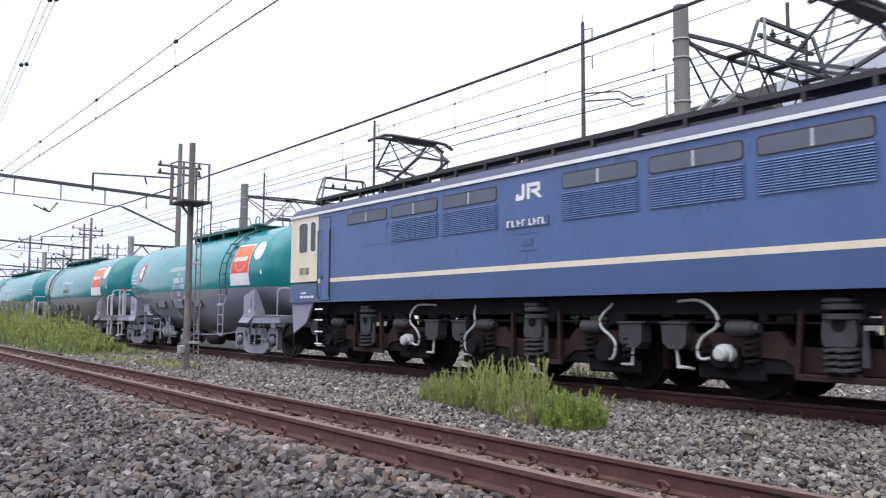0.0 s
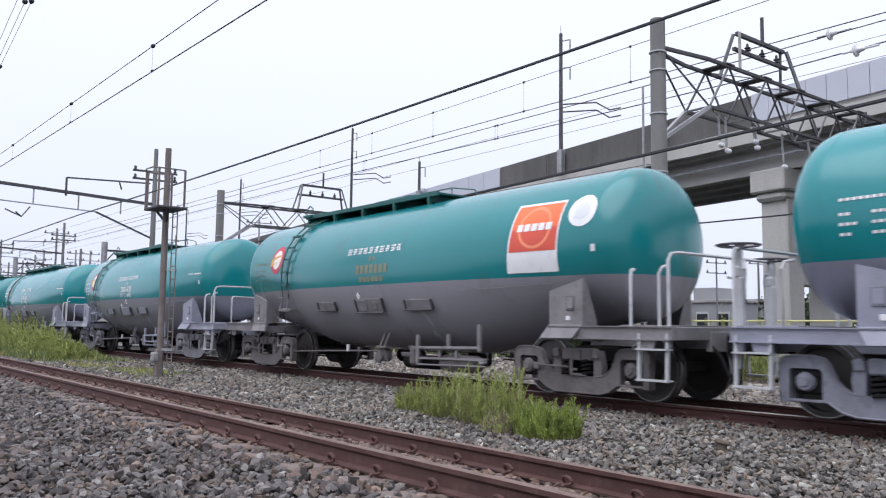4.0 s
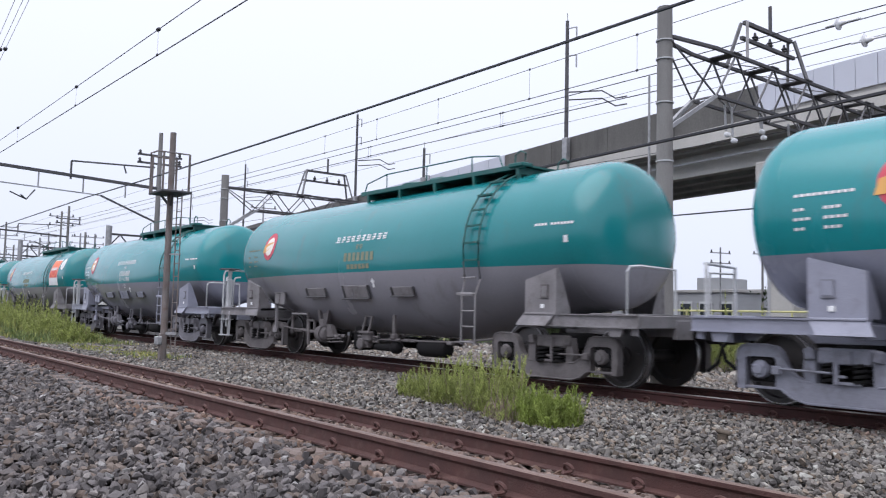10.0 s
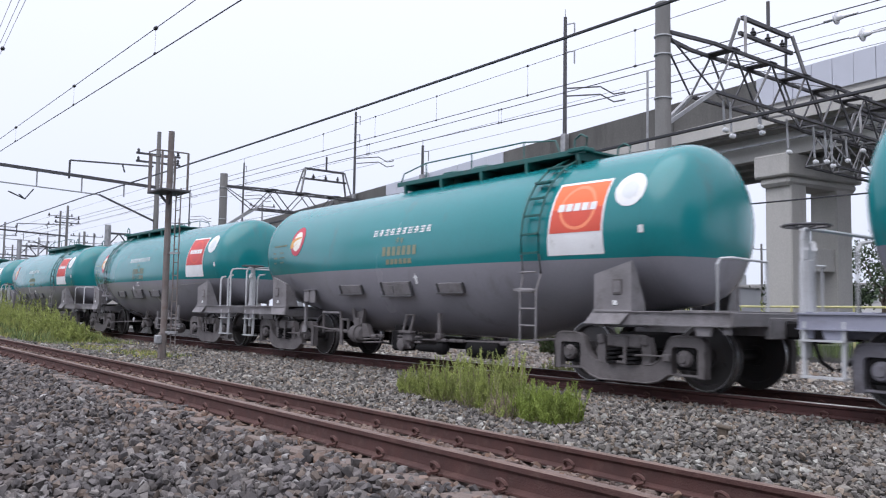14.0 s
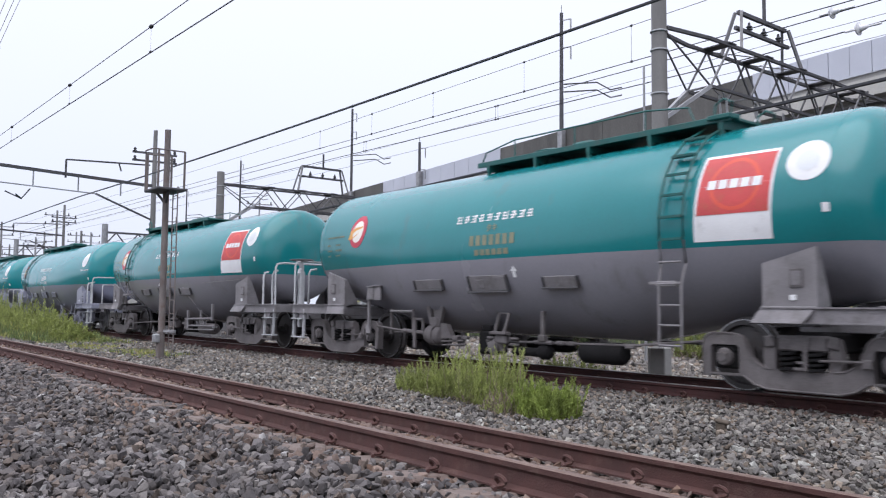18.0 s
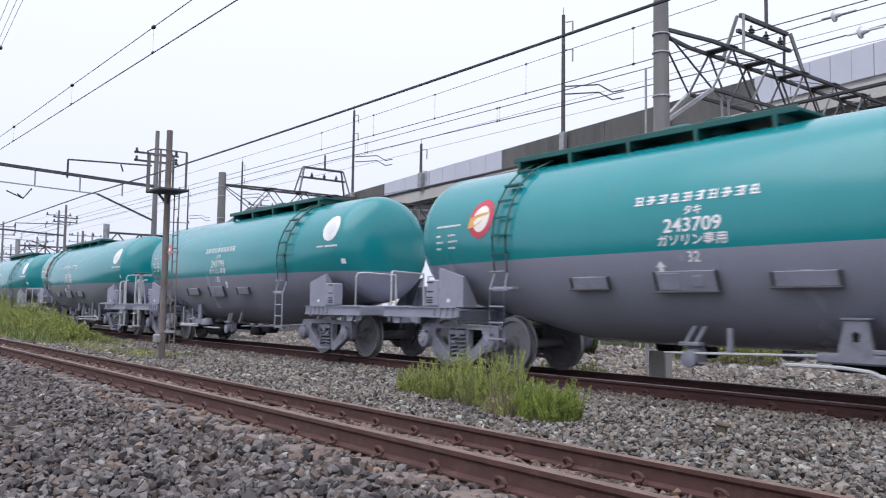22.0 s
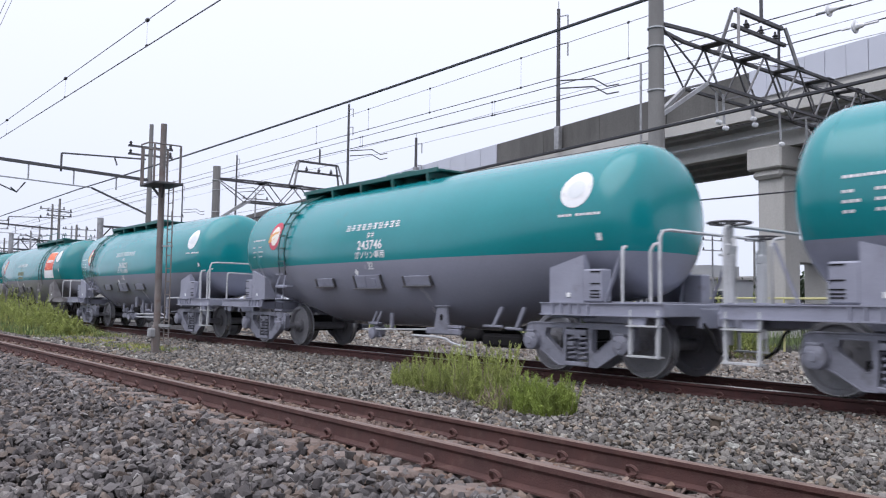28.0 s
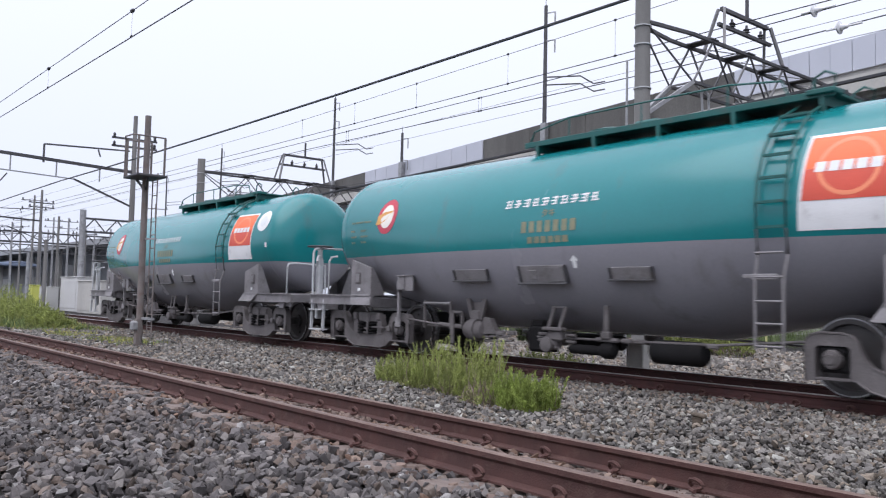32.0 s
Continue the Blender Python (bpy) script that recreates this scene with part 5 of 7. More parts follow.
def markings(w, turned, number, panel, circle, faded, crimson):
    ink = FADED if faded else WHITE
    # round emblem at the rear of the flank
    flank("emblem_ring", disc(Kit(), -3.84, 2.47, 0.305, 0.31), RED, w, turned, 0.005)
    flank("emblem_field", disc(Kit(), -3.84, 2.47, 0.20, 0.21), CREAM_EMB, w, turned, 0.009)
    wing = Kit()
    wing.v += [(-4.16, 0, 2.33), (-4.04, 0, 2.335), (-3.86, 0, 2.40), (-3.66, 0, 2.57), (-3.92, 0, 2.555), (-4.12, 0, 2.50)]
    wing.f += [(0, 1, 2, 3, 4, 5)]
    flank("emblem_wing", wing, YELLOW, w, turned, 0.013)
    bar = Kit()
    for i in range(10):            # company name as plain blocks
        x = -0.74 + 0.176 * i
        for j in range(3):
            z = 2.375 + 0.046 * j
            sheet(bar, x + 0.02 * ((i + j) % 2), x + 0.14 - 0.025 * ((i * 2 + j) % 3), z, z + 0.017, 0, 2, 1)
        for u in (0.03 + 0.02 * (i % 3), 0.105 - 0.015 * (i % 2)):
            sheet(bar, x + u, x + u + 0.018, 2.37 + 0.02 * (i % 2), 2.492, 0, 1, 2)
    flank("company_mark", bar, WHITE, w, turned)
    flank("class_letters", text_kit("タキ", 0.13, 0.13, 2.255), ink, w, turned)
    if number:
        flank("stock_number", text_kit(number, 0.235, 0.13, 2.08, 1.14), ink, w, turned)
        flank("cargo_text", text_kit("ガソリン専用", 0.15, 0.13, 1.90, 1.08), ink, w, turned)
        flank("load_figure", text_kit("32", 0.18, 0.14, 1.70), WHITE, w, turned)
        flank("load_word", sheet(Kit(), -0.06, 0.01, 1.65, 1.73, 0, 1, 1), FRAME_CLEAN, w, turned)
    else:
        k = Kit()
        for i in range(7):
            sheet(k, -0.36 + 0.15 * i, -0.26 + 0.15 * i, 2.00, 2.16, 0, 1, 2)
        for i in range(6):
            sheet(k, -0.24 + 0.13 * i, -0.14 + 0.13 * i, 1.85, 1.94, 0, 1, 2)
        flank("stock_number", k, ink, w, turned)
    k = Kit()
    ax = 0.58 if turned else -0.34
    sheet(k, ax - 0.035, ax + 0.035, 1.50, 1.60, 0, 1, 1)
    k.v += [(ax - 0.075, 0, 1.595), (ax + 0.075, 0, 1.595), (ax, 0, 1.67)]
    k.f += [(len(k.v) - 3, len(k.v) - 2, len(k.v) - 1)]
    flank("arrow", k, WHITE, w, turned)
    k = Kit()
    for j, (a, b) in enumerate(((-5.05, -4.35), (-5.05, -4.85), (-5.05, -4.80), (-5.05, -4.86))):
        z = 2.40 - j * 0.105 - (0.05 if j else 0)
        for q in range(int((b - a) / 0.07)):
            sheet(k, a + 0.07 * q, a + 0.07 * q + 0.05, z, z + 0.032, 0, 1, 1)
        for q in range(4 - j % 2 if j else 0):
            sheet(k, -4.70 + 0.07 * q, -4.65 + 0.07 * q, z, z + 0.032, 0, 1, 1)
    tagged(flank("inspection_panel", k, WHITE if not faded else FADED, w, turned), kind="stuff")
    px, pz = (5.33 if turned else 5.17, 1.93) if circle else (5.08 if turned else 5.10, 2.10)
    flank("small_plate", sheet(Kit(), px, px + 0.08, pz, pz + 0.10, 0, 1, 1), WHITE, w, turned)
    if panel:
        flank("panel_white", sheet(Kit(), 3.58, 4.52, 1.85, 2.89, 0.05), WHITE, w, turned, 0.005, "white brand panel on the tank flank")
        flank("panel_orange", sheet(Kit(), 3.645, 4.52, 2.50, 2.855, 0.02), CRIMSON if crimson else ORANGE, w, turned, 0.009)
        flank("panel_red", sheet(Kit(), 3.63, 4.505, 2.16, 2.498, 0.015), CRIMSON if crimson else ORANGE_RED, w, turned, 0.009)
        k = Kit()
        for q in range(32):          # pale ring round the panel's name
            for r in (0.27, 0.315):
                k.v.append((4.09 + r * math.cos(q * math.pi / 16), 0, 2.51 + r * math.sin(q * math.pi / 16)))
        k.f += [(2 * q, 2 * q + 1, (2 * q + 3) % 64, (2 * q + 2) % 64) for q in range(32)]
        flank("panel_ring", k, ORANGE_RED if crimson else ORANGE_PALE, w, turned, 0.011)
        k = Kit()
        for i in range(5):
            sheet(k, 3.75 + 0.137 * i, 3.86 + 0.137 * i, 2.46, 2.57, 0.01, 1, 2)
        flank("panel_name", k, WHITE, w, turned, 0.014)
        flank("round_sticker", disc(Kit(), 4.91, 2.69, 0.24, 0.23), WHITE, w, turned, 0.006)
        flank("round_sticker_mark", disc(Kit(), 4.91, 2.69, 0.13, 0.12, 20, 3), SKYBLUE, w, turned, 0.01)
    if circle:
        flank("round_sticker", disc(Kit(), 4.95 if turned else 4.80, 2.66, 0.27, 0.26), WHITE, w, turned, 0.006)
        flank("round_sticker_mark", disc(Kit(), 4.95 if turned else 4.80, 2.66, 0.15, 0.13, 20, 3), SKYBLUE, w, turned, 0.01)
    k = Kit()
    z = 2.28 if circle else 2.36
    for q in range(0 if panel else 12):
        if q != 4:
            sheet(k, 4.55 + 0.06 * q, 4.595 + 0.06 * q, z, z + 0.035, 0, 1, 1)
    if k.v:
        flank("small_bars", k, WHITE, w, turned)


def override(w, swaps):
    for o in w.children_recursive:
        if o.type == "MESH" and o.material_slots and o.material_slots[0].material in swaps:
            new_m = swaps[o.material_slots[0].material]
            o.material_slots[0].link = "OBJECT"
            o.material_slots[0].material = new_m


# parts that keep to the tank, and end gear that keeps to the couplers on the second kind
STAYS = {"tank", "weld_seam", "roof_walkway", "manway", "roof_handrail", "ladder", "lower_ladder", "flank_frame", "flank_plate", "grab_wire", "emblem_ring", "emblem_field", "emblem_wing", "company_mark",
         "class_letters", "stock_number", "cargo_text", "load_figure", "load_word", "arrow", "inspection_panel", "small_plate", "panel_white", "panel_orange", "panel_red", "panel_ring", "panel_name",
         "round_sticker", "round_sticker_mark", "small_bars"}
ENDS = {"end_frame", "deck_plate", "coupler", "brake_hose", "platform_railing", "rail_brace", "step", "step_hanger", "handbrake_column", "handbrake_wheel", "end_handrail", "end_gusset"}
# number, brand panel, round sticker, ladder forward, second kind, condition (0 clean, 1 worn, 2 grimy)
CONSIST = (
    ("1000-76", 1, 0, 1, 0, 0), ("", 1, 0, 0, 0, 2), ("1000-835", 0, 0, 0, 0, 1), ("1000-880", 0, 0, 0, 0, 0), ("", 0, 0, 1, 0, 2), ("1000-869", 0, 0, 1, 0, 1),
    ("", 1, 0, 1, 0, 2), ("1000-780", 1, 0, 0, 0, 2), ("", 1, 0, 1, 0, 2), ("", 1, 0, 0, 0, 2), ("243709", 0, 1, 0, 1, 0), ("243795", 0, 1, 1, 1, 0),
    ("243768", 0, 1, 0, 1, 0), ("243765", 0, 1, 1, 1, 0), ("243746", 0, 1, 0, 1, 0), ("243820", 0, 1, 0, 1, 0), ("", 1, 0, 1, 0, 2), ("", 1, 0, 1, 0, 2))

PIPED = ("243768", "243820")     # wagons with the pipe rack under the belly
base_a, base_b, base_p = build_wagon(False), build_wagon(True), build_wagon(True, True)
first = {0: base_a, 1: base_b}
WHEELS.clear()
WAGONS = []
for i, (number, panel, circle, turned, kind_b, state) in enumerate(CONSIST):
    x0 = 93.95 - (i + 1) * PITCH + MIDDLE[kind_b]
    m = pose(x0 + run(0), TRACK_Y, 0, 0, 0, 180 if turned else 0)
    WAGONS.append((copy_thing(base_p if number in PIPED else first[kind_b], m), x0, turned))
for ob in (base_a, base_b, base_p):
    for o in list(ob.children_recursive) + [ob]:
        bpy.data.objects.remove(o)
for (w, x0, turned), (number, panel, circle, _, kind_b, state) in zip(WAGONS, CONSIST):
    swaps = {0: {TANK_WORN: TANK_CLEAN, FRAME_DIRTY: FRAME_CLEAN, BOGIE_DIRTY_SHADE: BOGIE_CLEAN}, 1: {FRAME_DIRTY: FRAME_CLEAN, BOGIE_DIRTY_SHADE: BOGIE_WORN}, 2: {TANK_WORN: TANK_DIRTY}}[state]
    if kind_b:
        swaps[WHEEL] = WHEEL_GREY
    override(w, swaps)
    KIND_OF[w.name] = kind_b
    markings(w, turned, number, panel, circle, state == 2, -40 < x0 < 0)
    look_of = ("clean teal and light grey", "teal and grey", "grimy teal and grey")[state]
    tagged(w, look_of + " tank wagon" + (" with orange panel" if panel else " with round sticker" if circle else " with white lettering") + " on rails", "tank wagon", "train of tank wagons")
    for o in w.children:
        if o.name.split(".")[0] not in STAYS | (ENDS if kind_b else set()):
            o.location.x += (0.15 if kind_b else -0.08) * (-1 if turned else 1)
        if o.name.split(".")[0] in ("ladder", "lower_ladder"):
            o.location.x += (0.11 if turned else -0.14) if not kind_b else (-0.15 if turned else 0.03)
        if o.name.split(".")[0] in ("tank", "weld_seam", "roof_walkway", "manway", "roof_handrail"):
            o.location.x += (3.76 - MIDDLE[kind_b]) * (-1 if turned else 1)
        if o.name.split(".")[0] in ("flank_frame", "flank_plate"):
            o.location.x += -0.16 if kind_b else 0.03 if turned else -0.38
        if o.name.startswith("wheelset"):
            WHEELS.append((o, o.matrix_basis.translation.copy(), 0.43, -1 if turned else 1))


# ---- locomotive ----
LOCO_X = 99.12


def loft(xs, outline):
    """Rings of an outline (y, z) along x; xs holds (x, factor of width)."""
    k = Kit()
    n = len(outline)
    for x, s in xs:
        k.v += [(x, y * s, z) for y, z in outline]
    for i in range(len(xs) - 1):
        for j in range(n):
            k.f.append((i * n + j, i * n + (j + 1) % n, (i + 1) * n + (j + 1) % n, (i + 1) * n + j))
    k.f += [tuple(range(n)), tuple((len(xs) - 1) * n + j for j in range(n))]
    return k


def rounded(x0, x1, z0, z1, r, n=4):
    pts = []
    for cx, cz, a0 in ((x1 - r, z1 - r, 0), (x0 + r, z1 - r, 90), (x0 + r, z0 + r, 180), (x1 - r, z0 + r, 270)):
        for i in range(n + 1):
            a = radians(a0 + 90 * i / n)
            pts.append((cx + r * math.cos(a), cz + r * math.sin(a)))
    return pts


def build_loco():
    w = thing("electric_locomotive", "blue electric locomotive with cream stripe and cab ends on rails", "locomotive")
    end = 7.74
    nose = [(-end, 0.90), (-end + 0.03, 0.945), (-end + 0.09, 0.98), (-end + 0.18, 0.995), (-end + 0.3, 1.0)]
    tail = [(-x, s) for x, s in reversed(nose)]
    upper = [(-1.40, 1.84), (-1.40, 3.33), (1.40, 3.33), (1.40, 1.84)]
    lower = [(-1.40, 1.38), (-1.40, 1.80), (1.40, 1.80), (1.40, 1.38)]
    part("body_side", loft([(-6.35, 1.0), (6.35, 1.0)], upper), BLUE, w, "blue enamelled body")
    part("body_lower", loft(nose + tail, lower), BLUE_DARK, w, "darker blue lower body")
    part("cab", loft(nose + [(-6.35, 1.0)], upper), CREAM, w, "cream cab end")
    part("cab", loft([(6.35, 1.0)] + tail, upper), CREAM, w, "cream cab end")
    part("stripe", loft([(-6.35, 1.002), (6.35, 1.002)], [(-1.40, 1.80), (-1.40, 1.885), (1.40, 1.885), (1.40, 1.80)]), CREAM, w, "cream waist stripe")
    roof = [(-1.40, 3.35), (-1.37, 3.43), (-1.27, 3.52), (-1.0, 3.60), (-0.5, 3.66), (0, 3.68), (0.5, 3.66), (1.0, 3.60), (1.27, 3.52), (1.37, 3.43), (1.40, 3.35)]
    part("roof", loft([(x, s * 0.995) for x, s in nose] + [(x, s * 0.995) for x, s in tail], roof), ROOF_BLUE, w, "dull violet-blue rounded roof")
    part("gutter", loft([(x, s) for x, s in nose + tail], [(-1.435, 3.30), (-1.435, 3.355), (1.435, 3.355), (1.435, 3.30)]), WHITE, w, "white rain gutter")
    for side in (-1, 1):
        k = Kit().box((0, side * 1.02, 3.70), (13.6, 0.34, 0.03), 0.0)
        k.box((0, side * 1.19, 3.695), (13.6, 0.03, 0.07), 0.0)
        for i in range(18):
            k.box((-6.6 + i * 0.776, side * 1.17, 3.62), (0.05, 0.06, 0.16), 0.0)
        part("roof_walkway", k, ROOF_DARK, w)
    k = Kit()
    for x, l in ((-2.4, 1.6), (0.2, 2.2), (2.6, 1.5)):
        k.box((x, 0, 3.78), (l, 1.1, 0.22), 0.05)
    part("roof_equipment", k, ROOF_DARK, w)
    # side openings
    for side in (-1, 1):
        y = side * 1.40
        spans = ((-5.18, -3.72), (-3.60, -2.15), (-2.04, -0.61), (0.75, 2.15), (2.28, 3.67), (3.79, 5.15))
        for i, (a, b) in enumerate(spans):
            f = Kit().plate(rounded(a + 0.04, b - 0.04, 2.965, 3.17, 0.05), y - side * 0.01, y + side * 0.010)
            part("clerestory_seal", Kit().plate(rounded(a + 0.02, b - 0.02, 2.945, 3.19, 0.06), y - side * 0.01, y + side * 0.005), ROOF_DARK, w)
            part("clerestory_window", f, LOUVRE_GLASS, w)
            part("window_bar", Kit().box(((a + b) / 2, y + side * 0.012, 3.067), (0.035, 0.014, 0.20)), RAILING, w)
            if i == 0:
                part("access_panel", Kit().plate(rounded(a, b, 2.48, 2.93, 0.04), y - side * 0.01, y + side * 0.006), BLUE, w)
                continue
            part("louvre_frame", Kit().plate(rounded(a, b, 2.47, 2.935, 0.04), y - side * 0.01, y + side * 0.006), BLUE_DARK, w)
            for j in range(13):
                k = Kit()
                z = 2.50 + j * 0.032
                cells = 7
                for q in range(cells):
                    x0, x1 = a + 0.03 + (b - a - 0.06) * q / cells + 0.008, a + 0.03 + (b - a - 0.06) * (q + 1) / cells - 0.008
                    k.box(((x0 + x1) / 2, y + side * 0.012, z), (x1 - x0, 0.016, 0.020), 0.0, rx=side * 28)
                part("louvre", k, BLUE, w)
        # cab windows, doors, rails
        for x0, x1 in ((-7.22, -6.79), (-6.70, -6.43)):
            for e in (-1, 1):
                a, b = sorted((e * x0, e * x1))
                part("cab_window_seal", Kit().plate(rounded(a, b, 2.47, 3.19, 0.10), y - side * 0.01, y + side * 0.006), WHITE, w)
                part("cab_window", Kit().plate(rounded(a + 0.03, b - 0.03, 2.50, 3.16, 0.08), y - side * 0.01, y + side * 0.010), DARK_GLASS, w)
        for e in (-1, 1):
            part("door_gap", Kit().plate(rounded(*sorted((e * 6.23, e * 5.82)), 1.41, 3.22, 0.04), y - side * 0.01, y + side * 0.004), LOCO_BLACK, w)
            door = part("cab_door", Kit().plate(rounded(*sorted((e * 6.215, e * 5.835)), 1.425, 3.205, 0.03), y - side * 0.01, y + side * 0.009), BLUE, w)
            part("door_lock", Kit().box((e * 6.14, y + side * 0.012, 1.78), (0.07, 0.02, 0.06), 0.006), ROOF_DARK, door)
            k = Kit()
            for x in (6.27, 5.78):
                k.tube([(e * x, y + side * 0.01, 2.95), (e * x, y + side * 0.05, 2.92), (e * x, y + side * 0.05, 1.50), (e * x, y + side * 0.01, 1.47)], 0.014, 5)
            part("door_handrail", k, ROOF_DARK, w)
            part("nameplate", Kit().box((e * 7.06, y + side * 0.008, 2.08), (0.17, 0.014, 0.15), 0.004), FADED, w)
            part("nameplate", Kit().box((e * 6.83, y + side * 0.008, 2.08), (0.17, 0.014, 0.15), 0.004), FADED, w)
            k = Kit()
            for i in range(4):
                k.box((e * (7.05 - 0.16 * i), y + side * 0.006, 1.50), (0.12, 0.008, 0.05))
            k.box((e * 6.95, y + side * 0.006, 1.59), (0.22, 0.008, 0.03))
            part("depot_bars", k, WHITE, w)
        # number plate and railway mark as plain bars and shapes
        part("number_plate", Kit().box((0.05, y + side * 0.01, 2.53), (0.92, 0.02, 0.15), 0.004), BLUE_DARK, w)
        k = Kit()
        for i, x in enumerate((-0.36, -0.255, -0.13, -0.025, 0.12, 0.22, 0.31, 0.40)):
            k.box((-side * x, y + side * 0.024, 2.53), (0.026, 0.012, 0.10))
            k.box((-side * (x + 0.032), y + side * 0.024, 2.53 + (0.042, -0.042, 0.0)[i % 3]), (0.04, 0.012, 0.022))
        part("number_bars", k, WHITE, w)
        k = Kit()
        f = -side
        for pts in (((-0.19, 2.89), (-0.04, 2.89), (0.0, 2.93), (0.0, 3.14), (-0.06, 3.14), (-0.06, 2.96), (-0.13, 2.95), (-0.13, 2.99), (-0.19, 2.99)),
                    ((0.05, 2.89), (0.11, 2.89), (0.11, 3.08), (0.27, 3.08), (0.27, 3.04), (0.14, 3.03), (0.14, 2.98), (0.20, 2.98), (0.30, 2.89), (0.37, 2.89), (0.27, 2.99), (0.33, 3.0), (0.33, 3.11), (0.30, 3.14), (0.05, 3.14))):
            k.plate([(x * f, z) for x, z in pts], y - side * 0.01, y + side * 0.008)
        part("railway_mark", k, WHITE, w)
        part("data_bars", Kit().box((0.05, y + side * 0.004, 2.22), (0.24, 0.006, 0.10)).box((0.05, y + side * 0.004, 2.36), (0.42, 0.006, 0.012)).box((0.05, y + side * 0.004, 2.10), (0.42, 0.006, 0.012)), BLUE_DARK, w)
    # cab end: windows, lamps, rails
    for e in (-1, 1):
        for y0 in (-0.62, 0.0, 0.62):
            k = Kit().plate(rounded(-0.26, 0.26, 2.5, 3.12, 0.08), -0.02, 0.02).moved(Matrix.Translation((e * 7.70, y0, 0)) @ Matrix.Rotation(math.pi / 2, 4, "Z"))
            part("windscreen", k, DARK_GLASS, w)
        for y0 in (-0.85, 0.85):
            part("headlamp", Kit().lathe(((-0.06, 0.12), (0.05, 0.12), (0.06, 0.09)), 16, "x", (e * 7.70, y0, 1.68)), PORCELAIN, w)
            part("end_handrail", Kit().rod((e * 7.76, y0 * 1.1, 2.1), (e * 7.76, y0 * 1.35, 2.1), 0.015, 5).rod((e * 7.74, y0 * 1.5, 2.42), (e * 7.58, y0 * 1.62, 2.42), 0.014, 5), RAILING, w)
        for side in (-1, 1):
            k = Kit().plate([(e * 7.62, 1.38), (e * 6.66, 1.38), (e * 6.96, 0.92), (e * 7.54, 0.66)], side * 1.28, side * 1.33)
            part("skirt", k, FRAME_CLEAN, w, "grey side skirt")
        k = Kit().plate([(-1.2, 0.80), (-1.25, 0.42), (-0.9, 0.26), (0.9, 0.26), (1.25, 0.42), (1.2, 0.80)], -0.02, 0.02).moved(Matrix.Translation((e * 7.68, 0, 0)) @ Matrix.Rotation(math.pi / 2, 4, "Z"))
        k.box((e * 7.45, 0, 1.15), (0.2, 2.4, 0.4), 0.03)
        part("snow_plough", k, LOCO_BLACK, w)
        k = Kit().box((e * 7.75, 0, 0.88), (0.6, 0.24, 0.26), 0.04).box((e * 8.0, 0.05, 0.88), (0.16, 0.34, 0.34), 0.05)
        part("coupler", k, LOCO_GREY, w)
        k = Kit()
        for y0 in (-0.5, -0.35, 0.4):
            k.tube([(e * 7.6, y0, 1.0), (e * 7.8, y0, 0.8), (e * 7.86, y0, 0.55), (e * 7.76, y0, 0.42)], 0.025, 6)
        part("brake_hose", k, LOCO_BLACK, w)
        k = Kit()
        for side in (-1, 1):
            for z in (0.45, 0.72, 0.98, 1.22):
                k.box((e * 6.30, side * 1.30, z), (0.34, 0.16, 0.025))
            for x in (6.14, 6.46):
                k.bar((e * x, side * 1.30, 0.42), (e * x, side * 1.30, 1.36), 0.03)
        part("cab_step", k, LOCO_BLACK, w)
        for side in (-1, 1):
            k = Kit()
            for z in (0.45, 0.72, 0.98, 1.22):
                k.box((e * 6.30, side * 1.385, z + 0.008), (0.32, 0.012, 0.03))
            part("step_edge", k, WHITE, w)
    # underframe and bogies
    part("underframe", Kit().box((0, 0, 1.24), (14.6, 2.3, 0.28), 0.02), LOCO_BLACK, w)
    rng = random.Random(5)
    for c in (-4.67, 0.0, 4.60):
        for side in (-1, 1):
            y = side * 1.06
            k = Kit().plate([(c + u, z) for u, z in ((-1.95, 0.62), (-1.9, 0.86), (-0.75, 0.90), (-0.6, 0.72), (0.6, 0.72), (0.75, 0.90), (1.9, 0.86), (1.95, 0.62), (0.7, 0.56), (0.5, 0.42), (-0.5, 0.42), (-0.7, 0.56))], y - 0.05, y + 0.05)
            part("bogie_frame", k, LOCO_RUST, w)
            k = Kit().box((c, y - side * 0.02, 0.50), (3.5, 0.06, 0.26), 0.02)
            for q in (-1.4, 1.4):
                k.box((c + q, y, 0.36), (0.9, 0.08, 0.20), 0.03)
            part("brake_beam", k, LOCO_BLACK, w)
            k = Kit()
            for q in (-1, 1):
                k.bar((c + q * 0.50, y + side * 0.12, 0.36), (c + q * (0.50 if c == 0 else 0.44), y + side * 0.12, 1.16), 0.07, 0.05)
            k.box((c, y + side * 0.12, 0.37), (1.06, 0.07, 0.08), 0.01)
            part("hanger_frame", k, LOCO_RUST, w, "rust-brown hanger frame")
            k = Kit().box((c, y + side * 0.14, 1.26), (0.30, 0.20, 0.06), 0.02)
            for z in (1.19, 1.08):
                k.lathe(((z - 0.035, 0.20), (z - 0.03, 0.23), (z + 0.03, 0.23), (z + 0.035, 0.20)), 18, "z", (c, y + side * 0.04, 0))
            k.plate([(c + u, z) for u, z in ((-0.16, 0.74), (0.16, 0.74), (0.19, 0.84), (0.17, 1.04), (-0.17, 1.04), (-0.19, 0.84))], y + side * 0.06, y + side * 0.20)
            hanger = part("bolster_hanger", k, LOCO_GREY, w)
            k = Kit().lathe(((y + side * 0.195, 0.08), (y + side * 0.204, 0.08)), 16, "y", (c, 0, 0.91))
            part("hanger_eye", k, LOCO_BLACK, hanger)
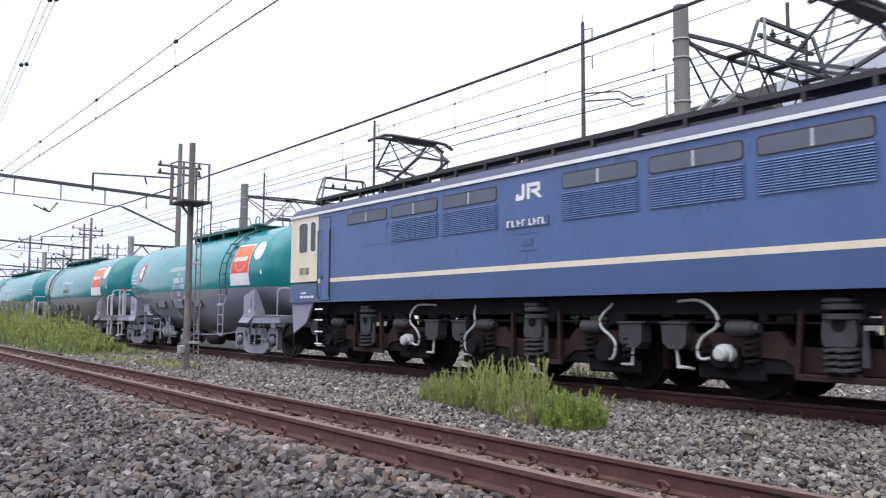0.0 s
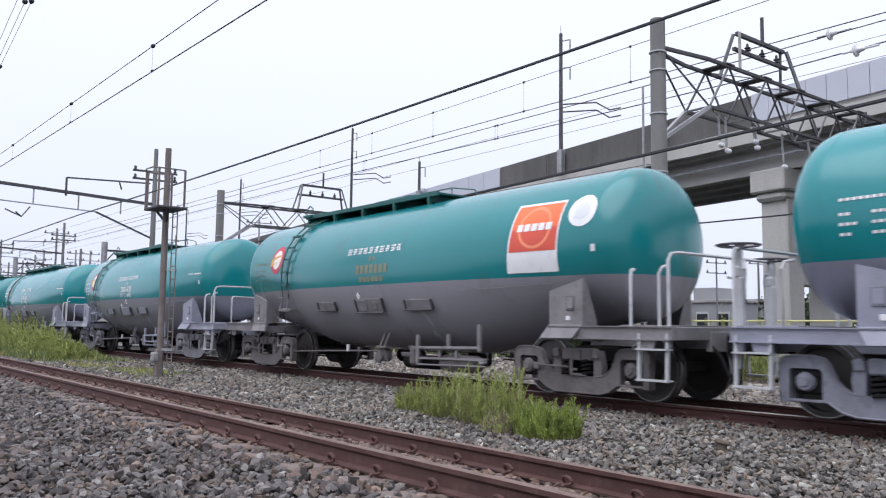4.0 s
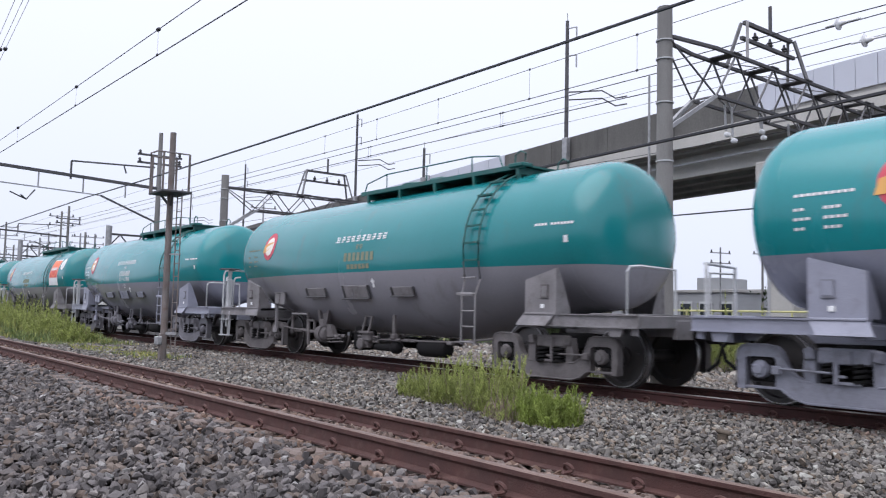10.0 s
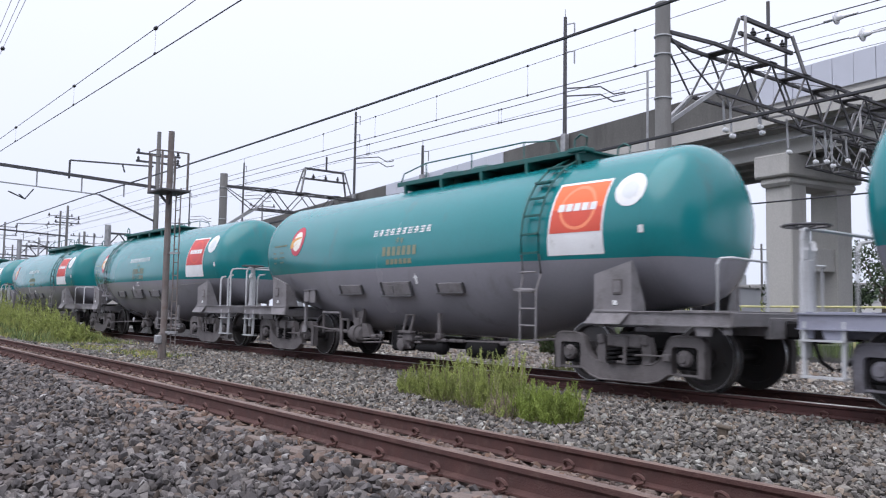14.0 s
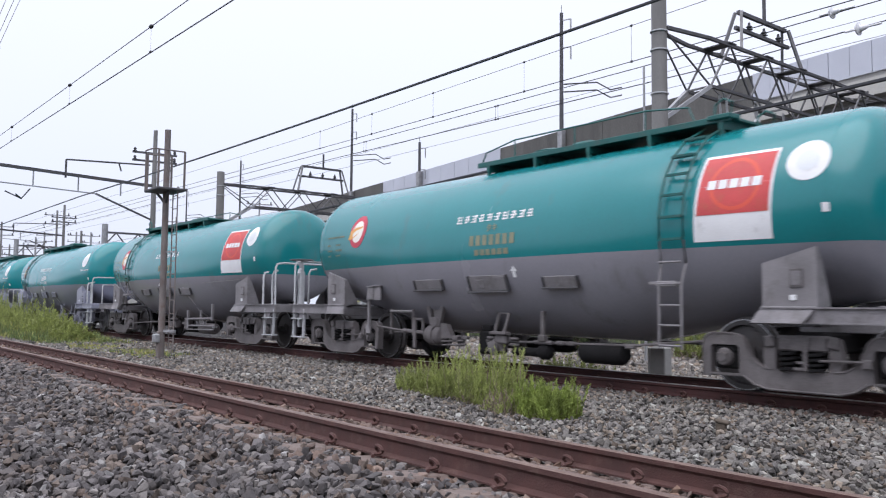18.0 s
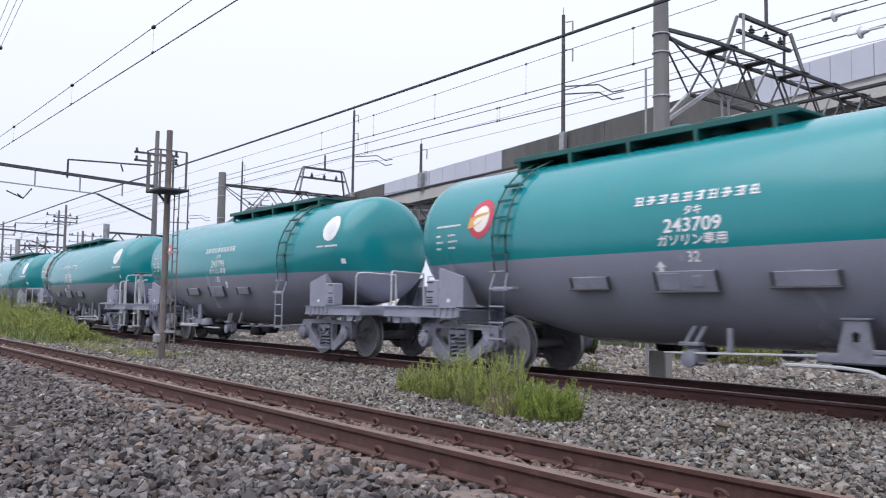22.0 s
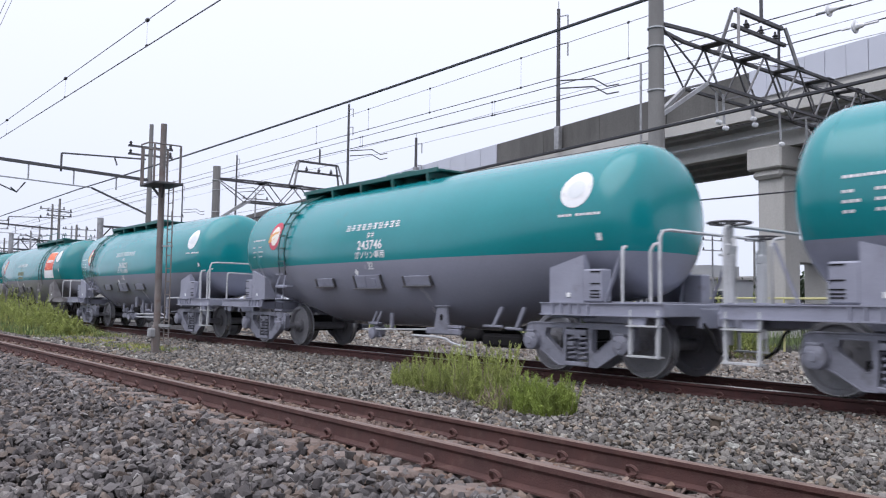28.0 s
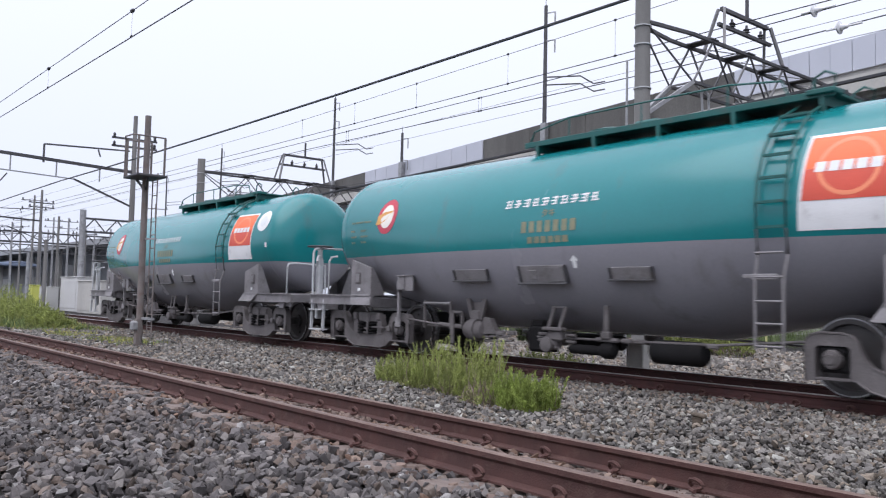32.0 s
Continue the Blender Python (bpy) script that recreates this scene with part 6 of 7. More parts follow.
            k = Kit().rod((c + 0.26, y + side * 0.16, 0.52), (c + 0.26, y + side * 0.16, 0.74), 0.045, 10).rod((c + 0.26, y + side * 0.16, 0.74), (c + 0.26, y + side * 0.16, 0.92), 0.03, 10)
            part("damper", k, LOCO_GREY, w)
            k = Kit()
            for q in (-0.07, 0.07):
                spring(k, c + q, y + side * 0.14, 0.42, 0.72, 0.10, 4, 0.026)
            part("coil_spring", k, LOCO_GREY, w)
            for q in (-1, 1):
                k = Kit().box((c + q * 1.4, y + side * 0.05, 0.56), (0.34, 0.22, 0.34), 0.05)
                k.rod((c + q * 1.4, y + side * 0.15, 0.56), (c + q * 1.4, y + side * 0.24, 0.56), 0.13, 14)
                part("axle_box", k, LOCO_BLACK, w)
                for u in (-0.33, 0.33):
                    k = Kit()
                    spring(k, c + q * 1.4 + u, y + side * 0.08, 0.46, 0.78, 0.08, 4, 0.022)
                    part("axle_spring", k, LOCO_BLACK, w)
                far_end = c + q * (1.81 if c == 0 else 2.10)
                k = Kit().plate([(far_end + u, z) for u, z in ((-0.19, 0.98), (0.19, 0.98), (0.18, 0.72), (0.10, 0.64), (-0.08, 0.64), (-0.17, 0.72))], y - side * 0.04, y + side * 0.16)
                k.box((far_end, y + side * 0.06, 0.99), (0.42, 0.24, 0.04), 0.01)
                part("sand_box", k, LOCO_GREY, w)
                k = Kit().lathe(((-0.22, 0.05), (-0.2, 0.10), (0.12, 0.10), (0.14, 0.07), (0.2, 0.06)), 14, "x", (c + q * 1.15, y + side * 0.1, 0.93))
                part("brake_cylinder", k, LOCO_GREY, w)
                part("sand_pipe", Kit().tube([(far_end, y + side * 0.1, 0.66), (far_end - q * 0.02, y + side * 0.1, 0.42), (far_end - q * 0.2, y + side * 0.02, 0.38)], 0.022, 6).box((far_end - q * 0.1, y + side * 0.1, 0.40), (0.2, 0.05, 0.035), 0.008), HOSE, w)
                for u in (0.84, 1.96):
                    part("brake_shoe", Kit().box((c + q * u, y * 0.6, 0.5), (0.07, 0.16, 0.36), 0.02), LOCO_RUST, w)
        part("traction_motor", Kit().box((c, 0, 0.6), (2.2, 1.0, 0.5), 0.06), LOCO_BLACK, w)
    for side in (-1, 1):
        y = side * 1.26
        cables = (((1.46, 1.26), (1.36, 1.10), (1.32, 1.0), (1.36, 0.90), (1.50, 0.81), (1.59, 0.72), (1.60, 0.62), (1.56, 0.49), (1.50, 0.46), (1.39, 0.50)),
                  ((2.52, 1.28), (2.90, 1.30), (3.05, 1.22), (3.16, 1.09), (3.16, 0.95), (3.05, 0.88), (2.93, 0.80), (2.87, 0.67), (2.88, 0.55), (2.95, 0.52), (3.10, 0.56)))
        for pts in cables:
            for f in (1, -1):
                k = Kit().tube(softened([(x * f, y + (0.0 if i else -side * 0.12), z) for i, (x, z) in enumerate(pts)]), 0.02, 7)
                part("bogie_cable", k, HOSE, w, "pale flexible cable")
        for x in (3.24, -3.24):
            k = Kit().lathe(((-0.16, 0.07), (-0.10, 0.115), (-0.02, 0.125), (0.03, 0.125), (0.035, 0.09), (0.10, 0.085), (0.12, 0.06)), 18, "y", (x, y, 0.61))
            part("speed_sensor", k if side > 0 else k.moved(Matrix.Translation((0, 2 * y, 0)) @ Matrix.Diagonal((1, -1, 1, 1))), HOSE, w)
        k = Kit()
        for i in range(26):
            x = rng.uniform(-6.2, 6.2)
            k.box((x, y - side * 0.15, 1.05 + rng.uniform(-0.05, 0.04)), (rng.uniform(0.1, 0.4), 0.12, rng.uniform(0.06, 0.14)), 0.015)
        for z in (1.12, 1.0):
            k.rod((-6.2, y - side * 0.12, z), (6.2, y - side * 0.12, z), 0.02, 6)
        part("under_piping", k, LOCO_BLACK, w)
    for c in (-4.67, 0.0, 4.60):
        for q in (-1.4, 1.4):
            o = wheelset(w, c + q, 0.56, 1.30)
            WHEELS.append((o, o.matrix_basis.translation.copy(), 0.56, 1))
    # pantographs
    for cx in (-4.98, 4.4):
        for q in (-1, 1):
            for side in (-1, 1):
                part("lower_arm", Kit().bar((cx - q * 0.26, side * 0.36, 3.96), (cx + q * 0.78, side * 0.36, 4.37), 0.045), STEEL_DARK, w)
                part("upper_arm", Kit().bar((cx + q * 0.78, side * 0.36, 4.37), (cx + q * 0.12, side * 0.46, 4.84), 0.03), STEEL_DARK, w)
                part("arm_stay", Kit().bar((cx + q * 0.78, side * 0.36, 4.37), (cx + q * 0.12, -side * 0.46, 4.84), 0.02), STEEL_DARK, w)
            part("elbow_bar", Kit().bar((cx + q * 0.78, -0.40, 4.37), (cx + q * 0.78, 0.40, 4.37), 0.04), STEEL_DARK, w)
            part("main_shaft", Kit().bar((cx + q * 0.26, -0.45, 3.96), (cx + q * 0.26, 0.45, 3.96), 0.06), STEEL_DARK, w)
        k = Kit().box((cx, 0, 3.88), (1.3, 1.0, 0.06), 0.01)
        for q in (-0.5, 0.5):
            for side in (-0.4, 0.4):
                k.lathe(((3.68, 0.05), (3.70, 0.08), (3.74, 0.05), (3.78, 0.08), (3.82, 0.05), (3.86, 0.07)), 10, "z", (cx + q, side, 0))
        part("pantograph_base", k, STEEL_DARK, w)
        k = Kit()
        for q in (-0.16, 0.16):
            k.tube([(cx + q, -0.95, 4.80), (cx + q, -0.78, 4.89), (cx + q, -0.6, 4.91), (cx + q, 0.6, 4.91), (cx + q, 0.78, 4.89), (cx + q, 0.95, 4.80)], 0.035, 6)
        k.box((cx, 0, 4.87), (0.30, 1.1, 0.025))
        part("pantograph_head", k, STEEL_DARK, w)
    return w


loco = build_loco()
override(loco, {WHEEL: LOCO_BLACK, TREAD: LOCO_RUST})
for o in loco.children:       # settle the drawing to the true ride height
    if not o.name.startswith("wheelset"):
        for q in o.data.vertices:
            q.co.z = 0.953 * q.co.z - 0.04 if q.co.z > 1.2 else 0.92 * q.co.z
loco.matrix_basis = pose(LOCO_X + run(0), TRACK_Y, 0)


# ---- line-side structures ----
def beam_portal(x, y0, y1, top, chord_z, low_z, far_post, near_post=True):
    """Concrete pole at y0 that carries a lattice beam across the tracks to y1."""
    g = thing("catenary_portal", "lattice steel catenary beam on a round concrete pole beside the tracks", "catenary portal", group="catenary portals")
    if near_post:
        part("pole", Kit().rod((x, y0, -0.5), (x, y0, top), 0.21, 20, 0.175), POLE_GREY, g, "grey concrete pole")
    if far_post:
        part("pole", Kit().rod((x, y1, -0.5), (x, y1, top), 0.21, 20, 0.175), POLE_GREY, g, "grey concrete pole")
    for z in (chord_z - 0.1, chord_z - 0.55, chord_z - 1.6, chord_z - 3.0) if near_post else ():
        part("pole_band", Kit().lathe(((z - 0.014, 0.2), (z - 0.014, 0.212), (z + 0.014, 0.212), (z + 0.014, 0.2)), 18, "z", (x, y0, 0)), RAILING, g)
    wx = 0.34
    for q in (-wx, wx):
        part("top_chord", Kit().bar((x + q * 0.4, y0 + 0.1, chord_z), (x + q, y0 + 1.58, chord_z), 0.08).bar((x + q, y0 + 1.58, chord_z), (x + q, y1, chord_z), 0.08), STEEL_DARK, g)
        part("low_chord", Kit().bar((x + q, y0 + 1.58, low_z), (x + q, y1, low_z), 0.075), STEEL_DARK, g)
        if not near_post:
            for j in range(14):
                ya = y0 + 2.0 + 1.15 * j
                part("tie_bar", Kit().bar((x + q, ya, chord_z), (x - q, ya + 0.6, low_z), 0.045), GALV, g)
            continue
        part("knee_brace", Kit().bar((x + q * 0.3, y0 + 0.15, chord_z - 0.1), (x + q, y0 + 1.58, low_z), 0.035), STEEL_DARK, g)
        part("knee_strut", Kit().bar((x + q * 0.2, y0 + 0.15, low_z - 0.95), (x + q, y0 + 1.58, low_z), 0.09), GALV, g)
    y, bay = y0 + 1.58, 0.885
    i = 0
    while y < y1 - 0.6:
        for q in (-wx, wx):
            a, b = (chord_z, low_z) if i % 2 else (low_z, chord_z)
            part("brace", Kit().bar((x + q, y, a), (x + q, y + bay, b), 0.04), STEEL_DARK if (q < 0) == (i % 2 == 0) else STEEL_MID, g)
        if i % 2 == 0:
            part("cross_tie", Kit().box((x, y + bay, chord_z + 0.045), (0.82, 0.34, 0.03)), STEEL_DARK, g)
            part("cross_tie", Kit().bar((x - wx, y, low_z), (x + wx, y, low_z), 0.045), STEEL_MID, g)
        else:
            part("plan_brace", Kit().bar((x - wx, y, chord_z), (x + wx, y + 2 * bay, chord_z), 0.022), STEEL_MID, g)
            part("plan_brace", Kit().bar((x + wx, y - bay, low_z), (x - wx, y + bay, low_z), 0.025), STEEL_MID, g)
        y += bay
        i += 1
    return g


def top_frame(g, x, ya, yb, z0, z1):
    """Trapezoid frame on the beam that carries insulators."""
    for q in (-0.3, 0.3):
        part("frame_leg", Kit().bar((x + q, ya - 0.35, z0), (x + q * 0.3, ya, z1), 0.075), STEEL_MID, g)
        part("frame_leg", Kit().bar((x + q, yb + 0.35, z0), (x + q * 0.3, yb, z1), 0.075), STEEL_MID, g)
    part("frame_bar", Kit().bar((x, ya, z1), (x, yb, z1), 0.1).bar((x, ya - 0.15, z0 + 0.62 * (z1 - z0)), (x, yb + 0.15, z0 + 0.62 * (z1 - z0)), 0.09), STEEL_DARK, g)
    part("spike", Kit().rod((x, (ya + yb) / 2 + 0.1, z1), (x, (ya + yb) / 2 + 0.1, z1 + 0.75), 0.05, 8), STEEL_DARK, g)
    for i in range(3):
        y = ya + (yb - ya) * (i + 0.7) / 3.2
        z = z0 + 0.62 * (z1 - z0)
        part("insulator", Kit().lathe(((z, 0.03), (z + 0.06, 0.03), (z + 0.08, 0.10), (z + 0.12, 0.05), (z + 0.16, 0.09), (z + 0.2, 0.04), (z + 0.28, 0.03)), 10, "z", (x, y, 0)), STEEL_DARK, g)


portal = beam_portal(-11.9, 16.0, 33.0, 8.37, 7.65, 6.45, False)
top_frame(portal, -11.9, 19.4, 21.76, 7.65, 8.83)
for y, z in ((18.58, 5.69), (18.89, 5.58), (20.22, 6.02), (20.30, 5.87), (21.67, 5.53), (23.14, 5.44), (23.8, 5.53), (24.17, 5.45), (25.09, 5.72), (26.1, 6.17), (27.2, 6.17)):
    part("drop_arm", Kit().rod((-11.9, y - 0.1, 6.45), (-11.9, y - 0.05, z + 0.1), 0.035, 6), GALV, portal)
    part("disc_insulator", Kit().lathe(((-0.08, 0.02), (-0.05, 0.065), (-0.02, 0.07), (0.0, 0.03), (0.03, 0.065), (0.06, 0.07), (0.08, 0.03)), 12, "y", (-11.9, y, z)), PORCELAIN, portal, "white disc insulator")
beam_right = beam_portal(-13.4, 24.5, 44.0, 7.6, 7.05, 5.9, True, False)
top_frame(beam_right, -13.4, 29.0, 31.0, 7.05, 8.1)
portal2 = beam_portal(-37.0, 16.0, 34.0, 7.29, 6.72, 5.75, True)
top_frame(portal2, -37.0, 20.3, 22.6, 6.72, 8.07)


def wire(name, a, b, r, sag=0.0, mat=WIRE, label="dark overhead line wire above the tracks", n=12, group="overhead wires"):
    a, b = Vector(a), Vector(b)
    pts = [a.lerp(b, i / n) - Vector((0, 0, 4 * sag * (i / n) * (1 - i / n))) for i in range(n + 1)]
    return single(name, Kit().tube(pts, r, 5), mat, label, "overhead wire", group)


wire("feeder_wire", (-180, 9.70, 5.45), (-36.5, 9.70, 5.53), 0.026)
wire("feeder_wire", (-36.5, 9.70, 5.53), (8, 9.70, 5.62), 0.026, 0.17, n=24)
wire("cable", (-36.5, 12.6, 3.55), (8.0, 13.3, 5.1), 0.035, 0.12, label="thick sagging black cable behind the train")
wire("cable", (-45, 18.0, 3.85), (8, 18.0, 3.52), 0.02)
contact = wire("catenary_wire", (-36.5, 4.4, 5.28), (10, 4.4, 4.66), 0.0095, n=20)
messenger = wire("catenary_wire", (-36.5, 4.4, 5.58), (10, 4.4, 5.21), 0.0075, n=20)
for x in (-3.9, -8.4, -13.04, -17.81, -23.27, -28.9, -34.5):
    u = (x + 36.5) / 46.5
    z0, z1 = 5.28 - 0.62 * u, 5.58 - 0.37 * u
    part("dropper", Kit().rod((x, 4.4, z0), (x, 4.4, z1), 0.003, 4), WIRE_PALE, messenger)
    part("clamp", Kit().lathe(((-0.05, 0.012), (-0.03, 0.032), (0.03, 0.032), (0.05, 0.012)), 8, "x", (x, 4.4, z1)), WIRE, messenger)
    part("clamp", Kit().box((x, 4.4, z0 + 0.012), (0.06, 0.03, 0.04), 0.008), WIRE, contact)
for i, (dy, dz) in enumerate(((0.0, 0.0), (0.09, 0.03), (-0.10, 0.02))):
    w = wire("near_wire", (-36.5, 4.38 + dy, 5.8 + dz), (0, 1.55 + dy, 5.8 + dz), 0.005, mat=WIRE_PALE)
    if i < 2:
        for u in (0.63, 0.522):
            p = Vector((-36.5, 4.38 + dy, 5.8 + dz)).lerp(Vector((0, 1.55 + dy, 5.8 + dz)), u)
            part("clamp", Kit().lathe(((-0.04, 0.015), (-0.02, 0.04), (0.02, 0.04), (0.04, 0.015)), 8, "x", tuple(p)), WIRE, w)
# lines over the far tracks: y, heights at x = -37, -13 and 8, thickness
SPANS = ((20, 9.39, 9.70, 9.96, 0.010), (20, 8.60, 8.53, 8.45, 0.015), (22, 9.05, 9.02, 9.27, 0.016), (22, 8.62, 8.40, 8.90, 0.018), (23, 8.32, 8.42, 8.58, 0.008), (24, 9.2, 9.36, 9.5, 0.008))
spans = []
for y, z0, z1, z2, r in SPANS:
    wire("overhead_wire", (-110, y, z0 + 0.3), (-37, y, z0), r)
    spans.append(wire("overhead_wire", (-37, y, z0), (-13, y, z1), r))
    wire("overhead_wire", (-13, y, z1), (8, y, z2), r)


def span_z(i, x):
    return SPANS[i][1] + (SPANS[i][2] - SPANS[i][1]) * (x + 37) / 24


for a, b, y, xs in ((0, 1, 20, (-34.7, -30.2, -25.8, -20.6, -15.9)), (2, 3, 22, (-33.9, -33.7, -24.3, -24.15))):
    for x in xs:
        part("dropper", Kit().rod((x, y, span_z(a, x)), (x, y, span_z(b, x)), 0.006, 4), WIRE, spans[a])
        for q in (a, b):
            part("clamp", Kit().box((x, y, span_z(q, x)), (0.10, 0.05, 0.08), 0.02), WIRE, spans[q])
for x, y, z in ((-10.67, 22, 9.09), (-9.98, 22, 8.45)):
    k = Kit()
    k.lathe(((-0.35, 0.03), (-0.1, 0.03), (-0.08, 0.07), (-0.02, 0.17), (0.02, 0.18), (0.05, 0.10), (0.10, 0.08), (0.2, 0.06), (0.24, 0.03), (0.6, 0.03)), 14, "x", (x, y, z))
    single("strain_insulator", k, PORCELAIN, "white porcelain strain insulator on an overhead wire", "insulator", "strain insulators")
for y, z in ((31.5, 8.7),):
    wire("overhead_wire", (-200, y, z), (20, y, z), 0.016)


def signal_post():
    x, y, g0, top = -17.05, 6.18, -0.22, 4.63
    s = thing("signal_post", "brown steel signal post with an empty railed platform beside the track", "signal post")
    part("post", Kit().rod((x, y, g0), (x, y, top), 0.07, 14, 0.062), STEEL_BROWN, s)
    part("base_channel", Kit().box((x, y - 0.02, 0.05), (0.13, 0.13, 0.75), 0.01), STEEL_BROWN, s)
    part("platform", Kit().box((x + 0.1, y - 0.05, 3.33), (0.80, 0.62, 0.05), 0.01).bar((x, y, 3.06), (x + 0.4, y - 0.1, 3.31), 0.04).bar((x, y, 3.06), (x - 0.25, y - 0.1, 3.31), 0.04), STEEL_DARK, s)
    corners = ((x - 0.27, y + 0.2), (x - 0.27, y - 0.34), (x + 0.47, y + 0.2), (x + 0.47, y - 0.34), (x - 0.15, y - 0.35))
    for px, py in corners:
        part("guard_post", Kit().bar((px, py, 3.35), (px, py, 4.12), 0.036), STEEL_BROWN, s)
    k = Kit().tube([(x - 0.27, y + 0.2, 4.12), (x - 0.27, y - 0.34, 4.12), (x - 0.08, y - 0.42, 4.15), (x + 0.3, y - 0.40, 4.15), (x + 0.47, y - 0.34, 4.12), (x + 0.47, y + 0.2, 4.12)], 0.016, 5)
    part("hoop", k, STEEL_BROWN, s)
    for q in (0.14, 0.40):
        part("ladder_stile", Kit().rod((x + q, y + 0.1, 0.05), (x + q, y + 0.1, 3.4), 0.014, 5), STEEL_BROWN, s)
    for i in range(12):
        part("rung", Kit().rod((x + 0.14, y + 0.1, 0.25 + i * 0.27), (x + 0.40, y + 0.1, 0.25 + i * 0.27), 0.011, 5), STEEL_BROWN, s)
    part("stay", Kit().bar((x - 0.12, y, 0.43), (x + 0.48, y + 0.1, 0.43), 0.05), GALV, s)
    part("stay", Kit().bar((x - 0.1, y, 2.07), (x + 0.44, y + 0.1, 2.05), 0.035), GALV, s)
    part("junction_box", Kit().box((x, y - 0.11, 0.28), (0.17, 0.12, 0.18), 0.02), GALV, s)
    for z in (4.2, 4.05, 3.82):
        part("bracket", Kit().bar((x - 0.05, y + 0.05, z), (x - 0.5, y + 0.25, z + 0.03), 0.03), STEEL_DARK, s)


signal_post()


def left_portal(x, yp, beam, y0, drop, name_label):
    """A light tubular beam over the near tracks with drop brackets, on a slim pole."""
    g = thing("catenary_beam", name_label, "catenary beam", group="catenary beams")
    part("pole", Kit().rod((x, yp, -0.5), (x, yp, beam + 2.45), 0.15, 14, 0.085), POLE_GREY, g)
    part("beam", Kit().bar((x, yp, beam), (x, y0, beam + 0.043 * (yp - y0)), 0.12), STEEL_DARK, g)
    part("brace", Kit().bar((x, yp, beam - 1.5), (x, yp - 2.4, beam - 0.55), 0.07), STEEL_DARK, g)
    part("lower_tube", Kit().bar((x, yp - 2.4, beam - 0.55), (x, y0, beam - 0.62 + 0.035 * (yp - y0)), 0.045), GALV, g)
    y = yp - 1.4
    while y > y0:
        part("hanger", Kit().bar((x, y, beam + 0.043 * (yp - y)), (x, y, beam - 0.6 + 0.036 * (yp - y)), 0.05), GALV, g)
        y -= 1.7
    for yy in (yp - 5.2, yp - 8.6):
        part("registration_arm", Kit().tube([(x, yy + 0.3, beam - 0.58), (x, yy, beam - 1.0), (x, yy - 0.6, beam - 0.75)], 0.03, 5).tube([(x, yy, beam - 1.0), (x + 0.5, yy - 0.3, beam - 0.9)], 0.03, 5), STEEL_DARK, g)
    part("upper_frame", Kit().bar((x, yp - 3.6, beam), (x, yp - 3.6, beam + 0.75), 0.07).bar((x, yp - 3.6, beam + 0.75), (x, yp - 0.2, beam + 0.9), 0.06).bar((x, yp - 1.5, beam + 0.8), (x, yp - 1.4, beam + 0.5), 0.05), STEEL_DARK, g)
    for z in (1.1, 1.45):
        part("crossarm", Kit().bar((x - 0.2, yp - 0.9, beam + z), (x + 0.2, yp + 0.9, beam + z - 0.05), 0.08), STEEL_DARK, g)
        for q in (-0.8, 0.8):
            part("insulator", Kit().lathe(((0, 0.03), (0.05, 0.08), (0.09, 0.04), (0.13, 0.07), (0.2, 0.03)), 8, "z", (x + 0.22 * q, yp + q, beam + z)), STEEL_DARK, g)


left_portal(-35.7, 12.4, 6.1, -6, 1, "dark steel catenary beam over the tracks with drop brackets")
left_portal(-70, 17.28, 6.4, -6, 1, "distant steel catenary beam over the tracks")
left_portal(-110, 24, 6.7, -6, 1, "distant steel catenary beam over the tracks")


# ---- viaduct ----
def via_y(x):
    return 33.2 - 0.152 * x


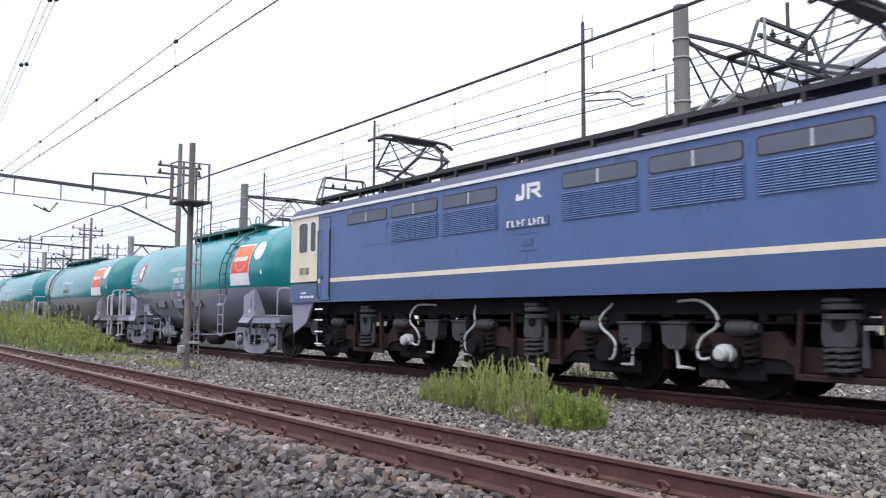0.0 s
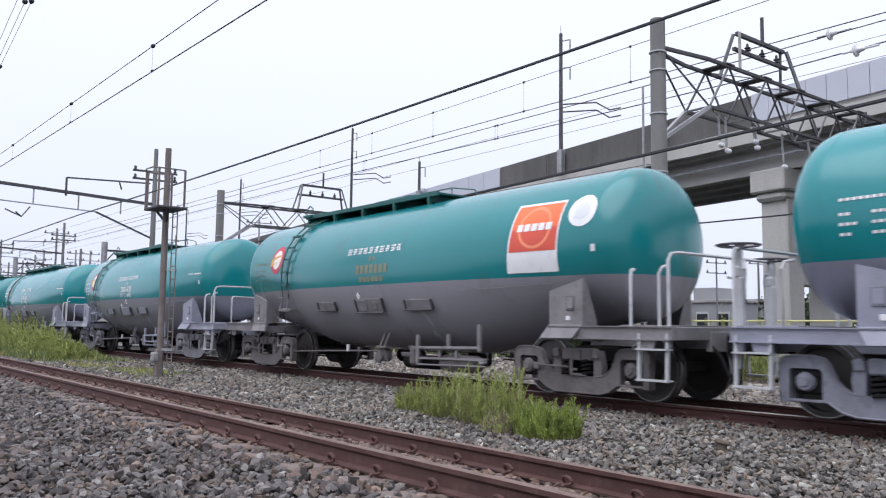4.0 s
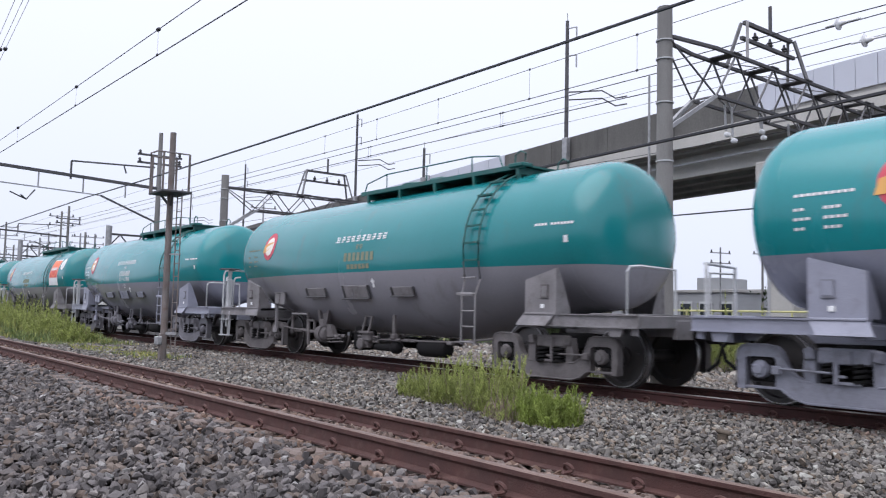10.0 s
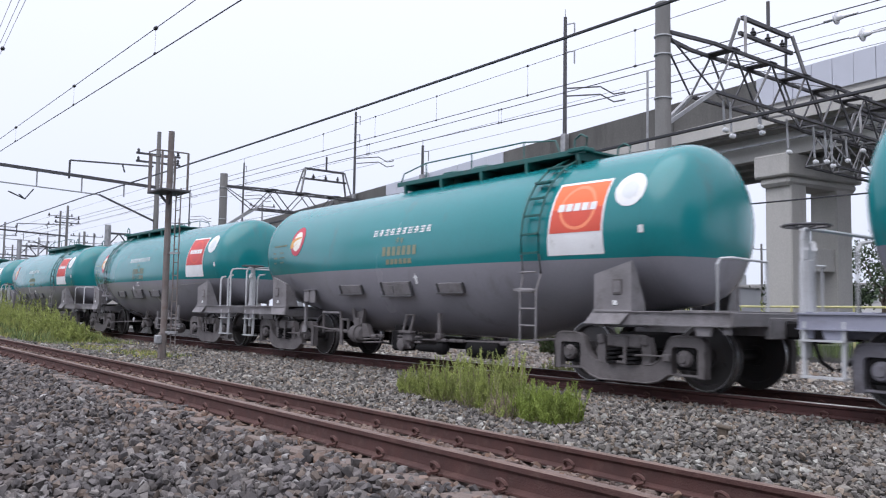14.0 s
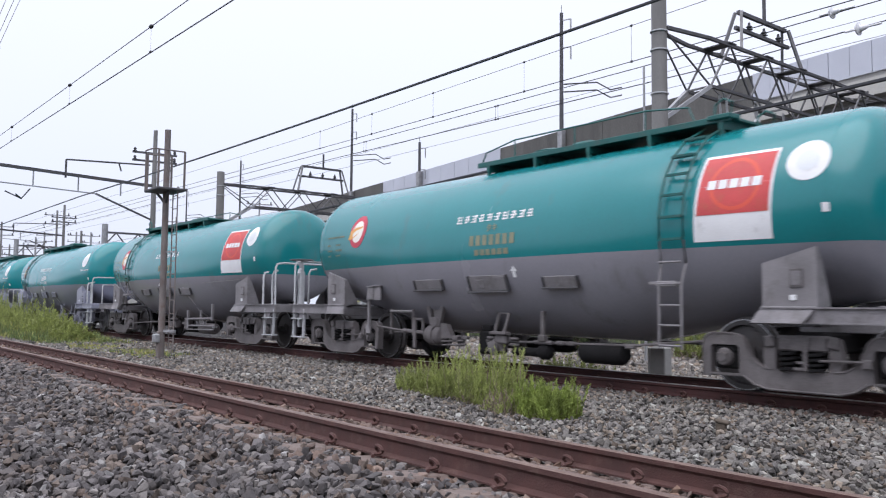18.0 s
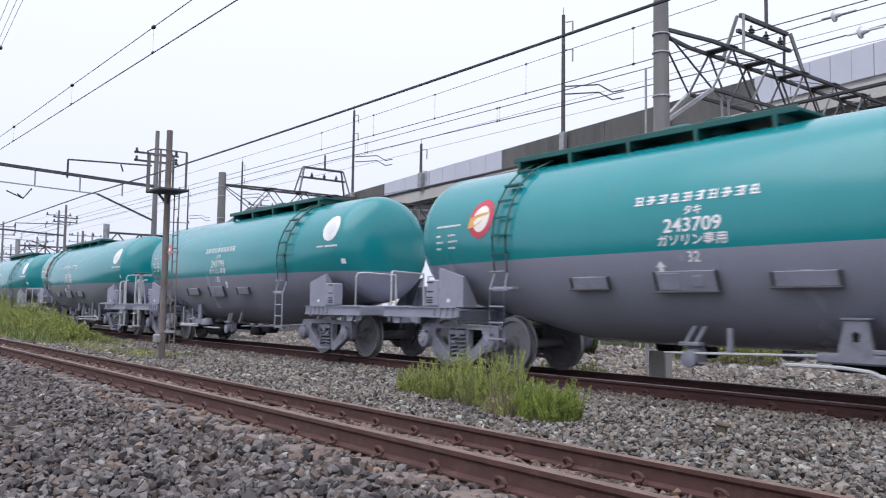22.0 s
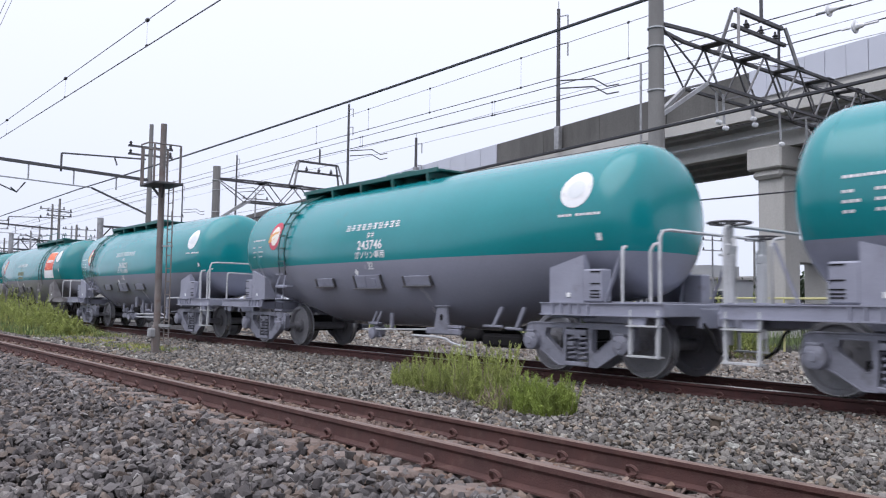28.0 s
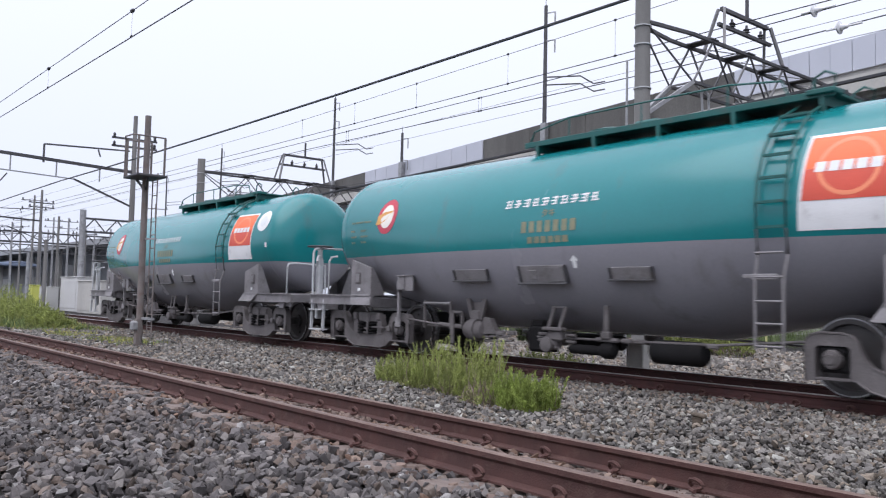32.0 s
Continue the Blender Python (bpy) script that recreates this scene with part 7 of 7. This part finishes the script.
def viaduct():
    g = thing("viaduct", "elevated concrete railway viaduct with dark stained parapet and pale noise panels", "viaduct", kind="structure")
    ang = math.atan(-0.152)

    def along(x0, x1, out, z0, z1, name, mat, depth=0.35, label=""):
        """A length of the viaduct from x0 to x1; out: towards the railway."""
        a = Vector((x0, via_y(x0), 0))
        b = Vector((x1, via_y(x1), 0))
        n = Vector((math.sin(ang), -math.cos(ang), 0))
        c = (a + b) / 2 + n * (out - depth / 2) + Vector((0, 0, (z0 + z1) / 2))
        return part(name, Kit().box(c, ((b - a).length, depth, z1 - z0), 0.0, rz=math.degrees(ang)), mat, g, label)

    along(-170, 60, -0.4, 9.9, 10.5, "deck", CONCRETE, 7.4)
    along(-170, 60, 0.35, 10.0, 10.75, "edge_beam", CONCRETE_PALE, 0.6)
    for x0, x1 in ((-170, -62.0), (-43.1, -21.5)):
        n = max(1, int((x1 - x0) / 4.8))
        for i in range(n):
            a, b = x0 + (x1 - x0) * i / n, x0 + (x1 - x0) * (i + 1) / n
            along(a + 0.02, b - 0.02, 0.2, 10.75, 12.35, "parapet", CONCRETE_DARK, 0.3, "dark stained concrete parapet")
    for x0, x1, z in ((-62.0, -43.1, 12.35), (-21.5, 60, 12.38)):
        n = int((x1 - x0) / 1.0)
        for i in range(n):
            a, b = x0 + (x1 - x0) * i / n, x0 + (x1 - x0) * (i + 1) / n
            along(a + 0.015, b - 0.015, 0.24 if i % 2 else 0.225, 11.0, z, "noise_panel", PANEL_PALE, 0.12)
        along(x0, x1, 0.12, 10.75, 11.05, "parapet", CONCRETE, 0.3)
    for off in (-1.2, -2.9, -4.7, -6.5):
        along(-170, 60, off, 8.75, 9.9, "girder", CONCRETE_PALE if off == -1.2 else CONCRETE, 0.6)
    along(-170, 60, -0.6, 9.35, 9.45, "service_pipe", GALV, 0.1)
    for px in (-105.4, -77.3, -49.3, -21.25, 7.1, 33.6):
        c = Vector((px, via_y(px), 0))
        for off, wdt in ((-1.5, 1.15), (-4.95, 1.2)):
            p = c + Vector((math.sin(ang), -math.cos(ang), 0)) * off
            part("pier", Kit().box(p + Vector((0, 0, 3.3)), (1.5, wdt, 8.2), 0.06, rz=math.degrees(ang)), CONCRETE_PALE, g)
        p = c + Vector((math.sin(ang), -math.cos(ang), 0)) * -3.25
        part("pier_cap", Kit().box(p + Vector((0, 0, 8.2)), (2.0, 5.7, 1.1), 0.08, rz=math.degrees(ang)).box(p + Vector((0, 0, 7.45)), (1.7, 5.3, 0.45), 0.15, rz=math.degrees(ang)), CONCRETE_PALE, g)
        part("tie_beam", Kit().box(p + Vector((0, 0, 3.75)), (1.2, 2.4, 1.15), 0.04, rz=math.degrees(ang)), CONCRETE_PALE, g)
    # line poles on the viaduct
    for x, top in ((-35.85, 19.85), (-68.5, 20.4), (-54.6, 14.7), (-106.2, 21.0), (-138, 21.0)):
        y = via_y(x) - 0.55
        part("line_pole", Kit().rod((x, y, 10.9), (x, y, top), 0.14, 10, 0.11), STEEL_DARK, g)
        part("pole_seat", Kit().box((x, y, 11.5), (0.4, 0.4, 1.5), 0.03), GALV, g)
        k = Kit()
        for z in (top - 0.5, top - 2.3):
            k.bar((x, y, z), (x + 0.8, y, z - 0.1), 0.06).bar((x + 0.8, y, z - 0.1), (x + 0.8, y, z - 0.9), 0.07)
        part("pole_bracket", k, GALV, g)
        if top > 16:
            k = Kit()
            for q in (0.0, 0.5):
                k.tube([(x, y + 0.2, top - 4.6 - q), (x + 1.2, y + 2.0, top - 4.4 - q), (x + 1.8, y + 2.6, top - 4.9 - q), (x + 2.4, y + 3.0, top - 4.8 - q)], 0.05, 5)
            part("cantilever", k, STEEL_DARK, g)
        part("finial", Kit().rod((x, y, top), (x, y, top + 0.5), 0.02, 5), STEEL_DARK, g)


viaduct()


# ---- weeds ----
def weed_clump(name, label, centre, spread, height, stems, leaves, seed, dry=0.2, leaf=(0.055, 0.010), group="weeds", green_leaf=None):
    """Upright feathery weeds: thin stems with many narrow leaves."""
    rng = np.random.default_rng(seed)
    cx, cy = centre
    st, dr = Kit(), Kit()
    green, brown = [], []
    for _ in range(stems):
        a, q = rng.uniform(0, 2 * np.pi), math.sqrt(rng.random())
        x, y = cx + spread[0] * q * math.cos(a), cy + spread[1] * q * math.sin(a)
        z = ground_z(x, y) - 0.03
        h = height * (rng.uniform(0.45, 0.95) if rng.random() < 0.8 else rng.uniform(1.0, 1.42)) * (1.0 - 0.35 * q ** 3) * (0.85 + 0.4 * noise.noise((x * 2.2, y * 2.2, seed)))
        lean = np.array((rng.uniform(-0.26, 0.26), rng.uniform(-0.26, 0.26), 1.0))
        lean /= np.linalg.norm(lean)
        base = np.array((x, y, z))
        bend = np.array((rng.uniform(-0.05, 0.05), rng.uniform(-0.05, 0.05), 0.0))
        is_dry = rng.random() < dry
        (dr if is_dry else st).tube([base, base + lean * h * 0.5 + bend, base + lean * h], 0.004 if is_dry and dry > 0.5 else 0.003, 3)
        if is_dry and rng.random() < 0.6:
            continue
        u = 0.12 + 0.9 * (np.arange(leaves) + rng.random(leaves)) / leaves
        p = base + lean * h * u[:, None] + bend * (1 - np.abs(2 * u - 1))[:, None]
        an = rng.uniform(0, 2 * np.pi, leaves)
        d = np.stack([np.cos(an), np.sin(an), rng.uniform(0.5, 1.8, leaves)], 1)
        d /= np.linalg.norm(d, axis=1)[:, None]
        ll = leaf[0] * rng.uniform(0.6, 1.4, leaves) * (1.25 - 0.5 * u)
        s = np.cross(d, rng.uniform(-1, 1, (leaves, 3)))
        s *= (leaf[1] * rng.uniform(0.7, 1.4, leaves) / np.maximum(np.linalg.norm(s, axis=1), 1e-6))[:, None]
        mid = p + d * (ll * 0.5)[:, None]
        quad = np.stack([p, mid + s, p + d * ll[:, None], mid - s], 1)
        old = (u < 0.3) & (rng.random(leaves) < dry * 2)
        green.append(quad[~old])
        brown.append(quad[old])
    green_leaf = green_leaf or LEAF
    g = thing(name, label, "weeds", group=group)
    tagged(part("stem_growth", st, green_leaf, g, smooth=False), kind="stuff")
    if dr.v:
        tagged(part("dry_stem_growth", dr, LEAF_DRY, g, smooth=False), kind="stuff")
    for nm, qs, mt in (("foliage", np.concatenate(green), green_leaf), ("dry_growth", np.concatenate(brown), LEAF_DRY)):
        if len(qs):
            ob = new(nm, quads_mesh(nm, qs, mt))
            ob.parent = g
            tagged(ob, kind="stuff")
    return g


for label, spot, spread, high, stems, leaves, seed, dry in (
        ("low green feathery weeds growing in the ballast", (-8.75, 6.72), (0.50, 0.30), 0.36, 200, 150, 2, 0.1),
        ("tall green feathery weeds growing in the ballast", (-8.00, 6.58), (0.46, 0.34), 0.55, 210, 170, 3, 0.15),
        ("tall green feathery weeds with dry stems in the ballast", (-7.18, 6.45), (0.50, 0.34), 0.64, 260, 170, 5, 0.28),
        ("dry brown weed stems in the ballast", (-6.46, 6.04), (0.36, 0.15), 0.30, 230, 40, 7, 0.93)):
    weed_clump("weed_clump", label, spot, spread, high, stems, leaves, seed, dry=dry, leaf=(0.040, 0.0024))
weed_clump("weed_clump", "dense dark green weeds at the edge of the ballast", (-6.06, 6.22), (0.35, 0.32), 0.46, 320, 170, 4, dry=0.05, leaf=(0.040, 0.0026), green_leaf=LEAF_DEEP)
for i, (wx, wy, sx, sy, wh) in enumerate(((-29.5, 7.0, 1.6, 0.8, 0.8), (-33.0, 7.2, 2.0, 0.9, 1.1), (-37.5, 7.2, 2.4, 0.9, 1.45), (-26.6, 6.9, 1.0, 0.6, 0.5), (-43.0, 7.4, 3.0, 1.0, 1.7))):
    weed_clump("weed_clump", "tall soft green weeds in the grass between the tracks", (wx, wy), (sx, sy), wh, 320, 60, 60 + i, dry=0.06, leaf=(0.09, 0.010))
weed_clump("shrub", "dark green leafy shrub growing beyond the far tracks", (-18.6, 20.0), (1.0, 0.7), 2.6, 300, 150, 81, dry=0.03, leaf=(0.15, 0.034), green_leaf=LEAF_SHRUB)
weed_clump("weed_clump", "tall pale weeds growing beyond the far tracks", (-12.9, 20.0), (1.5, 0.5), 1.75, 180, 60, 82, dry=0.25, leaf=(0.10, 0.012))
weed_clump("weed_clump", "low green weeds by the far rail", (-10.6, 11.6), (0.9, 0.4), 0.36, 80, 24, 6)


def grass_field(name, label, x0, x1, y_lo, y_hi, count, height, mats, seed):
    rng = np.random.default_rng(seed)
    out = [[] for _ in mats]
    for _ in range(count):
        x = rng.uniform(x0, x1)
        y = y_lo(x) + (y_hi(x) - y_lo(x)) * rng.random()
        z = ground_z(x, y) - 0.03
        patch = 0.55 + 0.75 * noise.noise((x * 0.35, y * 0.9, 1.0)) + 0.3 * rng.random()
        h = height(x, y) * max(patch, 0.15) * rng.uniform(0.6, 1.15)
        a = rng.uniform(0, 6.28, 7)
        d = np.stack([np.cos(a) * 0.4, np.sin(a) * 0.4, np.ones(7)], 1) * (h * rng.uniform(0.5, 1.1, 7))[:, None]
        w = np.stack([-np.sin(a), np.cos(a), np.zeros(7)], 1) * (0.004 + 0.00014 * abs(x))
        b = np.array((x, y, z)) + rng.uniform(-0.1, 0.1, (7, 3)) * (1, 1, 0)
        q = np.stack([b - w * 0.6, b + d * 0.6 + w, b + d, b + d * 0.5 - w], 1)
        out[0 if rng.random() < 0.68 + 0.3 * noise.noise((x * 0.2, 5, y * 0.3)) else 1].append(q)
    g = thing(name, label, "grass", kind="stuff")
    for qs, m in zip(out, mats):
        if qs:
            ob = new("blades", quads_mesh("blades", np.concatenate(qs), m))
            ob.parent = g
            tagged(ob, kind="stuff")


grass_field("grass_strip", "tall yellow-green grass and weeds between the tracks", -75, -20.5, lambda x: near_y(x) + 1.7 + max(0, (x + 24) * 0.3), lambda x: 8.0, 15000,
            lambda x, y: 0.52 if x < -29 else 0.52 * max(0.12, (-x - 23) / 6), (GRASS, GRASS_YELLOW), 21)
grass_field("grass_strip", "short yellowish grass beside the signal post", -23, -17.4, lambda x: 5.9, lambda x: 7.0, 900, lambda x, y: 0.16, (GRASS_YELLOW, GRASS), 22)
grass_field("grass_strip", "green weeds by the fence behind the tracks", -40, 10, lambda x: 26, lambda x: 29, 2600, lambda x, y: 1.3, (GRASS, GRASS), 23)


# ---- far background ----
def far(az, dist):
    a = radians(az)
    return Vector((-math.cos(a) * dist, math.sin(a) * dist, 0))


def building(az, dist, width, depth, height, rows, cols, mat, label, tower=0.0):
    p = far(az, dist)
    m = Matrix.Translation((p.x, p.y, -0.42)) @ Matrix.Rotation(radians(0), 4, "Z")
    g = thing("building", label, "building", m, "distant buildings")
    part("wall", Kit().box((0, 0, height / 2), (width, depth, height)), mat, g)
    part("roof", Kit().box((0, 0, height + 0.12), (width + 0.3, depth + 0.3, 0.24), 0.03), CONCRETE, g)
    if tower:
        part("stair_tower", Kit().box((width * 0.12, 0, height + tower / 2), (width * 0.22, depth * 0.6, tower)), mat, g)
    for r in range(rows):
        for c in range(cols):
            x = -width / 2 + width * (c + 0.5) / cols
            z = height * (r + 0.55) / rows
            f = part("window_frame", Kit().box((x, -depth / 2 - 0.02, z), (width / cols * 0.62, 0.12, height / rows * 0.5)), RAILING, g)
            part("pane", Kit().box((x, -depth / 2 - 0.06, z), (width / cols * 0.52, 0.08, height / rows * 0.4)), DARK_GLASS, f)


building(56.3, 75, 9.5, 7, 3.6, 1, 5, BUILDING, "low grey concrete building beyond the tracks", 1.3)
building(63, 95, 16, 8, 4.5, 2, 6, BUILDING_PALE, "pale two-storey building beyond the viaduct")
building(48, 110, 14, 8, 3.5, 1, 6, BUILDING, "low grey building beyond the tracks")


def tree(az, dist, height, spread, seed):
    rng = random.Random(seed)
    p = far(az, dist)
    g = thing("tree", "dark green leafy tree beyond the viaduct", "tree", Matrix.Translation((p.x, p.y, -0.42)), "trees beyond the viaduct")
    part("trunk", Kit().rod((0, 0, 0), (0.1, 0, height * 0.5), 0.22, 8, 0.12), BARK, g)
    lv = Kit()
    for i in range(7):
        a = rng.uniform(0, 6.28)
        e = Vector((math.cos(a) * spread * 0.6, math.sin(a) * spread * 0.6, height * rng.uniform(0.55, 0.95)))
        part("limb", Kit().rod((0.05, 0, height * rng.uniform(0.3, 0.5)), e, 0.09, 6, 0.03), BARK, g)
        for _ in range(210):
            q = e + Vector((rng.gauss(0, 1), rng.gauss(0, 1), rng.gauss(0, 0.7))) * spread * 0.27
            s = rng.uniform(0.10, 0.2)
            u = Vector((rng.uniform(-1, 1), rng.uniform(-1, 1), rng.uniform(-1, 1))).normalized() * s
            v = u.cross(Vector((rng.uniform(-1, 1), rng.uniform(-1, 1), rng.uniform(-1, 1)))).normalized() * s * 0.6
            lv.add([q - u, q + v, q + u, q - v], [(0, 1, 2, 3)])
    part("crown", lv, TREE_LEAF, g, smooth=False)


for i, (az, d, h, s) in enumerate(((66.4, 70, 7.2, 3.0), (68.8, 72, 8.5, 3.4), (71.5, 70, 7.5, 3.0), (61.8, 58, 3.6, 2.0), (64.2, 56, 3.2, 1.8))):
    tree(az, d, h, s, 40 + i)


def fence(x0, x1, y):
    g = thing("fence", "pale yellow pipe fence along the railway", "fence")
    x = x0
    while x <= x1:
        part("post", Kit().rod((x, y, -0.5), (x, y, 1.32), 0.04, 6), FENCE_YELLOW, g)
        x += 2.0
    for z in (1.28, 0.85):
        part("rail", Kit().rod((x0, y, z), (x1, y, z), 0.04, 6), FENCE_YELLOW, g)


fence(-40, 8, 25.5)


def lineside_hut(az, dist, size, mat, label, name="equipment_cabinet"):
    p = far(az, dist)
    g = thing(name, label, "cabinet", Matrix.Translation((p.x, p.y, -0.42)), "lineside cabinets")
    part("body", Kit().box((0, 0, size[2] / 2), size, 0.03), mat, g)
    part("lid", Kit().box((0, 0, size[2] + 0.03), (size[0] + 0.1, size[1] + 0.1, 0.06), 0.01), mat, g)
    part("door", Kit().box((0, -size[1] / 2 - 0.01, size[2] * 0.5), (size[0] * 0.8, 0.03, size[2] * 0.8), 0.005), mat, g)


lineside_hut(16.1, 62, (4.0, 1.0, 2.3), BUILDING_PALE, "white lineside equipment cabinet beyond the grass")
lineside_hut(17.4, 56, (4.5, 1.2, 2.0), CONCRETE_PALE, "pale concrete lineside cabinet beyond the grass")
lineside_hut(13.7, 64, (0.8, 0.5, 1.7), SIGN_YELLOW, "bright yellow lineside box beyond the grass")
lineside_hut(14.5, 66, (2.2, 0.8, 1.6), BUILDING_PALE, "white lineside equipment cabinet beyond the grass")


def lattice_portal(x, y0, y1, z):
    g = thing("lattice_portal", "grey lattice catenary portal on round steel posts in the distance", "catenary portal", group="far catenary portals")
    for y in (y0, y1):
        part("post", Kit().rod((x, y, -0.4), (x, y, z + 0.6), 0.22, 12), GALV, g)
    part("chord", Kit().bar((x, y0, z), (x, y1, z), 0.14), STEEL_DARK, g)
    part("chord", Kit().bar((x, y0, z - 0.95), (x, y1, z - 0.95), 0.14), STEEL_DARK, g)
    n = int((y1 - y0) / 0.8)
    for i in range(n):
        a, b = (z, z - 0.95) if i % 2 else (z - 0.95, z)
        part("lattice", Kit().bar((x, y0 + i * 0.8, a), (x, y0 + i * 0.8 + 0.8, b), 0.08), STEEL_DARK, g)


lattice_portal(-62, 18.1, 34, 6.2)
lattice_portal(-120, 18.0, 40, 7.0)
lattice_portal(-88, 17.5, 36, 6.6)


def far_pole(az, dist, height, r, arms, seed):
    rng = random.Random(seed)
    p = far(az * 0.955, dist)
    g = thing("line_pole", "slim grey overhead line pole in the distance", "line pole", Matrix.Translation((p.x, p.y, -0.42)), "distant line poles")
    # pale steel and concrete greys put distance haze into the poles
    part("shaft", Kit().rod((0, 0, 0), (0, 0, height), r * 0.85, 8, r * 0.6), GALV if seed % 2 else POLE_GREY, g)
    for i in range(arms):
        z = height - 0.4 - 0.7 * i
        part("crossarm", Kit().bar((-0.2, -0.9, z), (0.2, 0.9, z), 0.07), GALV, g)
        for q in (-0.8, 0, 0.8):
            part("insulator", Kit().lathe(((0, 0.03), (0.06, 0.09), (0.1, 0.04), (0.2, 0.05)), 6, "z", (0.22 * q, q, z)), STEEL_DARK, g)


for i, (az, d, h, r, arms) in enumerate(((15.6, 75, 7.5, 0.15, 1), (16.2, 95, 9, 0.16, 2), (17.2, 70, 6.2, 0.24, 1), (14.6, 90, 7, 0.14, 1), (13.4, 110, 10, 0.15, 2), (12.2, 100, 8, 0.15, 1), (11.4, 120, 9, 0.16, 1),
                                         (15.0, 130, 10, 0.16, 2), (10.6, 90, 6.5, 0.14, 1), (13.9, 60, 3.8, 0.16, 0), (14.9, 58, 4.6, 0.16, 0), (18.8, 80, 7, 0.14, 2), (21.6, 70, 8.5, 0.12, 1), (59.6, 60, 6.4, 0.09, 2),
                                         (62.3, 64, 6.6, 0.12, 1), (27.2, 60, 9, 0.10, 1), (38.5, 60, 9, 0.12, 1), (54.8, 22.1, 7.8, 0.05, 0), (10.9, 78, 8.2, 0.12, 2), (12.9, 84, 7.4, 0.13, 1), (14.1, 72, 8.8, 0.12, 2), (15.3, 100, 9.4, 0.14, 2), (16.7, 110, 8.6, 0.14, 1), (17.8, 92, 7.8, 0.12, 2), (19.6, 105, 8.2, 0.13, 1))):
    far_pole(az, d, h, r, arms, i)

# far roofs under the sky at the end of the line, haze mixed into their pale greys
for cx, cy, w, dep, h, mat in ((-172, 43, 108, 9, 8.7, BUILDING), (-190, 33, 90, 6, 5.4, BLUE_SHEET), (-260, 52, 120, 14, 9.5, BUILDING)):
    g = thing("station_roof", "long grey platform roof on columns in the far distance", "building", Matrix.Translation((cx, cy, -0.42)), "distant buildings")
    part("roof", Kit().box((0, 0, h), (w, dep, 0.5), 0.1), mat, g)
    part("ridge", Kit().box((0, 0, h + 0.4), (w, dep * 0.4, 0.3), 0.1), mat, g)
    part("fascia", Kit().box((0, -dep / 2 - 0.1, h - 0.1), (w, 0.15, 0.9)), BUILDING, g)
    part("wall", Kit().box((0, dep * 0.3, h * 0.47), (w * 0.98, 1.0, h * 0.94)), BUILDING, g)
    for i in range(9):
        part("wall_panel", Kit().box((-w / 2 + w * (i + 0.5) / 9, dep * 0.3 - 0.56, h * (0.30 + 0.12 * (i % 3))), (w / 15, 0.1, h * 0.34)), BUILDING_PALE if i % 2 else CONCRETE, g)
    for i in range(12):
        part("column", Kit().box((-w / 2 + w * (i + 0.5) / 12, -dep * 0.3, h / 2), (0.5, 0.5, h)), CONCRETE, g)

# 300 loose stones nearest the camera, each a piece of its own
rng = np.random.default_rng(31)
shapes = stone_shapes(12, rng)
stone_meshes = []
for v, faces in shapes:
    me = bpy.data.meshes.new("stone")
    me.from_pydata([tuple(q * 0.056) for q in v], [], [tuple(f) for f in faces])
    me.materials.append(STONE_ONE)
    stone_meshes.append(me)
for i in range(300):
    x, y = rng.uniform(-6.0, -2.8), rng.uniform(1.4, 2.95)
    ob = new("stone", stone_meshes[i % 12])
    ob.parent = ground
    s = rng.uniform(0.8, 1.3)
    ob.matrix_basis = Matrix.LocRotScale((x, y, ground_z(x, y) + 0.015), Euler(rng.uniform(0, 6.28, 3)), (s, s, s))
k = Kit().box((0, 0, 0.22), (0.33, 0.20, 0.80), 0.02).box((-0.13, -0.09, 0.22), (0.05, 0.05, 0.78), 0.01)
single("concrete_post", k, CONCRETE_PALE, "short pale concrete post standing in the ballast behind the track", "post", m=Matrix.Translation((-8.41, 11.25, -0.27)))
k = Kit().box((0, 0, 0.05), (0.09, 0.08, 0.12), 0.015).box((0.015, 0, 0.115), (0.13, 0.10, 0.035), 0.012, ry=8)
single("concrete_marker", k, BARK, "small dark brown marker stub in the ballast", "marker", m=Matrix.Translation((-4.38, 6.75, -0.17)) @ Matrix.Rotation(0.4, 4, "Z"))


# ---- movement ----
def motions():
    times = [0.5 * i for i in range(65)]
    walk(loco, [(t, pose(LOCO_X + run(t), TRACK_Y, 0)) for t in times])
    for w, x0, turned in WAGONS:
        walk(w, [(t, pose(x0 + run(t), TRACK_Y, 0, 0, 0, 180 if turned else 0)) for t in times])
    turn_times = {}
    for ob, place, radius, way in WHEELS:
        if (radius, way) not in turn_times:
            rows, t = [], 0.0
            while t < 32.0:
                rows.append((t, way * run(t) / radius))
                t += 1.2 * radius / 8.1
            rows.append((32.0, way * run(32.0) / radius))
            turn_times[(radius, way)] = rows
        walk(ob, [(t, Matrix.Translation(place) @ Matrix.Rotation(a, 4, "Y")) for t, a in turn_times[(radius, way)]])


motions()
